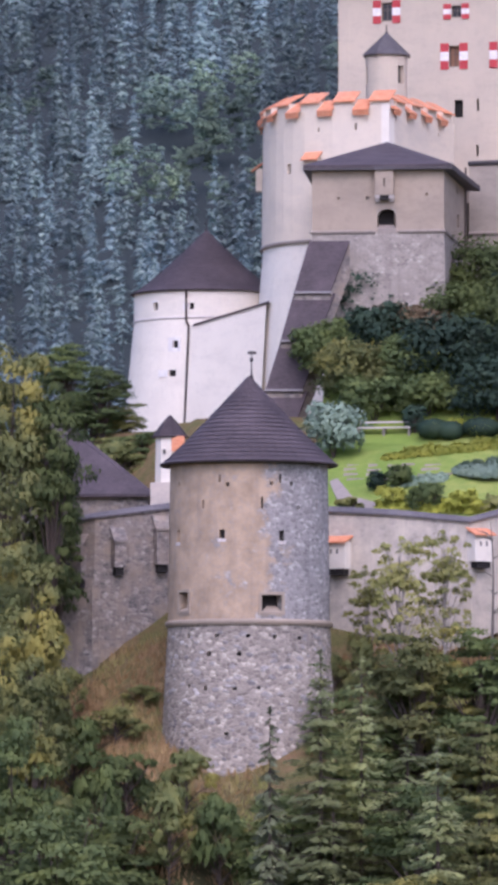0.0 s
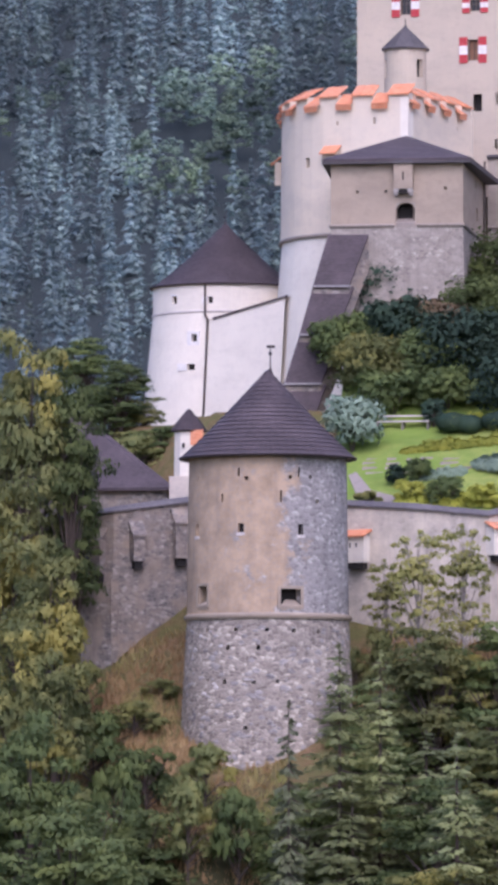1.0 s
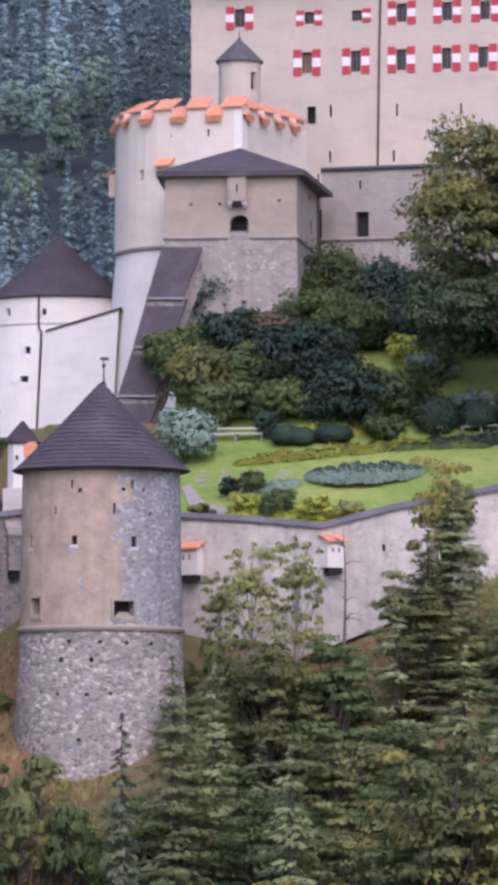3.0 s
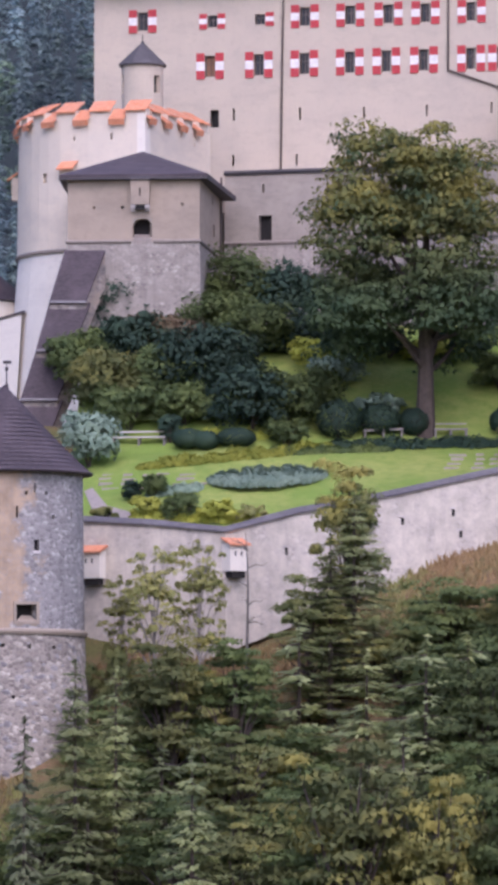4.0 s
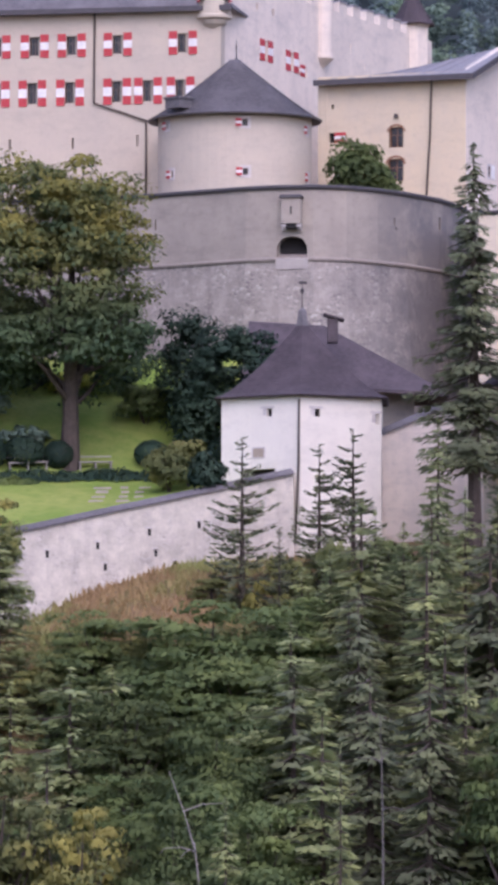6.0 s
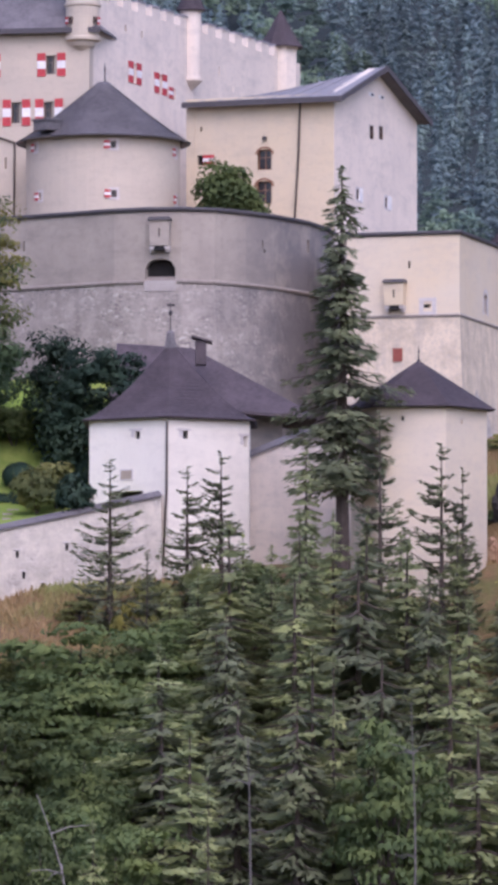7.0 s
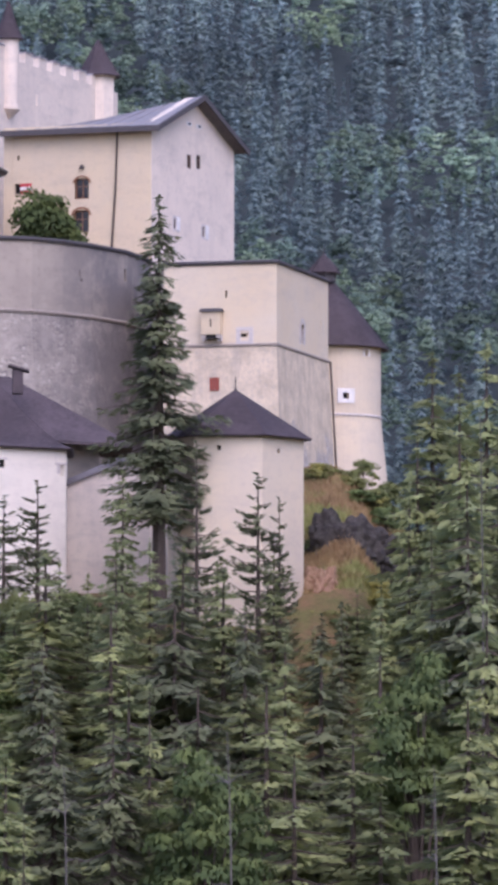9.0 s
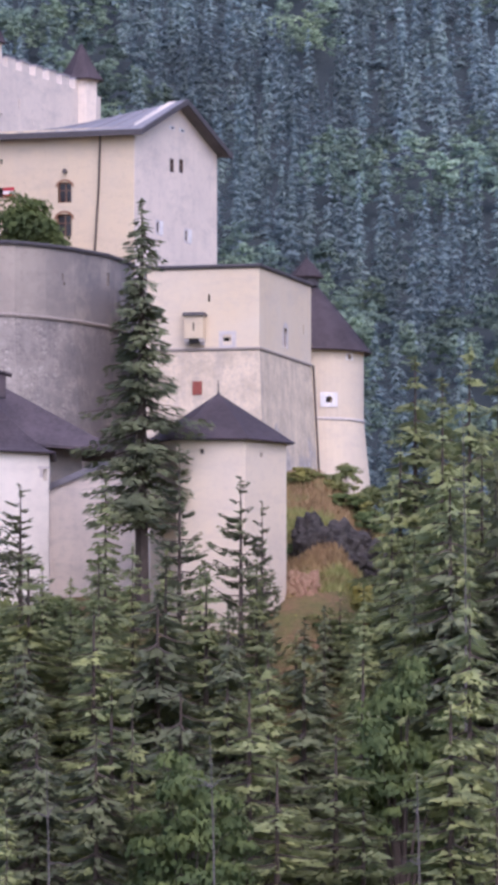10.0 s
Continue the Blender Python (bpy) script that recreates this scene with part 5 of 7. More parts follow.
def build_right_bastion():
    k, l, r = plan(2115, 480), plan(1915, 482.5), plan(2207, 493)
    z1 = up_at(2115, 300, 480)
    zc, zb = up_at(2115, 444, 480), up(720, 482)
    pts = [l + Vector((0, 10, 0)), l, k, r, r + Vector((-4, 9, 0))]
    run, low = Run(pts), Run(pts, 0.05, zc)
    home = thing("yellow_bastion", (k.x, k.y, zb), "pale yellow rendered bastion with worn grey foot", "bastion")
    holes = []
    for x, y, w, h in ((625, 492, 0.14, 0.5), (657, 565, 0.5, 0.25), (760, 563, 1.0, 1.3), (793, 548, 0.3, 0.7)):
        s, z = run.find(x + 1400.5, y - 137)
        holes.append((s, z, w, h))
    pierced("upper_wall", home, run, 0, run.length, zc, z1, holes, M_BASTION, 0.9, 1.5)
    for s, z, w, h in holes:
        slit(home, run, s, z, w * 1.1, h * 1.05, 0.35)
    s, z, w, h = holes[2]
    o, tx, n = axes(run, s, z)
    bm = bmesh.new()
    for i in range(8):
        a0, a1 = math.pi * i / 8, math.pi * (i + 1) / 8
        p = [o + tx * (q * math.cos(a)) + Vector((0, 0, h * 0.3 + q * math.sin(a))) + n * 0.04 for q, a in ((0.4, a0), (0.7, a0), (0.7, a1), (0.4, a1))]
        quad(bm, *p)
    block(bm, o, tx, n, (-0.7, -0.35), (-0.1, 0.04), (-h / 2 - 0.1, h * 0.3))
    block(bm, o, tx, n, (0.38, 0.7), (-0.1, 0.04), (-h / 2 - 0.1, h * 0.3))
    part("arched_niche", bm, M_STONE, home, "pale arched niche surround")
    bm = bmesh.new()
    shell(bm, low, 0, run.length, zb, zc, (), 0.9, 1.5, ss=run.at, zs=np.linspace(zb + 1, zc - 1, 4).tolist())
    part("scarp", bm, M_BASTIONFOOT, home, "lower wall with grey bare stone patches")
    band(home, run, 0, run.length, zc, 0.1, 0.2, ss=run.at)
    band(home, run, 0, run.length, z1 + 0.1, 0.2, 0.28, mat=M_COPING, name="coping", ss=run.at)
    s, z = run.find(602 + 1400.5, 545 - 137)
    hood_box(home, run, s, z, 1.35, 1.55, 0.7, mat=M_YELLOW)
    s, z = run.find(658 + 1400.5, 570 - 137)
    o, tx, n = axes(run, s, z)
    bm = bmesh.new()
    for xr, zr in (((-0.6, -0.3), (-0.55, 0.75)), ((0.3, 0.6), (-0.55, 0.75)), ((-0.3, 0.3), (0.5, 0.75)), ((-0.3, 0.3), (-0.55, -0.2))):
        block(bm, o, tx, n, xr, (-0.1, 0.05), zr)
    part("window_surround", bm, M_STONE, home)
    s, z = low.find(605 + 1400.5, 652 - 137)
    o, tx, n = axes(low, s, z)
    bm = bmesh.new()
    block(bm, o, tx, n, (-0.33, 0.33), (-0.1, 0.08), (-0.45, 0.45))
    part("hatch", bm, M_REDBOARD, home, "red-brown wooden hatch")
    p = low(run.at[3] - 0.05, zc, -0.15)
    pipe(home, [p, low(run.at[3] - 0.05, (zc + zb) / 2, -0.15), low(run.at[3] - 0.05, zb + 1.5, -0.15)])
    bm = bmesh.new()
    slab(bm, [run(s, z1 - 0.7, 0.4) for s in run.at], 0.5)
    part("platform", bm, M_COURSE, home)
    # round tower at the far end
    d = 501.0
    kk = d / RAD
    c = plan(2204, d)
    ze, zr, zb, za = up(450, d), up(573, d), up(740, d), up(316, d)
    rr = 97 * kk
    drum = Drum(2204, d, lambda z: rr + max(0, zr - z) * 0.1)
    tw = thing("far_round_tower", (c.x, c.y, zb), "cream round tower with dark conical roof and lantern", "tower")
    s, z = drum.find(2233, 535)
    s2, z2 = drum.find(2271, 459)
    pierced("wall", tw, drum, -math.pi, math.pi, zb, ze + 0.1, [(s, z, 0.42 / rr, 0.42), (s2, z2, 0.3 / rr, 0.4)], M_YELLOWPALE, 0.7, 0.12, zs=(zr,))
    for a, b in ((s, z), (s2, z2)):
        slit(tw, drum, a, b, 0.5, 0.5, 0.3)
        o, tx, n = axes(drum, a, b)
        w = 0.65 if a == s else 0.32
        bm = bmesh.new()
        for xr, zq in (((-w, -0.22), (-w * 0.8, w * 0.8)), ((0.22, w), (-w * 0.8, w * 0.8)), ((-0.22, 0.22), (0.21, w * 0.8)), ((-0.22, 0.22), (-w * 0.8, -0.21))):
            if xr[1] > xr[0] and zq[1] > zq[0]:
                block(bm, o, tx, n, xr, (-0.15, 0.06), zq)
        part("window_surround", bm, M_SHWHITE, tw, "white window surround")
    band(tw, drum, -math.pi, math.pi, zr, 0.1, 0.2, 0.12, mat=M_STONE)
    roof_round(tw, c, 109 * kk, ze, za, 28, -0.05)
    lc = Vector((c.x - 0.2, c.y - 0.3, 0))
    bm = bmesh.new()
    lathe(bm, lc, [(0.85, za - 0.6), (0.85, za + 0.05), (0.02, za + 0.06)], 8)
    lan = part("lantern", bm, M_COPING, tw, "dark louvred lantern")
    roof_round(lan, lc, 1.15, za + 0.05, za + 1.35, 8, -0.2, sides=8)
    finial(tw, Vector((lc.x, lc.y, za + 1.3)), 0.6, 0.05, False)


def build_oct_tower():
    home, run, c, R, zb, ze, za = poly_tower("corner_tower", "cream six-sided tower with dark pyramid roof", 2042, 457, 122, 0.34, 960, 605, 523, M_YELLOWPALE)
    holes = []
    for x, y in ((612, 764), (718, 770)):
        s, z = run.find(x + 1400.5, y - 137)
        holes.append((s, z, 0.25, 0.3))
    pierced("wall", home, run, 0, run.length, zb, ze + 0.1, holes, M_YELLOWPALE, 0.7, 2.0)
    for s, z, w, h in holes:
        slit(home, run, s, z, w * 1.2, h * 1.1, 0.3)
    roof_round(home, c, R + 0.5, ze, za, 18, 0.0, sides=6, turn=0.34)
    bm = bmesh.new()
    k = c + Vector((0, 0, za))
    e = c + Vector(((R + 0.5) * math.sin(0.34 - math.pi / 3), -(R + 0.5) * math.cos(0.34 - math.pi / 3), ze))
    finial(home, Vector((c.x, c.y, za)), 0.9, 0.06, False)
    bm.free()


M_STONEPIECE = rubble("loose_face_stone", (0.36, 0.33, 0.31), (0.15, 0.14, 0.14), (0.55, 0.51, 0.48), (0.3, 0.28, 0.26), 1.2)
M_BASTION = plaster("worn_yellow_render", (0.67, 0.545, 0.37), (0.66, 0.57, 0.44), (0.50, 0.43, 0.35), 0.25, 0.15)
M_BASTIONFOOT = rubble("bastion_foot", (0.42, 0.37, 0.33), (0.34, 0.30, 0.265), (0.53, 0.48, 0.43), (0.40, 0.36, 0.32), 2.8, (0.69, 0.575, 0.42), (0.2, 0.34), relief=0.3, bare_z=(42.0, 38.5))
M_YELLOWPALE = plaster("pale_cream_plaster", (0.67, 0.565, 0.41), (0.61, 0.525, 0.41), (0.46, 0.40, 0.34), 0.25)
M_APRON = plaster("pale_apron_render", (0.45, 0.40, 0.35), (0.40, 0.36, 0.32), (0.28, 0.25, 0.23), 0.4)
M_BROWNISH = plaster("brown_grey_render", (0.41, 0.33, 0.25), (0.34, 0.28, 0.22), (0.21, 0.175, 0.145), 0.45)
M_REDBOARD = plain("red_brown_board", (0.28, 0.07, 0.045), 0.7)

build_palace()
build_wing()
build_round_tower()
build_chapel_house()
build_rampart()
build_middle_bastion()
build_crenellated_bastion()
build_stair_roof()
build_white_tower()
build_small_turret()
build_front_tower()
build_garden_wall()
build_left_curtain()
build_gate_tower()
build_right_bastion()
build_oct_tower()


# ---- ground ----
def ground_z(x, y):
    yw = ramp(x, [-48, -40, -32, -16, -5, 5, 12, 28, 32, 40, 60], [457, 449, 437, 446, 449, 453, 457, 457, 459, 470, 470])
    zw = ramp(x, [-60, -44, -38, -31, -22, -10, -2, 5, 12, 20, 30, 36, 44, 60], [14, 15, 15.5, 10.5, 15, 19.5, 23.5, 25.5, 26.5, 26.5, 27, 32, 26, 20])
    if y < yw:
        z = max(zw - (yw - y) * ramp(yw - y, [0, 8, 16], [0.42, 0.5, 0.72]), -9.0)
    else:
        z = zw + (33.5 - zw) * min(1.0, (y - yw) / 30)
    if y > 545:
        z = z + (18 - z) * min(1, (y - 545) / 110)
    if y > 700:
        z = ramp(y, [700, 1880, 2650, 3700], [18, 93, 428, 720]) + 14 * math.sin(x / 95 + y / 260) * min(1, (y - 700) / 300)
    if y < 370:
        z = -9.0 * max(0.0, (y - 250) / 120)
    mound = ramp(x, [30.5, 33, 37.5, 40, 46], [0, 1, 1, 0.8, 0])
    if mound > 0 and 452 < y < 512:
        high = ramp(y, [452, 459, 464, 467, 478, 500], [21, 25.5, 28.5, 32.5, 36.8, 37]) - max(0.0, x - 36) * 0.7
        z = max(z, z + (high - z) * mound)
    return z + 0.5 * noise.noise(Vector((x * 0.12, y * 0.12, 0))) * (1 if y > 380 else 0.2)


def build_ground():
    xs = sorted(set(np.concatenate([np.linspace(-2500, -420, 9), np.linspace(-400, -80, 17), np.linspace(-75, 75, 101), np.linspace(80, 400, 17), np.linspace(420, 2500, 9)]).tolist()))
    ys = sorted(set(np.concatenate([np.linspace(-2500, -100, 7), np.linspace(0, 380, 12), np.linspace(385, 500, 78), np.linspace(510, 720, 15), np.linspace(740, 3700, 60)]).tolist()))
    V = [(x, y, ground_z(x, y)) for y in ys for x in xs]
    n = len(xs)
    F = [(j * n + i, j * n + i + 1, (j + 1) * n + i + 1, (j + 1) * n + i) for j in range(len(ys) - 1) for i in range(n - 1)]
    me = bpy.data.meshes.new("ground")
    me.from_pydata(V, [], F)
    me.shade_smooth()
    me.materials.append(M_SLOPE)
    tagged(new("ground", me), "wooded hillside with dry grass and bare earth", "ground", kind="structure")


def soil(name, a, b, c, s1=0.35, s2=3.0, wood=None):
    m, t, p = nodes_of(name)
    pos = t.nodes.new("ShaderNodeNewGeometry").outputs["Position"]
    col = mixed(t, step(t, noise_node(t, pos, s1, 6, 0.7), 0.4, 0.62), a, b)
    col = mixed(t, times(t, step(t, noise_node(t, pos, s2, 6, 0.7), 0.45, 0.65), 0.7), col, c)
    if wood:
        sx = t.nodes.new("ShaderNodeSeparateXYZ")
        t.links.new(pos, sx.inputs[0])
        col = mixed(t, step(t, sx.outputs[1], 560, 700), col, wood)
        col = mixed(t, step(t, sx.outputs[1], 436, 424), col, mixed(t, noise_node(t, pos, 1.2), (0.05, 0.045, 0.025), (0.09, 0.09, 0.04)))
    t.links.new(col, p.inputs["Base Color"])
    p.inputs["Roughness"].default_value = 0.95
    p.inputs["Specular IOR Level"].default_value = 0.1
    bumped(t, p, noise_node(t, pos, s2 * 2, 6, 0.7), 0.8, 0.2)
    return m


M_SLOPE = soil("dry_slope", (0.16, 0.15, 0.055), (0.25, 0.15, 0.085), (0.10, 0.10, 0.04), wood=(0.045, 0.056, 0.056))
M_LAWN = soil("lawn", (0.20, 0.285, 0.055), (0.31, 0.34, 0.09), (0.17, 0.25, 0.05), 0.12, 1.2)


def lawn_z(x, f):
    """Height of the garden, from the wall (f = 0) to the rampart's foot (f = 1)."""
    u = x / 0.0358 + MID
    front = ramp(u, [g[0] for g in GARDEN], [spot(g[0], g[2], g[1]).z for g in GARDEN]) - 0.1
    d0 = ramp(u, [g[0] for g in GARDEN], [g[1] for g in GARDEN]) + 0.9
    y = d0 + (483 - d0) * f
    back = up(560, 483)
    mid = ramp(u, [560, 900, 1250, 1450, 1600], [up(795, 462), up(787, 462), up(787, 463), up(775, 464), up(760, 466)])
    z = ramp(f, [0, 0.38, 0.43, 0.75, 1.0], [front, max(mid, front + 0.3), max(mid, front + 0.3) + 0.3, mid + (back - mid) * 0.62, back])
    return x, y, z


def build_lawn():
    xs, fs = np.linspace(-26.0, 13.5, 70), np.linspace(0, 1, 50)
    V = [lawn_z(x, f) for f in fs for x in xs]
    n = len(xs)
    F = [(j * n + i, j * n + i + 1, (j + 1) * n + i + 1, (j + 1) * n + i) for j in range(len(fs) - 1) for i in range(n - 1)]
    me = bpy.data.meshes.new("lawn")
    me.from_pydata(V, [], F)
    me.shade_smooth()
    me.materials.append(M_LAWN)
    tagged(new("lawn", me), "sloping mown garden lawn above the wall", "lawn", kind="structure")


build_ground()
build_lawn()


# ---- plants ----
F_SPRUCE = foliage("spruce_needles", (0.036, 0.040, 0.025), (0.050, 0.056, 0.030), (0.074, 0.080, 0.036), 0.34, None, 0.3, 4.3)
F_LARCH = foliage("light_conifer_needles", (0.056, 0.065, 0.034), (0.080, 0.090, 0.039), (0.124, 0.133, 0.046), 0.42, None, 0.25, 4.8)
F_GREEN = foliage("green_leaves", (0.032, 0.047, 0.019), (0.058, 0.080, 0.028), (0.115, 0.132, 0.036), 0.4, None, 0.45, 2.4)
F_BEECH = foliage("bright_green_leaves", (0.040, 0.056, 0.024), (0.070, 0.092, 0.032), (0.130, 0.142, 0.038), 0.4, None, 0.45, 2.3)
F_AUTUMN = foliage("turning_leaves", (0.045, 0.058, 0.024), (0.085, 0.095, 0.034), (0.135, 0.125, 0.038), 0.4, (0.165, 0.142, 0.035))
F_YELLOW = foliage("pale_yellow_leaves", (0.10, 0.12, 0.04), (0.19, 0.18, 0.06), (0.26, 0.23, 0.09), 0.35, None, 0.45, 2.3)
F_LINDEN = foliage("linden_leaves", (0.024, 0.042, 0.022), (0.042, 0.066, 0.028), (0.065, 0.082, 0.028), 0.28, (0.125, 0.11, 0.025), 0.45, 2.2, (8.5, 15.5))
F_DARK = foliage("dark_evergreen", (0.012, 0.026, 0.018), (0.022, 0.042, 0.026), (0.04, 0.06, 0.03), 0.15, None, 0.45, 1.8)
F_GREY = foliage("grey_green_leaves", (0.06, 0.085, 0.06), (0.10, 0.135, 0.10), (0.14, 0.17, 0.12), 0.2)
F_LIME = foliage("lime_flowers", (0.16, 0.19, 0.03), (0.30, 0.29, 0.04), (0.42, 0.36, 0.06), 0.3, None, 0.45, 1.9)
F_RUSSET = foliage("russet_leaves", (0.06, 0.045, 0.03), (0.11, 0.075, 0.045), (0.13, 0.10, 0.05), 0.25)
# Bluish, raised colours put the distance's haze into the far foliage.
F_FAR = foliage("far_forest", (0.044, 0.057, 0.060), (0.058, 0.075, 0.072), (0.080, 0.097, 0.074), 0.4, None, 0.03, 5.2, mottle=0.1, grain=0.08)
F_FARLIGHT = foliage("far_broadleaf", (0.044, 0.063, 0.057), (0.061, 0.084, 0.060), (0.102, 0.124, 0.063), 0.4, None, 0.03, 3.9, mottle=0.1, grain=0.08)
for m in (F_FAR, F_FARLIGHT):
    # every far tree has a tone of its own
    tone_node = m.node_tree.nodes.new("ShaderNodeAttribute")
    tone_node.attribute_name = "tone"
    hue_node = next(n for n in m.node_tree.nodes if n.bl_idname == "ShaderNodeHueSaturation")
    m.node_tree.links.new(tone_node.outputs["Fac"], hue_node.inputs["Value"])


F_DRY = foliage("dry_grass", (0.09, 0.062, 0.03), (0.14, 0.09, 0.045), (0.17, 0.125, 0.055), 0.3, (0.10, 0.115, 0.035))
M_ROCK = soil("weathered_rock", (0.075, 0.065, 0.058), (0.04, 0.036, 0.034), (0.11, 0.10, 0.085), 0.8, 2.2)
M_EARTH = soil("bare_earth", (0.42, 0.25, 0.17), (0.34, 0.21, 0.13), (0.26, 0.19, 0.10), 0.6, 3.0)


def quick_mesh(name, V, F, normals=None, tip=None):
    """A mesh from arrays of corners and of equal-sized faces, with soft leaf normals and pale tips if given."""
    V, F = np.asarray(V, np.float32), np.asarray(F, np.int32)
    me = bpy.data.meshes.new(name)
    me.vertices.add(len(V))
    me.vertices.foreach_set("co", V.ravel())
    me.loops.add(F.size)
    me.loops.foreach_set("vertex_index", F.ravel())
    me.polygons.add(len(F))
    me.polygons.foreach_set("loop_start", np.arange(0, F.size, F.shape[1], dtype=np.int32))
    me.polygons.foreach_set("loop_total", np.full(len(F), F.shape[1], np.int32))
    me.update(calc_edges=True)
    if tip is not None:
        me.attributes.new("tip", 'FLOAT', 'POINT').data.foreach_set("value", np.asarray(tip, np.float32))
    if normals is not None:
        me.shade_smooth()
        me.attributes.new("custom_normal", 'FLOAT_VECTOR', 'POINT').data.foreach_set("vector", np.asarray(normals, np.float32).ravel())
    return me


def unit(a):
    return a / np.maximum(np.linalg.norm(a, axis=-1, keepdims=True), 1e-9)


def sprays(P, T, N, S, soft, tip, long=1.5, wide=0.55):
    """Leaf sprays: one triangle at each point along T, wound so that it faces the way that its soft normal does."""
    B = unit(np.cross(N, T))
    S = np.asarray(S)[:, None]
    a, b, c = P - T * S * long * 0.4 - B * S * wide, P + T * S * long * 0.75 - N * S * 0.15, P - T * S * long * 0.35 + B * S * wide
    turn = (np.einsum("ij,ij->i", np.cross(b - a, c - a), soft) < 0)[:, None]
    b, c = np.where(turn, c, b), np.where(turn, b, c)
    V = np.stack([a, b, c], 1).reshape(-1, 3)
    return V, np.arange(len(V)).reshape(-1, 3), np.repeat(soft, 3, 0), np.repeat(tip, 3)


def leaves(P, N, size, rng, long=1.5, soft=None, tip=None):
    n = len(P)
    T = unit(np.cross(N, unit(rng.normal(size=(n, 3)))))
    soft = unit(N + np.array((0, 0, 0.25))) if soft is None else soft
    return sprays(P, T, N, size * rng.uniform(0.6, 1.3, n), soft, np.zeros(n) if tip is None else tip, long)


def clumped(rng, n, per, half, centre, clump, shell_bias=0.6, flat=0.75, ragged=0.2, under=-0.55, dome=1.0, sink=0.0):
    """Points, facings, soft facings and paleness of leaf sprays gathered in clumps over an uneven crown; clump tops and
    outer ends are palest.
    """
    q = unit(rng.normal(size=(n, 3)))
    q[:, 2] = np.where(q[:, 2] < under, -q[:, 2] * 0.5, q[:, 2])
    rad = shell_bias + (1 - shell_bias) * rng.uniform(0, 1, n) ** 0.6
    bump = 1 + ragged * np.sin(q[:, 0] * 4.1 + 1) * np.cos(q[:, 1] * 3.7 + q[:, 2] * 3)
    square = np.sign(q) * np.abs(q) ** dome
    square[:, 2] = square[:, 2] * np.where(square[:, 2] > 0, 1 + sink, 1 - sink) - sink
    C = square * (rad * bump)[:, None] * np.array(half) + np.array(centre)
    d = unit(rng.normal(size=(n, per, 3)))
    d[:, :, 2] = np.where(d[:, :, 2] < -0.35, -d[:, :, 2], d[:, :, 2])
    r = clump * rng.uniform(0.6, 1.4, (n, 1, 1))
    reach = rng.uniform(0.35, 1.0, (n, per, 1)) ** 0.7
    P = C[:, None, :] + d * r * reach * np.array((1.2, 1.2, flat))
    whole = unit(q * np.array((1, 1, 0.8)))[:, None, :]
    N = unit(d + np.array((0, 0, 0.3)) + 0.38 * rng.normal(size=(n, per, 3)))
    soft = unit(d * 0.9 + whole * 0.5 + np.array((0, 0, 0.3)) + 0.15 * rng.normal(size=(n, per, 3)))
    tip = np.clip((d[:, :, 2] * 0.7 + reach[:, :, 0] - 0.75) * 1.1, 0, 1) * rng.uniform(0.4, 1.0, (n, 1))
    return P.reshape(-1, 3), N.reshape(-1, 3), C, soft.reshape(-1, 3), tip.ravel()


def tube(bm, pts, radii, n=6):
    rows = []
    for i, (p, r) in enumerate(zip(pts, radii)):
        ax = (pts[min(i + 1, len(pts) - 1)] - pts[max(i - 1, 0)]).normalized()
        sx = ax.orthogonal().normalized()
        sy = ax.cross(sx)
        rows.append([bm.verts.new(p + sx * r * math.cos(2 * math.pi * k / n) + sy * r * math.sin(2 * math.pi * k / n)) for k in range(n)])
    for a, b in zip(rows, rows[1:]):
        for i in range(n):
            bm.faces.new((a[i], a[(i + 1) % n], b[(i + 1) % n], b[i]))


def tree_thing(name, label, trunk_bm, crown, crown_mat, bark, group):
    ob = thing(name, (0, 0, 0), label, "tree", group)
    part("trunk", trunk_bm, bark, ob)
    me = quick_mesh("crown", *crown)
    me.materials.append(crown_mat)
    c = new("crown", me)
    c.parent = ob
    return ob


def broadleaf(name, label, seed, h, w, n, per, leaf, mat, start=0.22, bark=None, clump=None, bias=0.6, group="hillside trees", trunk=0.022, under=-0.55, shift=0.0, flat=0.6, dome=1.0, sink=0.0):
    rng = np.random.default_rng(seed)
    hc = h * (1 - start) / 2
    P, N, C, soft, tip = clumped(rng, n, per, (w / 2 * 0.86, w / 2 * 0.86, hc * 0.92), (shift, 0, h - hc), clump or w * 0.12, bias, flat, under=under, dome=dome, sink=sink)
    bm = bmesh.new()
    top = Vector((0.1 * w * 0.2, 0, h * 0.8))
    tube(bm, [Vector((0, 0, -0.6)), Vector((0.05, 0, h * 0.15)), Vector((0.0, 0.1, h * 0.45)), top], [h * trunk * 1.3, h * trunk, h * trunk * 0.6, 0.04], 8)
    for c in C[:: max(1, n // 22)]:
        e = Vector(c)
        z = max(h * start * 0.8, e.z * rng.uniform(0.45, 0.7))
        s = Vector((0, 0, z))
        m = s.lerp(e, 0.5) + Vector((0, 0, 0.06 * h * rng.uniform(-0.5, 1)))
        tube(bm, [s, m, e], [h * trunk * 0.42, h * trunk * 0.25, 0.02], 5)
    return tree_thing(name, label, bm, leaves(P, N, leaf, rng, soft=soft, tip=tip), mat, bark or M_BARK, group)


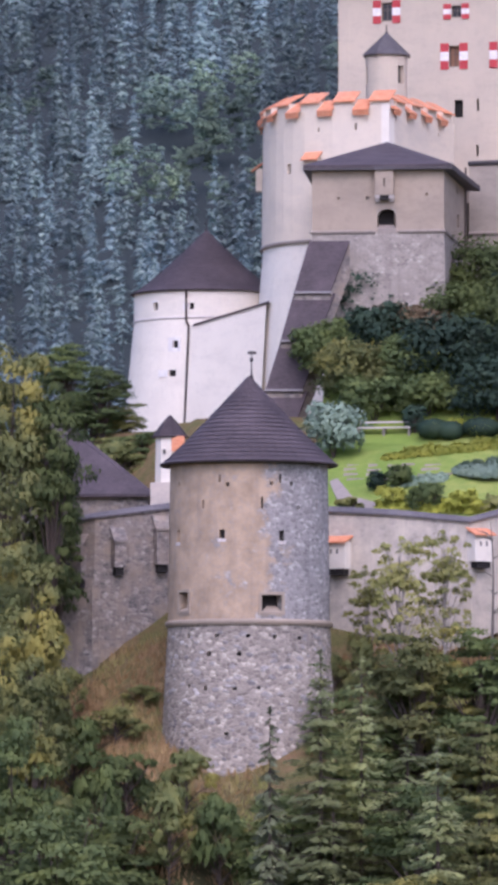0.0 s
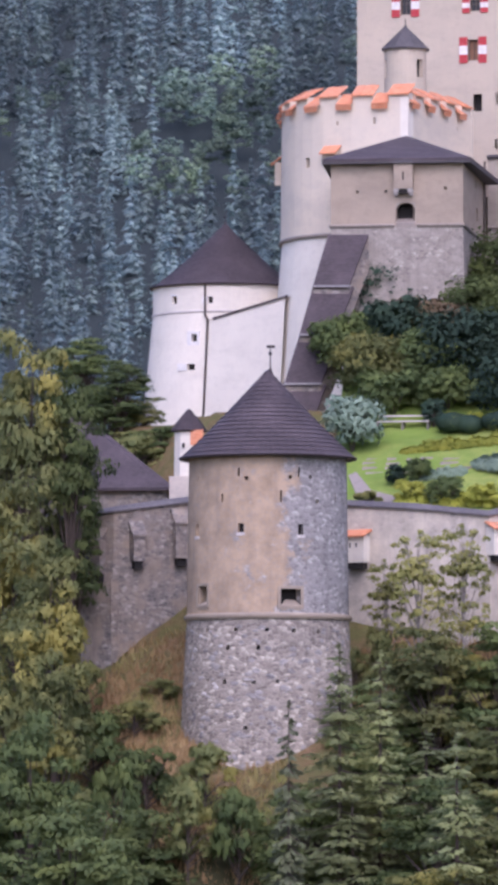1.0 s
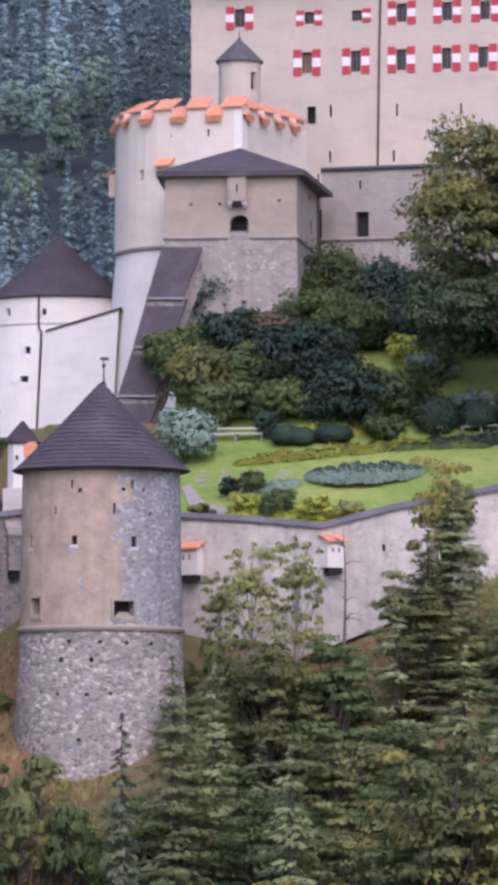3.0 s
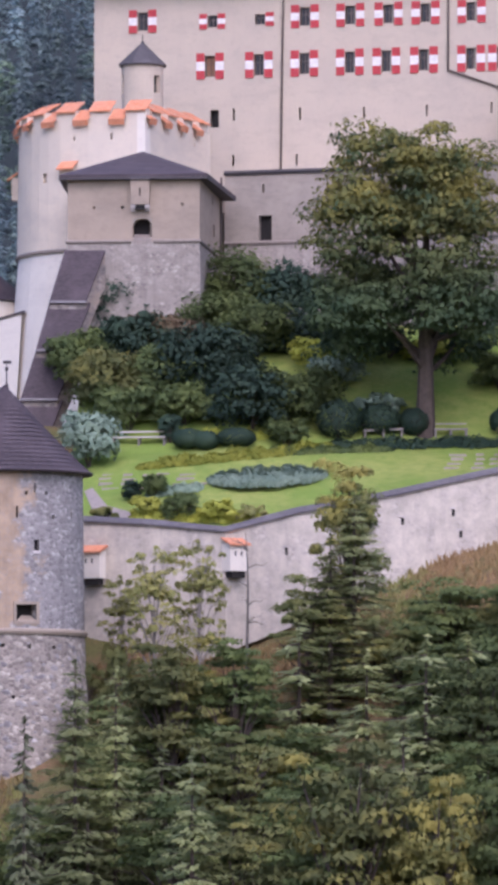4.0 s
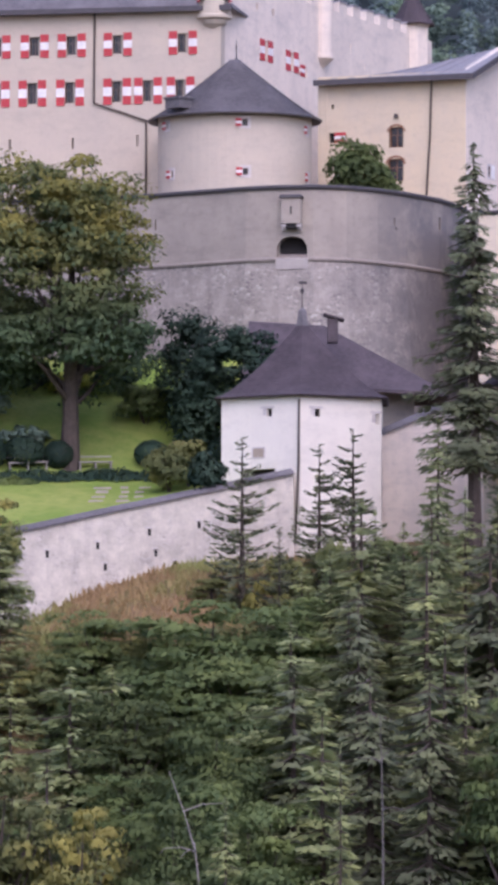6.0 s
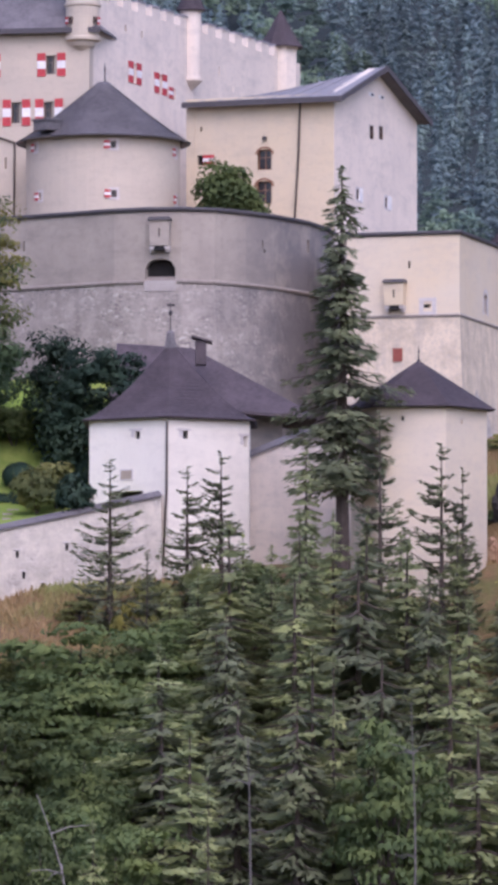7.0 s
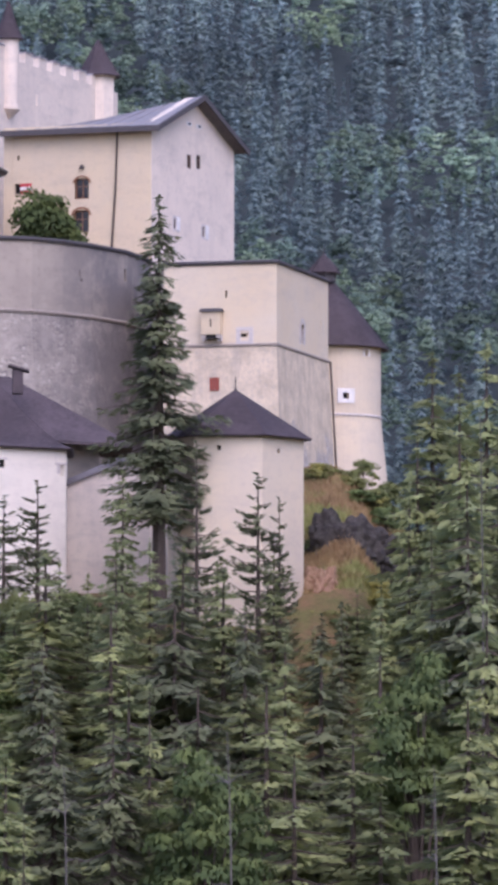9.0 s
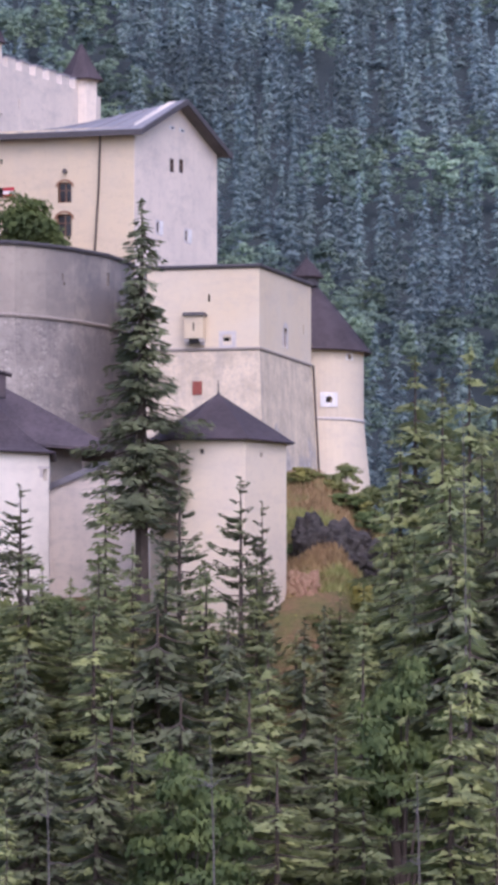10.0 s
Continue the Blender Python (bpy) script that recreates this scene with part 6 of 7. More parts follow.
def whorls(seed, h, r, levels, start=0.06, twigs=60, leaf=0.34, droop=0.35, power=0.85, gaps=0.0, hang=0.3, lift=0.0):
    """Whorls of boughs on a straight trunk; every bough is a fan of sprays with pale outer ends and hanging twigs."""
    rng = np.random.default_rng(seed)
    bm = bmesh.new()
    tube(bm, [Vector((0, 0, -0.8)), Vector((0, 0, h * 0.5)), Vector((0, 0, h))], [h * 0.013 + 0.05, h * 0.008, 0.015], 7)
    P, N, T, S, soft, tip = [], [], [], [], [], []
    up_way = np.array((0, 0, 1.0))
    for i in range(levels):
        f = (i + rng.uniform(-0.3, 0.3)) / (levels - 1)
        f = min(max(f, 0.0), 1.0)
        z0 = h * (start + (0.99 - start) * f)
        L = r * (1 - f) ** power + 0.16
        if f < 0.12:
            L *= 0.7 + 2.5 * f
        count = int(rng.integers(5, 8)) if f < 0.85 else 4
        for k in range(count):
            if rng.uniform() < gaps:
                continue
            a = 6.2832 * (k + rng.uniform(-0.35, 0.35)) / count + i * 2.4
            ln = L * rng.uniform(0.62, 1.12) * (1 + 0.2 * math.sin(2 * a + z0 * 0.5 + seed))
            z = z0 + rng.uniform(-0.42, 0.42) * h / levels
            out = np.array((math.cos(a), math.sin(a), 0))
            side = np.array((-math.sin(a), math.cos(a), 0))
            sag = lambda q: ln * (-droop * q * (1.5 - 0.75 * q) + lift * q * q)
            if ln > 0.6 and (gaps > 0 or k % 2 == 0):
                pts = [Vector(out * ln * q) + Vector((0, 0, z + sag(q))) for q in (0, 0.5, 0.95)]
                tube(bm, pts, [0.03 + 0.012 * ln, 0.03, 0.01], 4)
            n = max(5, int(twigs * (ln / r) ** 1.3))
            q = rng.uniform(0.08, 1.0, n) ** 0.8
            spread = ln * 0.34 * np.sin(np.pi * np.clip(q * 0.8 + 0.16, 0, 1))
            w = rng.uniform(-1, 1, n)
            low = rng.uniform(0, 1, n) ** 2 * hang * (0.35 + 0.65 * (1 - np.abs(w)))
            p = out * (ln * q)[:, None] + side * (spread * w)[:, None]
            p[:, 2] = z + sag(q) - low - 0.1 * ln * np.abs(w)
            d = out * rng.uniform(0.5, 1.0, n)[:, None] + side * (w * 0.9)[:, None]
            d[:, 2] = -droop * 0.6 - low * 0.8 + lift * 0.8 + rng.uniform(-0.25, 0.25, n)
            m = up_way * 0.5 + out * 0.9 + side * (w * 0.3)[:, None] + 0.32 * rng.normal(size=(n, 3))
            P.append(p)
            T.append(d)
            N.append(m)
            S.append(leaf * (1.2 - 0.45 * q) * rng.uniform(0.6, 1.25, n))
            soft.append(up_way * 0.75 + out * 0.75 + side * (w * 0.35)[:, None] + 0.12 * rng.normal(size=(n, 3)))
            tip.append(np.clip(q * 1.5 - 0.75 - low, 0, 1) * rng.uniform(0.45, 1.0))
    P, N, T, S, soft, tip = np.concatenate(P), unit(np.concatenate(N)), unit(np.concatenate(T)), np.concatenate(S), unit(np.concatenate(soft)), np.concatenate(tip)
    return bm, sprays(P, T, N, S, soft, tip, 1.7, 0.42)


def conifer(name, label, seed, h, r, levels, mat, *shape, **more):
    bm, crown = whorls(seed, h, r, levels, *shape, **more)
    return tree_thing(name, label, bm, crown, mat, M_BARK, "hillside trees")


TEMPLATES = {
    "spruce": conifer("spruce", "dark green spruce on the wooded slope", 1, 18, 3.0, 27, F_SPRUCE, 0.05, 80, 0.24, 0.38, 0.72),
    "spruce2": conifer("spruce", "full green spruce on the wooded slope", 2, 19, 3.3, 28, F_LARCH, 0.05, 85, 0.25, 0.32, 0.66),
    "spruce3": conifer("spruce", "broad drooping spruce on the wooded slope", 22, 19, 3.5, 24, F_SPRUCE, 0.08, 95, 0.26, 0.42, 0.6, 0.08, hang=0.55),
    "larch": conifer("larch", "soft light green conifer on the slope", 3, 18, 3.4, 25, F_LARCH, 0.08, 90, 0.23, 0.15, 0.55, hang=0.45),
    "larch2": conifer("larch", "light green larch with loose boughs", 23, 18, 3.2, 22, F_LARCH, 0.1, 90, 0.22, 0.2, 0.7, 0.12, hang=0.5),
    "golden": conifer("larch", "larch with a yellowing autumn crown", 8, 18, 3.4, 26, F_AUTUMN, 0.08, 85, 0.23, 0.12, 0.7),
    "thin": conifer("young_spruce", "thin young spruce with bare lower twigs", 4, 13, 2.3, 19, F_SPRUCE, 0.1, 50, 0.21, 0.22, 0.7, 0.28, hang=0.2, lift=0.5),
    "tall": conifer("tall_spruce", "tall dark spruce with a bare lower trunk", 5, 25, 3.0, 32, F_SPRUCE, 0.28, 100, 0.25, 0.42, 0.72, 0.16, hang=0.6),
    "autumn": broadleaf("broadleaf_tree", "broadleaf tree with yellowing autumn leaves", 11, 17, 7.5, 85, 110, 0.21, F_AUTUMN, 0.1, clump=1.0, bias=0.55),
    "autumn2": broadleaf("broadleaf_tree", "loose olive broadleaf tree turning yellow", 31, 17, 7.5, 70, 110, 0.21, F_AUTUMN, 0.1, clump=1.1, bias=0.45, flat=0.5),
    "green": broadleaf("broadleaf_tree", "green broadleaf tree on the wooded slope", 12, 17, 7.5, 85, 110, 0.21, F_GREEN, 0.1, clump=1.05, bias=0.55, flat=0.45),
    "dense": broadleaf("broadleaf_tree", "dense green beech with layered boughs", 13, 17, 8.5, 110, 120, 0.21, F_GREEN, 0.08, clump=1.25, bias=0.55, flat=0.5),
    "dense2": broadleaf("broadleaf_tree", "dense green beech on the slope", 33, 17, 8.5, 95, 130, 0.22, F_BEECH, 0.08, clump=1.3, bias=0.5, flat=0.48),
    "birch": broadleaf("sparse_tree", "thin sparse tree with pale yellow leaves", 15, 9, 4.6, 120, 26, 0.13, F_YELLOW, 0.12, M_PALEBARK, 0.36, 0.3, trunk=0.009),
    "shrub": broadleaf("shrub", "leafy green shrub on the slope", 16, 3.2, 4.2, 34, 80, 0.17, F_GREEN, 0.05, clump=0.6),
    "shrub2": broadleaf("shrub", "yellowing dry shrub on the slope", 17, 3.2, 4.2, 34, 80, 0.17, F_AUTUMN, 0.05, clump=0.6),
}
SIZES = {"spruce": (18, 6.0), "spruce2": (19, 6.6), "spruce3": (19, 7.0), "larch": (18, 6.8), "larch2": (18, 6.4), "golden": (18, 6.8), "thin": (13, 4.2), "tall": (25, 6.0), "autumn": (17, 7.5), "autumn2": (17, 7.5), "green": (17, 7.5), "dense": (17, 8.5), "dense2": (17, 8.5), "birch": (9, 4.6), "shrub": (3.2, 4.2), "shrub2": (3.2, 4.2)}
USED = set()


def put_tree(kind, at, h, w, spin):
    h0, w0 = SIZES[kind]
    place = Matrix.Translation(at) @ Matrix.Rotation(spin, 4, "Z")
    first = TEMPLATES[kind]
    if kind in USED:
        s = first.scale
        return copy_thing(first, place @ Matrix.Diagonal((w / w0 / s.x, w / w0 / s.y, h / h0 / s.z, 1)))
    USED.add(kind)
    first.matrix_basis = place @ Matrix.Diagonal((w / w0, w / w0, h / h0, 1))
    return first


def plant(kind, u, v, d, wide, rng):
    """A tree whose top reaches bearing u, drop v at distance d, with a crown that many units wide."""
    p = plan(u, d)
    z = ground_z(p.x, p.y) - 0.2
    h0, w0 = SIZES[kind]
    w = wide * d / RAD
    top = spot(u, v, d).z
    h = max(top - z, 0.72 * h0 * w / w0)
    put_tree(kind, Vector((p.x, p.y, top - h)), h, w, rng.uniform(0, 6.28))


def build_trees():
    rng = random.Random(21)
    named = [
        ("autumn", 18, 552, 446, 190), ("green", 92, 645, 445, 130), ("autumn", -40, 640, 447, 170), ("autumn", -5, 790, 437, 190), ("autumn", 45, 930, 432, 170), ("autumn", 10, 1060, 426, 180),
        ("green", 105, 800, 449, 90), ("autumn", 60, 1150, 424, 150), ("green", 20, 1235, 414, 190),
        ("spruce", 478, 1250, 412, 150), ("larch", 568, 1150, 420, 190), ("larch", 640, 1165, 421, 170), ("autumn", 742, 1085, 430, 210), ("green", 850, 1095, 430, 180),
        ("birch", 706, 915, 439, 130), ("birch", 788, 905, 440, 120), ("birch", 650, 975, 441, 90),
        ("autumn", 1050, 772, 440, 135), ("larch", 1062, 850, 438, 190), ("golden", 1020, 930, 436, 190), ("green", 180, 640, 480, 110), ("autumn", 222, 705, 482, 90), ("shrub", 250, 765, 474, 120), ("shrub2", 205, 785, 472, 120), ("shrub", 160, 790, 470, 120), ("green", 150, 690, 480, 120), ("spruce2", 2240, 905, 450, 210), ("larch", 2180, 950, 446, 210), ("spruce2", 2320, 870, 450, 220), ("shrub2", 1570, 915, 446, 120), ("shrub2", 1660, 890, 447, 120), ("shrub", 1750, 880, 447, 120), ("larch", 1600, 930, 442, 170), ("shrub2", 1440, 950, 448, 90), ("green", 120, 600, 484, 130), ("shrub2", 200, 775, 478, 80), ("autumn", 985, 985, 437, 150), ("autumn", 1150, 1060, 436, 150), ("dense2", 1230, 985, 437, 210), ("dense", 1425, 962, 435, 400), ("autumn", 1310, 1010, 437, 130),
        ("spruce", 2195, 920, 450, 100), ("larch2", 2258, 880, 450, 130), ("spruce2", 2215, 1000, 440, 160), ("dense2", 1500, 1060, 430, 280), ("autumn2", 1055, 1228, 404, 270), ("dense2", 1290, 1120, 424, 240), ("autumn2", 1205, 1295, 402, 170), ("spruce2", 1465, 1338, 398, 170), ("larch", 775, 1305, 404, 230),
        ("larch", 1830, 790, 434, 190), ("larch2", 1890, 1050, 412, 200), ("green", 1985, 1120, 404, 250), ("spruce2", 2130, 950, 424, 200), ("larch2", 1668, 1240, 402, 120), ("larch2", 2535, 1085, 402, 190), ("larch", 2300, 890, 432, 170), ("dense2", 95, 1390, 404, 280), ("spruce3", 2060, 900, 428, 210), ("spruce3", 1700, 960, 428, 230),
        ("thin", 1494, 700, 448, 150), ("thin", 1631, 712, 448, 140), ("thin", 1691, 686, 449, 150), ("thin", 1560, 860, 444, 90), ("spruce2", 1730, 830, 443, 150), ("larch", 1650, 900, 440, 170), ("larch", 1780, 850, 440, 150),
        ("tall", 1906, 180, 453, 245), ("spruce2", 1842, 665, 447, 130), ("thin", 1973, 615, 446, 150), ("thin", 2082, 672, 445, 160), ("thin", 2120, 715, 446, 100), ("larch", 1890, 790, 440, 170), ("spruce2", 2010, 830, 438, 160), ("spruce2", 2110, 820, 438, 160), ("spruce2", 1950, 800, 442, 140),
        ("spruce2", 2392, 462, 446, 320), ("spruce2", 2488, 445, 442, 340), ("spruce2", 2440, 500, 449, 320), ("spruce2", 2540, 465, 448, 330), ("larch", 2590, 470, 446, 300), ("spruce2", 2440, 560, 436, 320), ("spruce2", 2365, 600, 444, 260), ("larch", 2510, 600, 438, 300), ("spruce2", 2350, 690, 440, 150), ("spruce", 2535, 620, 432, 200), ("spruce2", 2300, 860, 440, 130), ("larch", 2390, 760, 432, 180),
        ("spruce2", 2480, 760, 428, 210), ("spruce", 2230, 900, 436, 120), ("larch", 2600, 560, 440, 180),
    ]
    for kind, u, v, d, w in named:
        plant(kind, u, v, d, w, rng)
    # the wood below the walls, down to the valley
    us = [-120, 60, 180, 300, 420, 500, 620, 760, 900, 1050, 1200, 1400, 1500, 1600, 1700, 1820, 2000, 2150, 2250, 2340, 2450, 2700]
    vs = [1180, 1260, 1330, 1370, 1420, 1290, 1180, 1130, 1120, 1070, 1010, 985, 955, 895, 820, 765, 800, 850, 930, 800, 640, 600]
    soft, firm = ("autumn", "green", "autumn2", "dense2", "dense", "larch"), ("spruce2", "larch", "spruce3", "larch2", "spruce")
    for d, lower, gap in ((436, 0, 120), (427, 90, 130), (417, 200, 140), (407, 320, 150)):
        u = -110.0 + d % 7 * 12
        while u < 2660:
            v = ramp(u, us, vs) + lower + rng.uniform(-20, 85)
            right = rng.random() < ramp(u, [600, 1000, 1500, 1700], [0.15, 0.35, 0.5, 0.95])
            kind = rng.choice(firm if right else soft)
            if 1180 < u < 1560 and rng.random() < 0.5:
                kind = "dense"
            if not (lower <= 80 and 120 < u < 480) and not (lower == 0 and 2130 < u < 2330):
                plant(kind, u + rng.uniform(-25, 25), v, d + rng.uniform(-4, 4), rng.uniform(200, 300) * (1.5 if kind in firm else 1.0), rng)
            u += gap * rng.uniform(0.75, 1.2)
    for u, v, d, w in ((130, 1262, 436, 110), (205, 1255, 438, 100), (255, 1215, 443, 80), (330, 1330, 428, 110), (225, 1330, 430, 120), (300, 1395, 424, 110), (170, 1350, 426, 120), (390, 1400, 424, 100), (120, 1185, 444, 70), (640, 1130, 440, 70), (590, 1160, 440, 60)):
        plant(rng.choice(("shrub2", "shrub2", "shrub")), u, v, d, w, rng)
    # the bank on the right, below the yellow bastion
    for u, v, d, w, kind in ((2190, 655, 476, 60, "shrub2"), (2240, 680, 476, 70, "shrub2"), (2290, 700, 474, 70, "shrub2"), (2205, 740, 470, 60, "shrub"), (2180, 790, 466, 60, "shrub"), (2310, 730, 472, 60, "shrub"), (2270, 860, 462, 70, "shrub2"), (2215, 665, 477, 80, "shrub2"), (2265, 700, 474, 80, "shrub"), (2315, 690, 475, 70, "shrub2"), (2180, 830, 462, 70, "shrub"), (2325, 800, 466, 90, "shrub2"), (2300, 900, 458, 90, "shrub2"), (2230, 930, 456, 90, "shrub"), (2190, 900, 456, 60, "shrub2"), (2205, 915, 454, 100, "shrub2"), (2245, 925, 453, 120, "shrub"), (2290, 865, 458, 110, "shrub2"), (2268, 650, 477, 60, "shrub2")):
        plant(kind, u, v, d, w, rng)


def build_bank_growth():
    """Dry grass and weeds on the open banks below the walls."""
    rng = np.random.default_rng(31)
    P = []
    for u0, u1, d0, d1, n in ((70, 480, 424, 449, 9000), (560, 1000, 436, 446, 5000), (1000, 1720, 436, 456, 14000), (2140, 2400, 456, 486, 16000)):
        for _ in range(n):
            q = plan(rng.uniform(u0, u1), rng.uniform(d0, d1))
            P.append((q.x, q.y, ground_z(q.x, q.y)))
    P = np.array(P)
    n = len(P)
    a = rng.uniform(0, 6.28, n)
    h = rng.uniform(0.15, 0.65, n)
    sd = np.stack([np.cos(a), np.sin(a) * 0.5, 0 * a], 1) * rng.uniform(0.05, 0.16, n)[:, None]
    tip = np.stack([rng.normal(size=n) * 0.15, rng.normal(size=n) * 0.15, h], 1)
    V = np.stack([P - sd - (0, 0, 0.05), P + sd - (0, 0, 0.05), P + tip], 1).reshape(-1, 3)
    me = quick_mesh("bank_grass", V, np.arange(n * 3).reshape(n, 3))
    me.materials.append(F_DRY)
    tagged(new("bank_grass", me), "dry yellowish grass on the castle bank", "grass", kind="stuff")


def build_bare_trees():
    rng = random.Random(3)
    for u, v0, v1, d, bend, label in ((1385, 1290, 1500, 400, 1.1, "pale dead tree with curved bare branches"), (871, 925, 1090, 441, 0.1, "thin leafless sapling before the wall"), (2395, 1190, 1400, 396, 0.1, "dead bare spruce trunk in the wood"), (2478, 560, 900, 424, 0.1, "slender bare trunk among the spruces"), (2030, 1130, 1420, 397, 0.15, "dead bare spruce trunk in the wood"), (1740, 1190, 1420, 397, 0.1, "dead bare spruce trunk in the wood")):
        top, p = spot(u, v0, d), plan(u, d)
        foot = Vector((p.x, p.y, ground_z(p.x, p.y) - 0.3))
        bm = bmesh.new()
        n = 9
        line = [foot.lerp(top, i / n) + Vector((bend * math.sin(math.pi * (i / n) ** 2 * 1.2), 0, 0)) for i in range(n + 1)]
        tube(bm, line, [0.13 - 0.11 * i / n for i in range(n + 1)], 7)
        home = thing("bare_tree", foot, label, "tree", "bare trees")
        part("trunk", bm, M_PALEBARK if bend > 1 else M_DEADWOOD, home)
        for i in range(11):
            s = line[rng.randint(4, n - 1)]
            a = rng.uniform(0, 6.28)
            ln = rng.uniform(0.5, 1.6) * (1.6 if bend > 1 else 0.8)
            e = s + Vector((math.cos(a) * ln, math.sin(a) * ln, rng.uniform(-0.1, 0.6)))
            bm = bmesh.new()
            tube(bm, [s, s.lerp(e, 0.5) + Vector((0, 0, 0.15)), e, e + Vector((math.cos(a) * 0.3, 0.1, -0.3 if bend > 1 else 0.2))], [0.045, 0.03, 0.02, 0.008], 5)
            part("branch", bm, M_PALEBARK if bend > 1 else M_DEADWOOD, home)


def build_outcrop():
    rng = random.Random(8)
    for u, v, d, w, h, label in ((2256, 815, 464.6, 4.6, 2.1, "dark weathered rock face below the bastion"), (2215, 800, 465, 3.2, 2.0, "dark weathered rock on the bank"), (2305, 820, 464.8, 3.6, 1.9, "dark weathered rock on the bank"), (2195, 885, 457, 2.6, 1.6, "bare reddish earth bank below the rock")):
        bm = bmesh.new()
        bmesh.ops.create_icosphere(bm, subdivisions=4, radius=1.0)
        sd = rng.uniform(0, 50)
        for q in bm.verts:
            p = q.co.normalized()
            k = 1 + 0.35 * noise.noise(p * 1.7 + Vector((sd, 0, 0))) + 0.4 * abs(noise.noise(p * 4.5 + Vector((0, sd, 0)))) + 0.2 * abs(noise.noise(p * 10)) - 0.12
            q.co = Vector((p.x * k * w / 2, p.y * k * w / 2.4, p.z * k * h))
        o = spot(u, v, d)
        o.z = min(o.z, ground_z(o.x, o.y) + h * 0.35)
        bmesh.ops.translate(bm, verts=bm.verts, vec=o)
        alone("rock", bm, M_EARTH if "earth" in label else M_ROCK, label, "rock", "bank rocks")


def drop_of(p):
    return LEVEL - RAD * (math.atan2(p.z - EYE.z, math.hypot(p.x, p.y)) - PITCH)


def lawn_spot(u, v):
    """The place on the lawn at bearing u whose drop is v."""
    best = None
    for f in np.linspace(0, 1, 160):
        d0 = ramp(u, [g[0] for g in GARDEN], [g[1] for g in GARDEN]) + 0.9
        p = Vector(lawn_z(plan(u, d0 + (483 - d0) * f).x, f))
        best = p
        if drop_of(p) <= v:
            break
    return best


def bush(name, label, u, v0, v1, wide, mat, seed, leaf=0.2, dense=1.0, deep=1.0, category="bush", group="garden bushes", tidy=False):
    """A leafy mound on the lawn from drop v0 (top) to v1 (foot)."""
    rng = np.random.default_rng(seed)
    p = lawn_spot(u, v1)
    k = p.y / RAD
    w, h = wide * k, max(0.3, (v1 - v0) * k)
    n = max(10, int(14 * dense * (w * h) ** 0.6))
    bm = bmesh.new()
    for i in range(5):
        a = rng.uniform(0, 6.28)
        tube(bm, [Vector((0, 0, -0.3)), Vector((math.cos(a) * w * 0.12, math.sin(a) * w * 0.12, h * 0.35)), Vector((math.cos(a) * w * 0.25, math.sin(a) * w * 0.25, h * 0.7))], [0.05, 0.035, 0.01], 5)
    if tidy:
        q = unit(rng.normal(size=(int(900 * dense), 3)))
        P = q * np.array((w / 2, w / 2 * deep, h * 0.53)) * rng.uniform(0.88, 1.02, (len(q), 1)) + np.array((0, 0, h * 0.48))
        N, soft, tip = unit(q + 0.35 * rng.normal(size=q.shape)), unit(q + np.array((0, 0, 0.2))), np.zeros(len(q))
    else:
        P, N, _, soft, tip = clumped(rng, n, 46, (w / 2 * 0.8, w / 2 * 0.8 * deep, h * 0.42), (0, 0, h * 0.5), min(w, h) * 0.22, 0.5, 0.8, 0.25, under=-0.95)
        P[:, 2] = np.maximum(P[:, 2], -0.1)
    ob = tree_thing(name, label, bm, leaves(P, N, leaf, rng, soft=soft, tip=tip), mat, M_BARK, group)
    tagged(ob, category=category)
    ob.location = p
    return ob


def hedge(name, label, a, b, high, wide, mat, seed, leaf=0.13, n=4000, category="hedge"):
    """A loose strip of leaves between two (bearing, drop) ends, following the lawn."""
    rng = np.random.default_rng(seed)
    steps = 30
    line = np.array([lawn_spot(a[0] + (b[0] - a[0]) * i / steps, a[1] + (b[1] - a[1]) * i / steps) for i in range(steps + 1)])
    t = rng.uniform(0, 1, n)
    base = np.stack([np.interp(t * steps, np.arange(steps + 1), line[:, k]) for k in range(3)], 1) - line[0]
    q = unit(rng.normal(size=(n, 3)))
    q[:, 2] = np.abs(q[:, 2])
    ends = np.sqrt(np.clip(1 - (2 * t - 1) ** 8, 0, 1)) if wide < 2 else np.sqrt(np.clip(1 - (2 * t - 1) ** 2, 0, 1))
    lump = (0.8 + 0.3 * np.sin(t * 37 + seed) * np.sin(t * 17)) * ends
    off = q[:, 1] * wide / 2 * ends
    P = base + np.stack([0 * t, off, q[:, 2] * high * lump * rng.uniform(0.55, 1.05, n) + off * 0.24], 1)
    me = quick_mesh("foliage", *leaves(P, unit(q + 0.5 * rng.normal(size=q.shape)), leaf, rng))
    me.materials.append(mat)
    ob = tagged(new(name, me), label, category, "garden hedges")
    ob.location = line[0]
    return ob


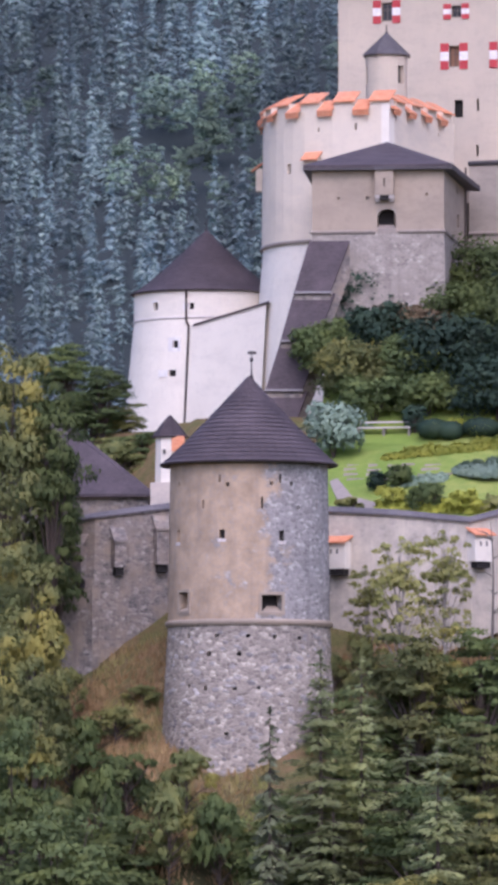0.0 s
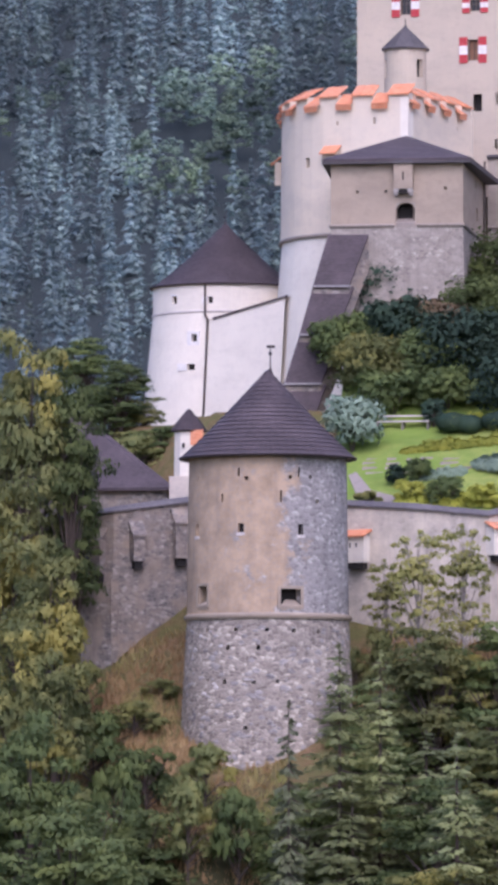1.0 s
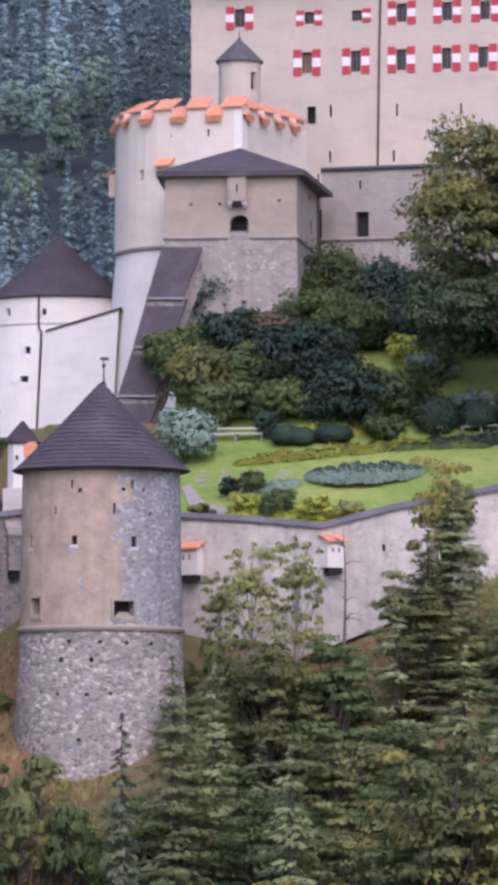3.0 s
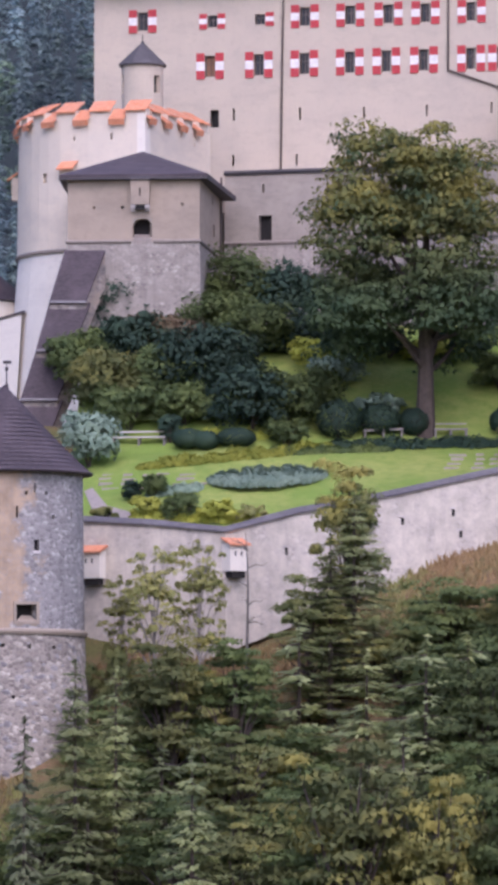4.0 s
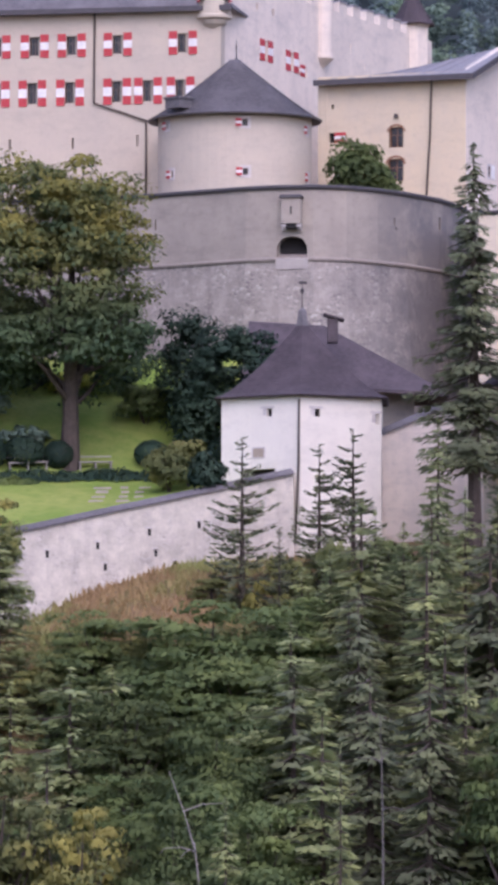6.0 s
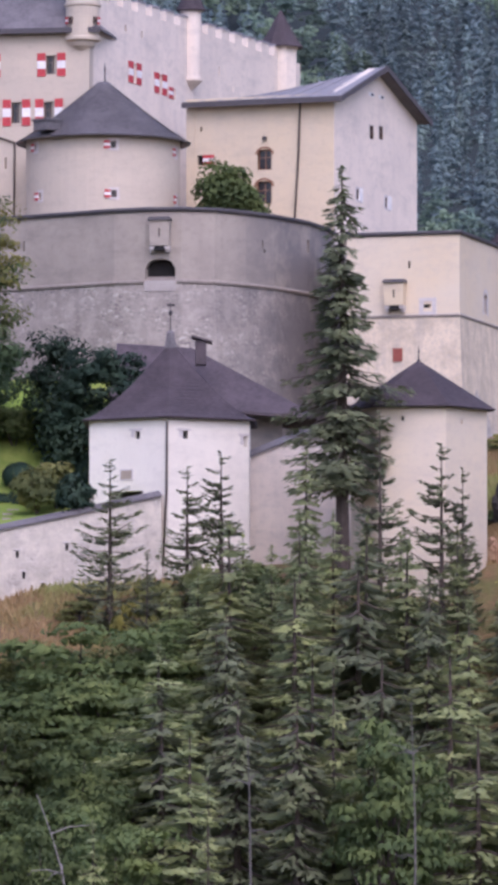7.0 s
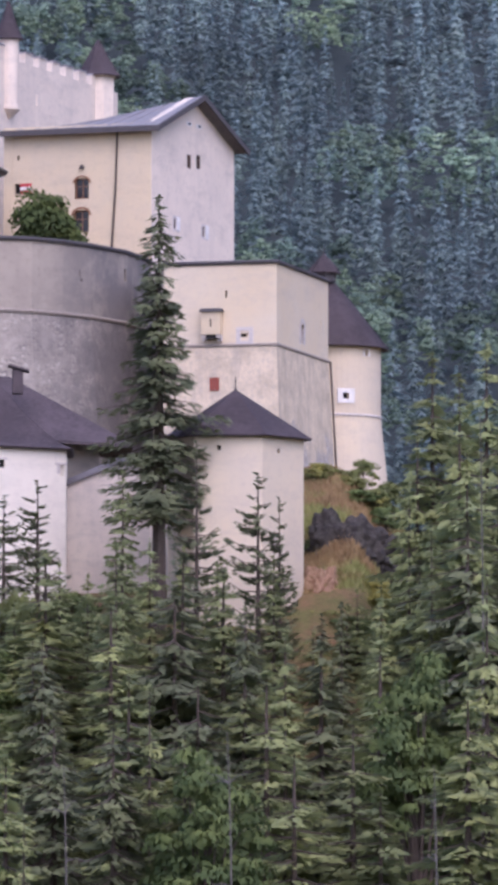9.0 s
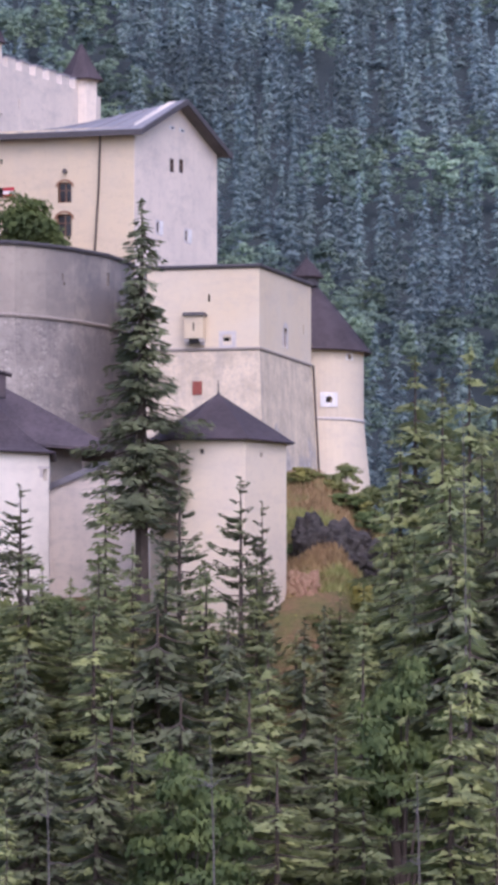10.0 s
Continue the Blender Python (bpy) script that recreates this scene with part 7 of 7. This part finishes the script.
def build_garden():
    X = 563.5
    specs = [
        (82, 492, 610, 120, F_DARK, "dark evergreen bush below the bastion"), (20, 500, 600, 70, F_GREEN, "green bush below the bastion"), (170, 560, 640, 120, F_RUSSET, "russet bush on the bank"), (185, 495, 570, 90, F_GREEN, "green bush below the bastion"),
        (300, 450, 590, 120, F_GREEN, "tall green bush against the rampart"), (375, 470, 600, 100, F_DARK, "dark bush against the rampart"), (240, 580, 705, 170, F_DARK, "large dark evergreen bush on the garden slope"), (330, 540, 640, 130, F_GREEN, "green bush on the bank"), (420, 560, 640, 110, F_DARK, "dark bush on the bank"),
        (60, 625, 735, 120, F_AUTUMN, "olive autumn bush on the garden slope"), (140, 615, 720, 70, F_GREEN, "slender green bush on the garden slope"), (28, 735, 835, 100, F_GREY, "grey-green willow bush on the garden slope"), (315, 655, 770, 140, F_DARK, "dark rounded bush on the garden slope"), (375, 665, 765, 120, F_GREEN, "light green hydrangea bush on the garden slope"),
        (430, 605, 660, 90, F_LIME, "lime green bush on the garden slope"), (470, 635, 690, 90, F_GREY, "grey-green shrub on the garden slope"), (505, 560, 640, 110, F_DARK, "dark bush behind the lawn"), (760, 630, 700, 100, F_GREEN, "leafy green bush on the lawn"), (700, 590, 645, 90, F_DARK, "dark bush behind the lawn"), (560, 600, 640, 90, F_DARK, "dark bush behind the lawn"), (660, 610, 645, 80, F_LIME, "lime green bush behind the tree"), (600, 610, 645, 40, F_LIME, "lime green bush behind the tree"),
        (840, 490, 735, 95, F_DARK, "tall dark columnar evergreen"), (800, 740, 820, 90, F_AUTUMN, "olive bush by the gate"), (835, 725, 810, 80, F_YELLOW, "yellow-green small bush by the gate"), (868, 760, 840, 70, F_DARK, "dark bush by the gate"), (868, 600, 760, 100, F_DARK, "dark ivy mound beside the gate range"),
        (110, 560, 660, 120, F_DARK, "dark evergreen bush on the bank"), (10, 590, 690, 100, F_GREEN, "green bush beside the covered stair"), (100, 690, 770, 120, F_GREEN, "green bush on the garden slope"), (200, 690, 760, 110, F_GREEN, "green bush on the garden slope"), (250, 520, 620, 120, F_GREEN, "green bush below the bastion"), (440, 660, 740, 70, F_GREEN, "light green bush on the garden slope"),
        (545, 705, 745, 90, F_GREY, "grey-green low bush on the garden slope"), (172, 735, 790, 40, F_DARK, "dark clipped bush on the garden slope"), (380, 745, 800, 90, F_GREEN, "light green low bush on the garden slope"), (105, 860, 895, 40, F_DARK, "dark low shrub on the garden slope"), (145, 840, 890, 50, F_GREEN, "low green shrub on the garden slope"),
        (130, 885, 925, 70, F_LIME, "yellow-green shrub above the wall"), (195, 880, 930, 90, F_GREEN, "green shrub above the wall"), (260, 890, 932, 80, F_LIME, "yellow-green shrub above the wall"), (320, 900, 932, 70, F_YELLOW, "pale shrub above the wall"), (55, 905, 930, 60, F_AUTUMN, "low shrub above the wall"), (640, 600, 640, 60, F_LIME, "lime green bush on the garden slope"),
    ]
    for i, (x, y0, y1, w, mat, label) in enumerate(specs):
        bush("garden_bush", label, x + X, y0 - 23, y1 - 23, w * (1.3 if y1 < 780 else 1.0), mat, 100 + i, 0.2 if y1 - y0 > 60 else 0.15)
    for i, (x, y0, y1, w) in enumerate(((472, 714, 782, 84), (543, 724, 775, 76), (605, 730, 778, 56), (770, 730, 778, 62), (905, 720, 780, 80), (205, 765, 800, 60), (290, 765, 798, 70), (235, 770, 802, 50))):
        bush("clipped_bush", "dark green clipped round bush on the lawn", x + X, y0 - 23, y1 - 23, w, F_DARK, 300 + i, 0.12, 2.6, 1.0, "bush", "clipped bushes", True)
    L = lambda x, y: lawn_spot(x + X, y - 23)
    E = lambda x, y: (x + X, y - 23)
    hedge("hedge", "low dark clipped hedge across the lawn", E(450, 800), E(880, 798), 0.85, 0.9, F_DARK, 1, n=6500)
    hedge("hedge", "loose yellow-green hedge along the terrace", E(112, 838), E(470, 802), 0.8, 1.1, F_LIME, 2, n=6000)
    hedge("hedge", "green hedge along the terrace", E(330, 812), E(570, 806), 0.6, 0.9, F_GREEN, 3, n=4200)
    hedge("flower_bed", "strip of yellow flowers on the lawn", E(178, 785), E(345, 783), 0.75, 0.9, F_LIME, 4, n=3000, category="flower bed")
    hedge("planting_bed", "grey-green planting bed on the lawn", E(240, 858), E(450, 848), 0.6, 6.0, F_GREY, 5, 0.2, 8000, category="flower bed")
    hedge("planting_bed", "small grey-green planting bed on the lawn", E(130, 885), E(230, 872), 0.5, 1.6, F_GREY, 6, 0.16, 2400, category="flower bed")
    hedge("wall_shrubs", "straggling shrubs along the garden wall", E(100, 928), E(345, 932), 0.9, 1.2, F_LIME, 7, 0.15, 3800, category="bush")
    # stone terraces and steps
    for name, label, x0, x1, y, rows in (("stone_steps", "pale stone slabs stepping up the lawn", 650, 762, 838, 4), ("rockery", "pale rockery stones beside the bed", 40, 225, 874, 4)):
        rng = random.Random(x0)
        home = thing(name, L(x0, y), label, "garden steps")
        for r in range(rows):
            x = x0 + rng.uniform(0, 20)
            while x < x1 - 10:
                w = rng.uniform(18, 46)
                p = L(x, y - r * 8) + Vector((0, 0, 0.05))
                bm = bmesh.new()
                block(bm, p, Vector((1, rng.uniform(-0.1, 0.1), 0)).normalized(), Vector((0, -1, 0)), (0, w * 0.03), (-0.15, 0.15), (-0.25, rng.uniform(0.03, 0.12)), 0, 0.15)
                part("stone", bm, M_COURSE, home)
                x += w + rng.uniform(3, 16)
    # pale path beside the front tower, and a bench rail
    bm = bmesh.new()
    pts = [L(20, 878), L(34, 872), L(60, 905), L(110, 918), L(112, 928), L(40, 925)]
    slab(bm, [p + Vector((0, 0, 0.06)) for p in pts], 0.3)
    alone("garden_path", bm, M_COURSE, "pale gravel path beside the tower", "path", kind="structure")
    for xa, xb, y, label in ((70, 165, 795, "long pale garden bench"), (515, 585, 782, "grey wooden garden bench"), (640, 700, 782, "grey wooden garden bench")):
        a, b = L(xa, y), L(xb, y)
        home = thing("garden_bench", a, label, "bench", "garden benches")
        ax = (b - a)
        ln = ax.length
        ax.normalize()
        n = Vector((ax.y, -ax.x, 0))
        for zz, yr in ((0.42, (-0.25, 0.25)), (0.8, (-0.3, -0.25))):
            bm = bmesh.new()
            block(bm, a, ax, n, (0, ln), yr, (zz, zz + 0.1))
            part("seat" if zz < 0.5 else "backrest", bm, M_PALEBARK if xa > 100 else M_STONE, home)
        for x in (0.1, ln * 0.5, ln - 0.1):
            bm = bmesh.new()
            block(bm, a, ax, n, (x - 0.05, x + 0.05), (-0.28, 0.2), (-0.3, 0.42))
            part("leg", bm, M_PALEBARK, home)
    # the linden
    foot = lawn_spot(1188, 752)
    k = foot.y / RAD
    h, w = spot(1188, 200, foot.y).z - foot.z, 398 * k
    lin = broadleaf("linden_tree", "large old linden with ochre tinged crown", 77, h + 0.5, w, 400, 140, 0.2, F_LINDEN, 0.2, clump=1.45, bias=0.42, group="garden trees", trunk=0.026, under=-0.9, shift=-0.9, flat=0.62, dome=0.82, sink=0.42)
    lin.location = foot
    # shrub on the rampart walk
    bushes = ((1700, 168, 290, 105, 490.5), (1748, 240, 290, 60, 490.5), (1735, 215, 290, 60, 490.5), (1662, 245, 290, 50, 490.5))
    for i, (u, v0, v1, wd, d) in enumerate(bushes):
        b = bush("rampart_bush", "green bush behind the rampart parapet", u, v0, v1, wd, F_GREEN, 400 + i, 0.22)
        b.location = spot(u, v1, d)
    # ivy over the gate range's end
    rng = np.random.default_rng(9)
    P, N, _, soft, tip = clumped(rng, 110, 70, (3.0, 1.0, 2.6), (0, 0, 2.2), 0.55, 0.4)
    me = quick_mesh("ivy", *leaves(P, N, 0.18, rng, soft=soft, tip=tip))
    me.materials.append(F_DARK)
    iv = tagged(new("ivy", me), "dark ivy mass over the gate range roof", "ivy")
    iv.location = spot(1487, 632, 467.5)


def far_tree(rng, spire):
    """Corners, faces, soft normals and pale tips of a distant tree of unit height."""
    if spire:
        bm, (V, F, N, tip) = whorls(int(rng.integers(1000)), 20, rng.uniform(2.9, 4.3), 13, 0.06, 11, 0.74, rng.uniform(0.4, 0.65), rng.uniform(0.65, 0.9), 0.05, hang=0.6)
        bm.free()
        return V / 20, F, N, tip
    P, N, _, soft, tip = clumped(rng, 32, 18, (0.23, 0.23, 0.38), (0, 0, 0.58), 0.075, 0.6, 0.6)
    V, F, N, tip = leaves(P, N, 0.036, rng, soft=soft, tip=tip)
    return V, F, N, tip


def build_far_woods():
    rng = np.random.default_rng(4)
    kinds = [far_tree(rng, i < 7) for i in range(12)]
    out, tones, tris, nors, tips, count = ([], []), ([], []), ([], []), ([], []), ([], []), [0, 0]
    y = 1850.0
    while y < 2700:
        x = -0.118 * y + rng.uniform(0, 8)
        while x < 0.118 * y:
            px, py = x + rng.uniform(-2.5, 2.5), y + rng.uniform(-10, 10)
            u = px / py * RAD + MID
            if 660 < u < 1500 and rng.uniform() < 0.9:
                x += 9
                continue
            wood = noise.noise(Vector((px * 0.016, py * 0.012, 3)))
            broad = wood > (0.2 if px < 60 else 0.12)
            kd = int(rng.integers(7, 12)) if broad else int(rng.integers(0, 7))
            h = rng.uniform(18, 31) * (0.74 if broad else 1.0)
            a = rng.uniform(0, 6.28)
            R = np.array(((math.cos(a), -math.sin(a), 0), (math.sin(a), math.cos(a), 0), (0, 0, 1)))
            b = 1 if broad else 0
            V, F, Nn, tip = kinds[kd]
            tips[b].append(tip)
            out[b].append(V @ R.T * h + np.array((px, py, ground_z(px, py) - 0.5)))
            nors[b].append(Nn @ R.T)
            stand = 0.95 + 0.5 * noise.noise(Vector((px * 0.02, py * 0.009, 11)))
            tones[b].append(np.full(len(V), stand * rng.uniform(0.6, 1.35)))
            tris[b].append(F + count[b])
            count[b] += len(V)
            x += rng.uniform(4.8, 9.5)
        y += 19.5
    for name, b, mat, label in (("far_spruce_wood", 0, F_FAR, "distant spruce wood on the mountain, coloured bluish for haze"), ("far_broadleaf_wood", 1, F_FARLIGHT, "distant lighter broadleaf trees among the spruces")):
        me = quick_mesh(name, np.concatenate(out[b]), np.concatenate(tris[b]), np.concatenate(nors[b]), np.concatenate(tips[b]))
        me.attributes.new("tone", 'FLOAT', 'POINT').data.foreach_set("value", np.concatenate(tones[b]).astype(np.float32))
        me.materials.append(mat)
        tagged(new(name, me), label, "forest", kind="stuff")


build_far_woods()
build_garden()
build_trees()
build_bank_growth()
build_outcrop()
build_bare_trees()
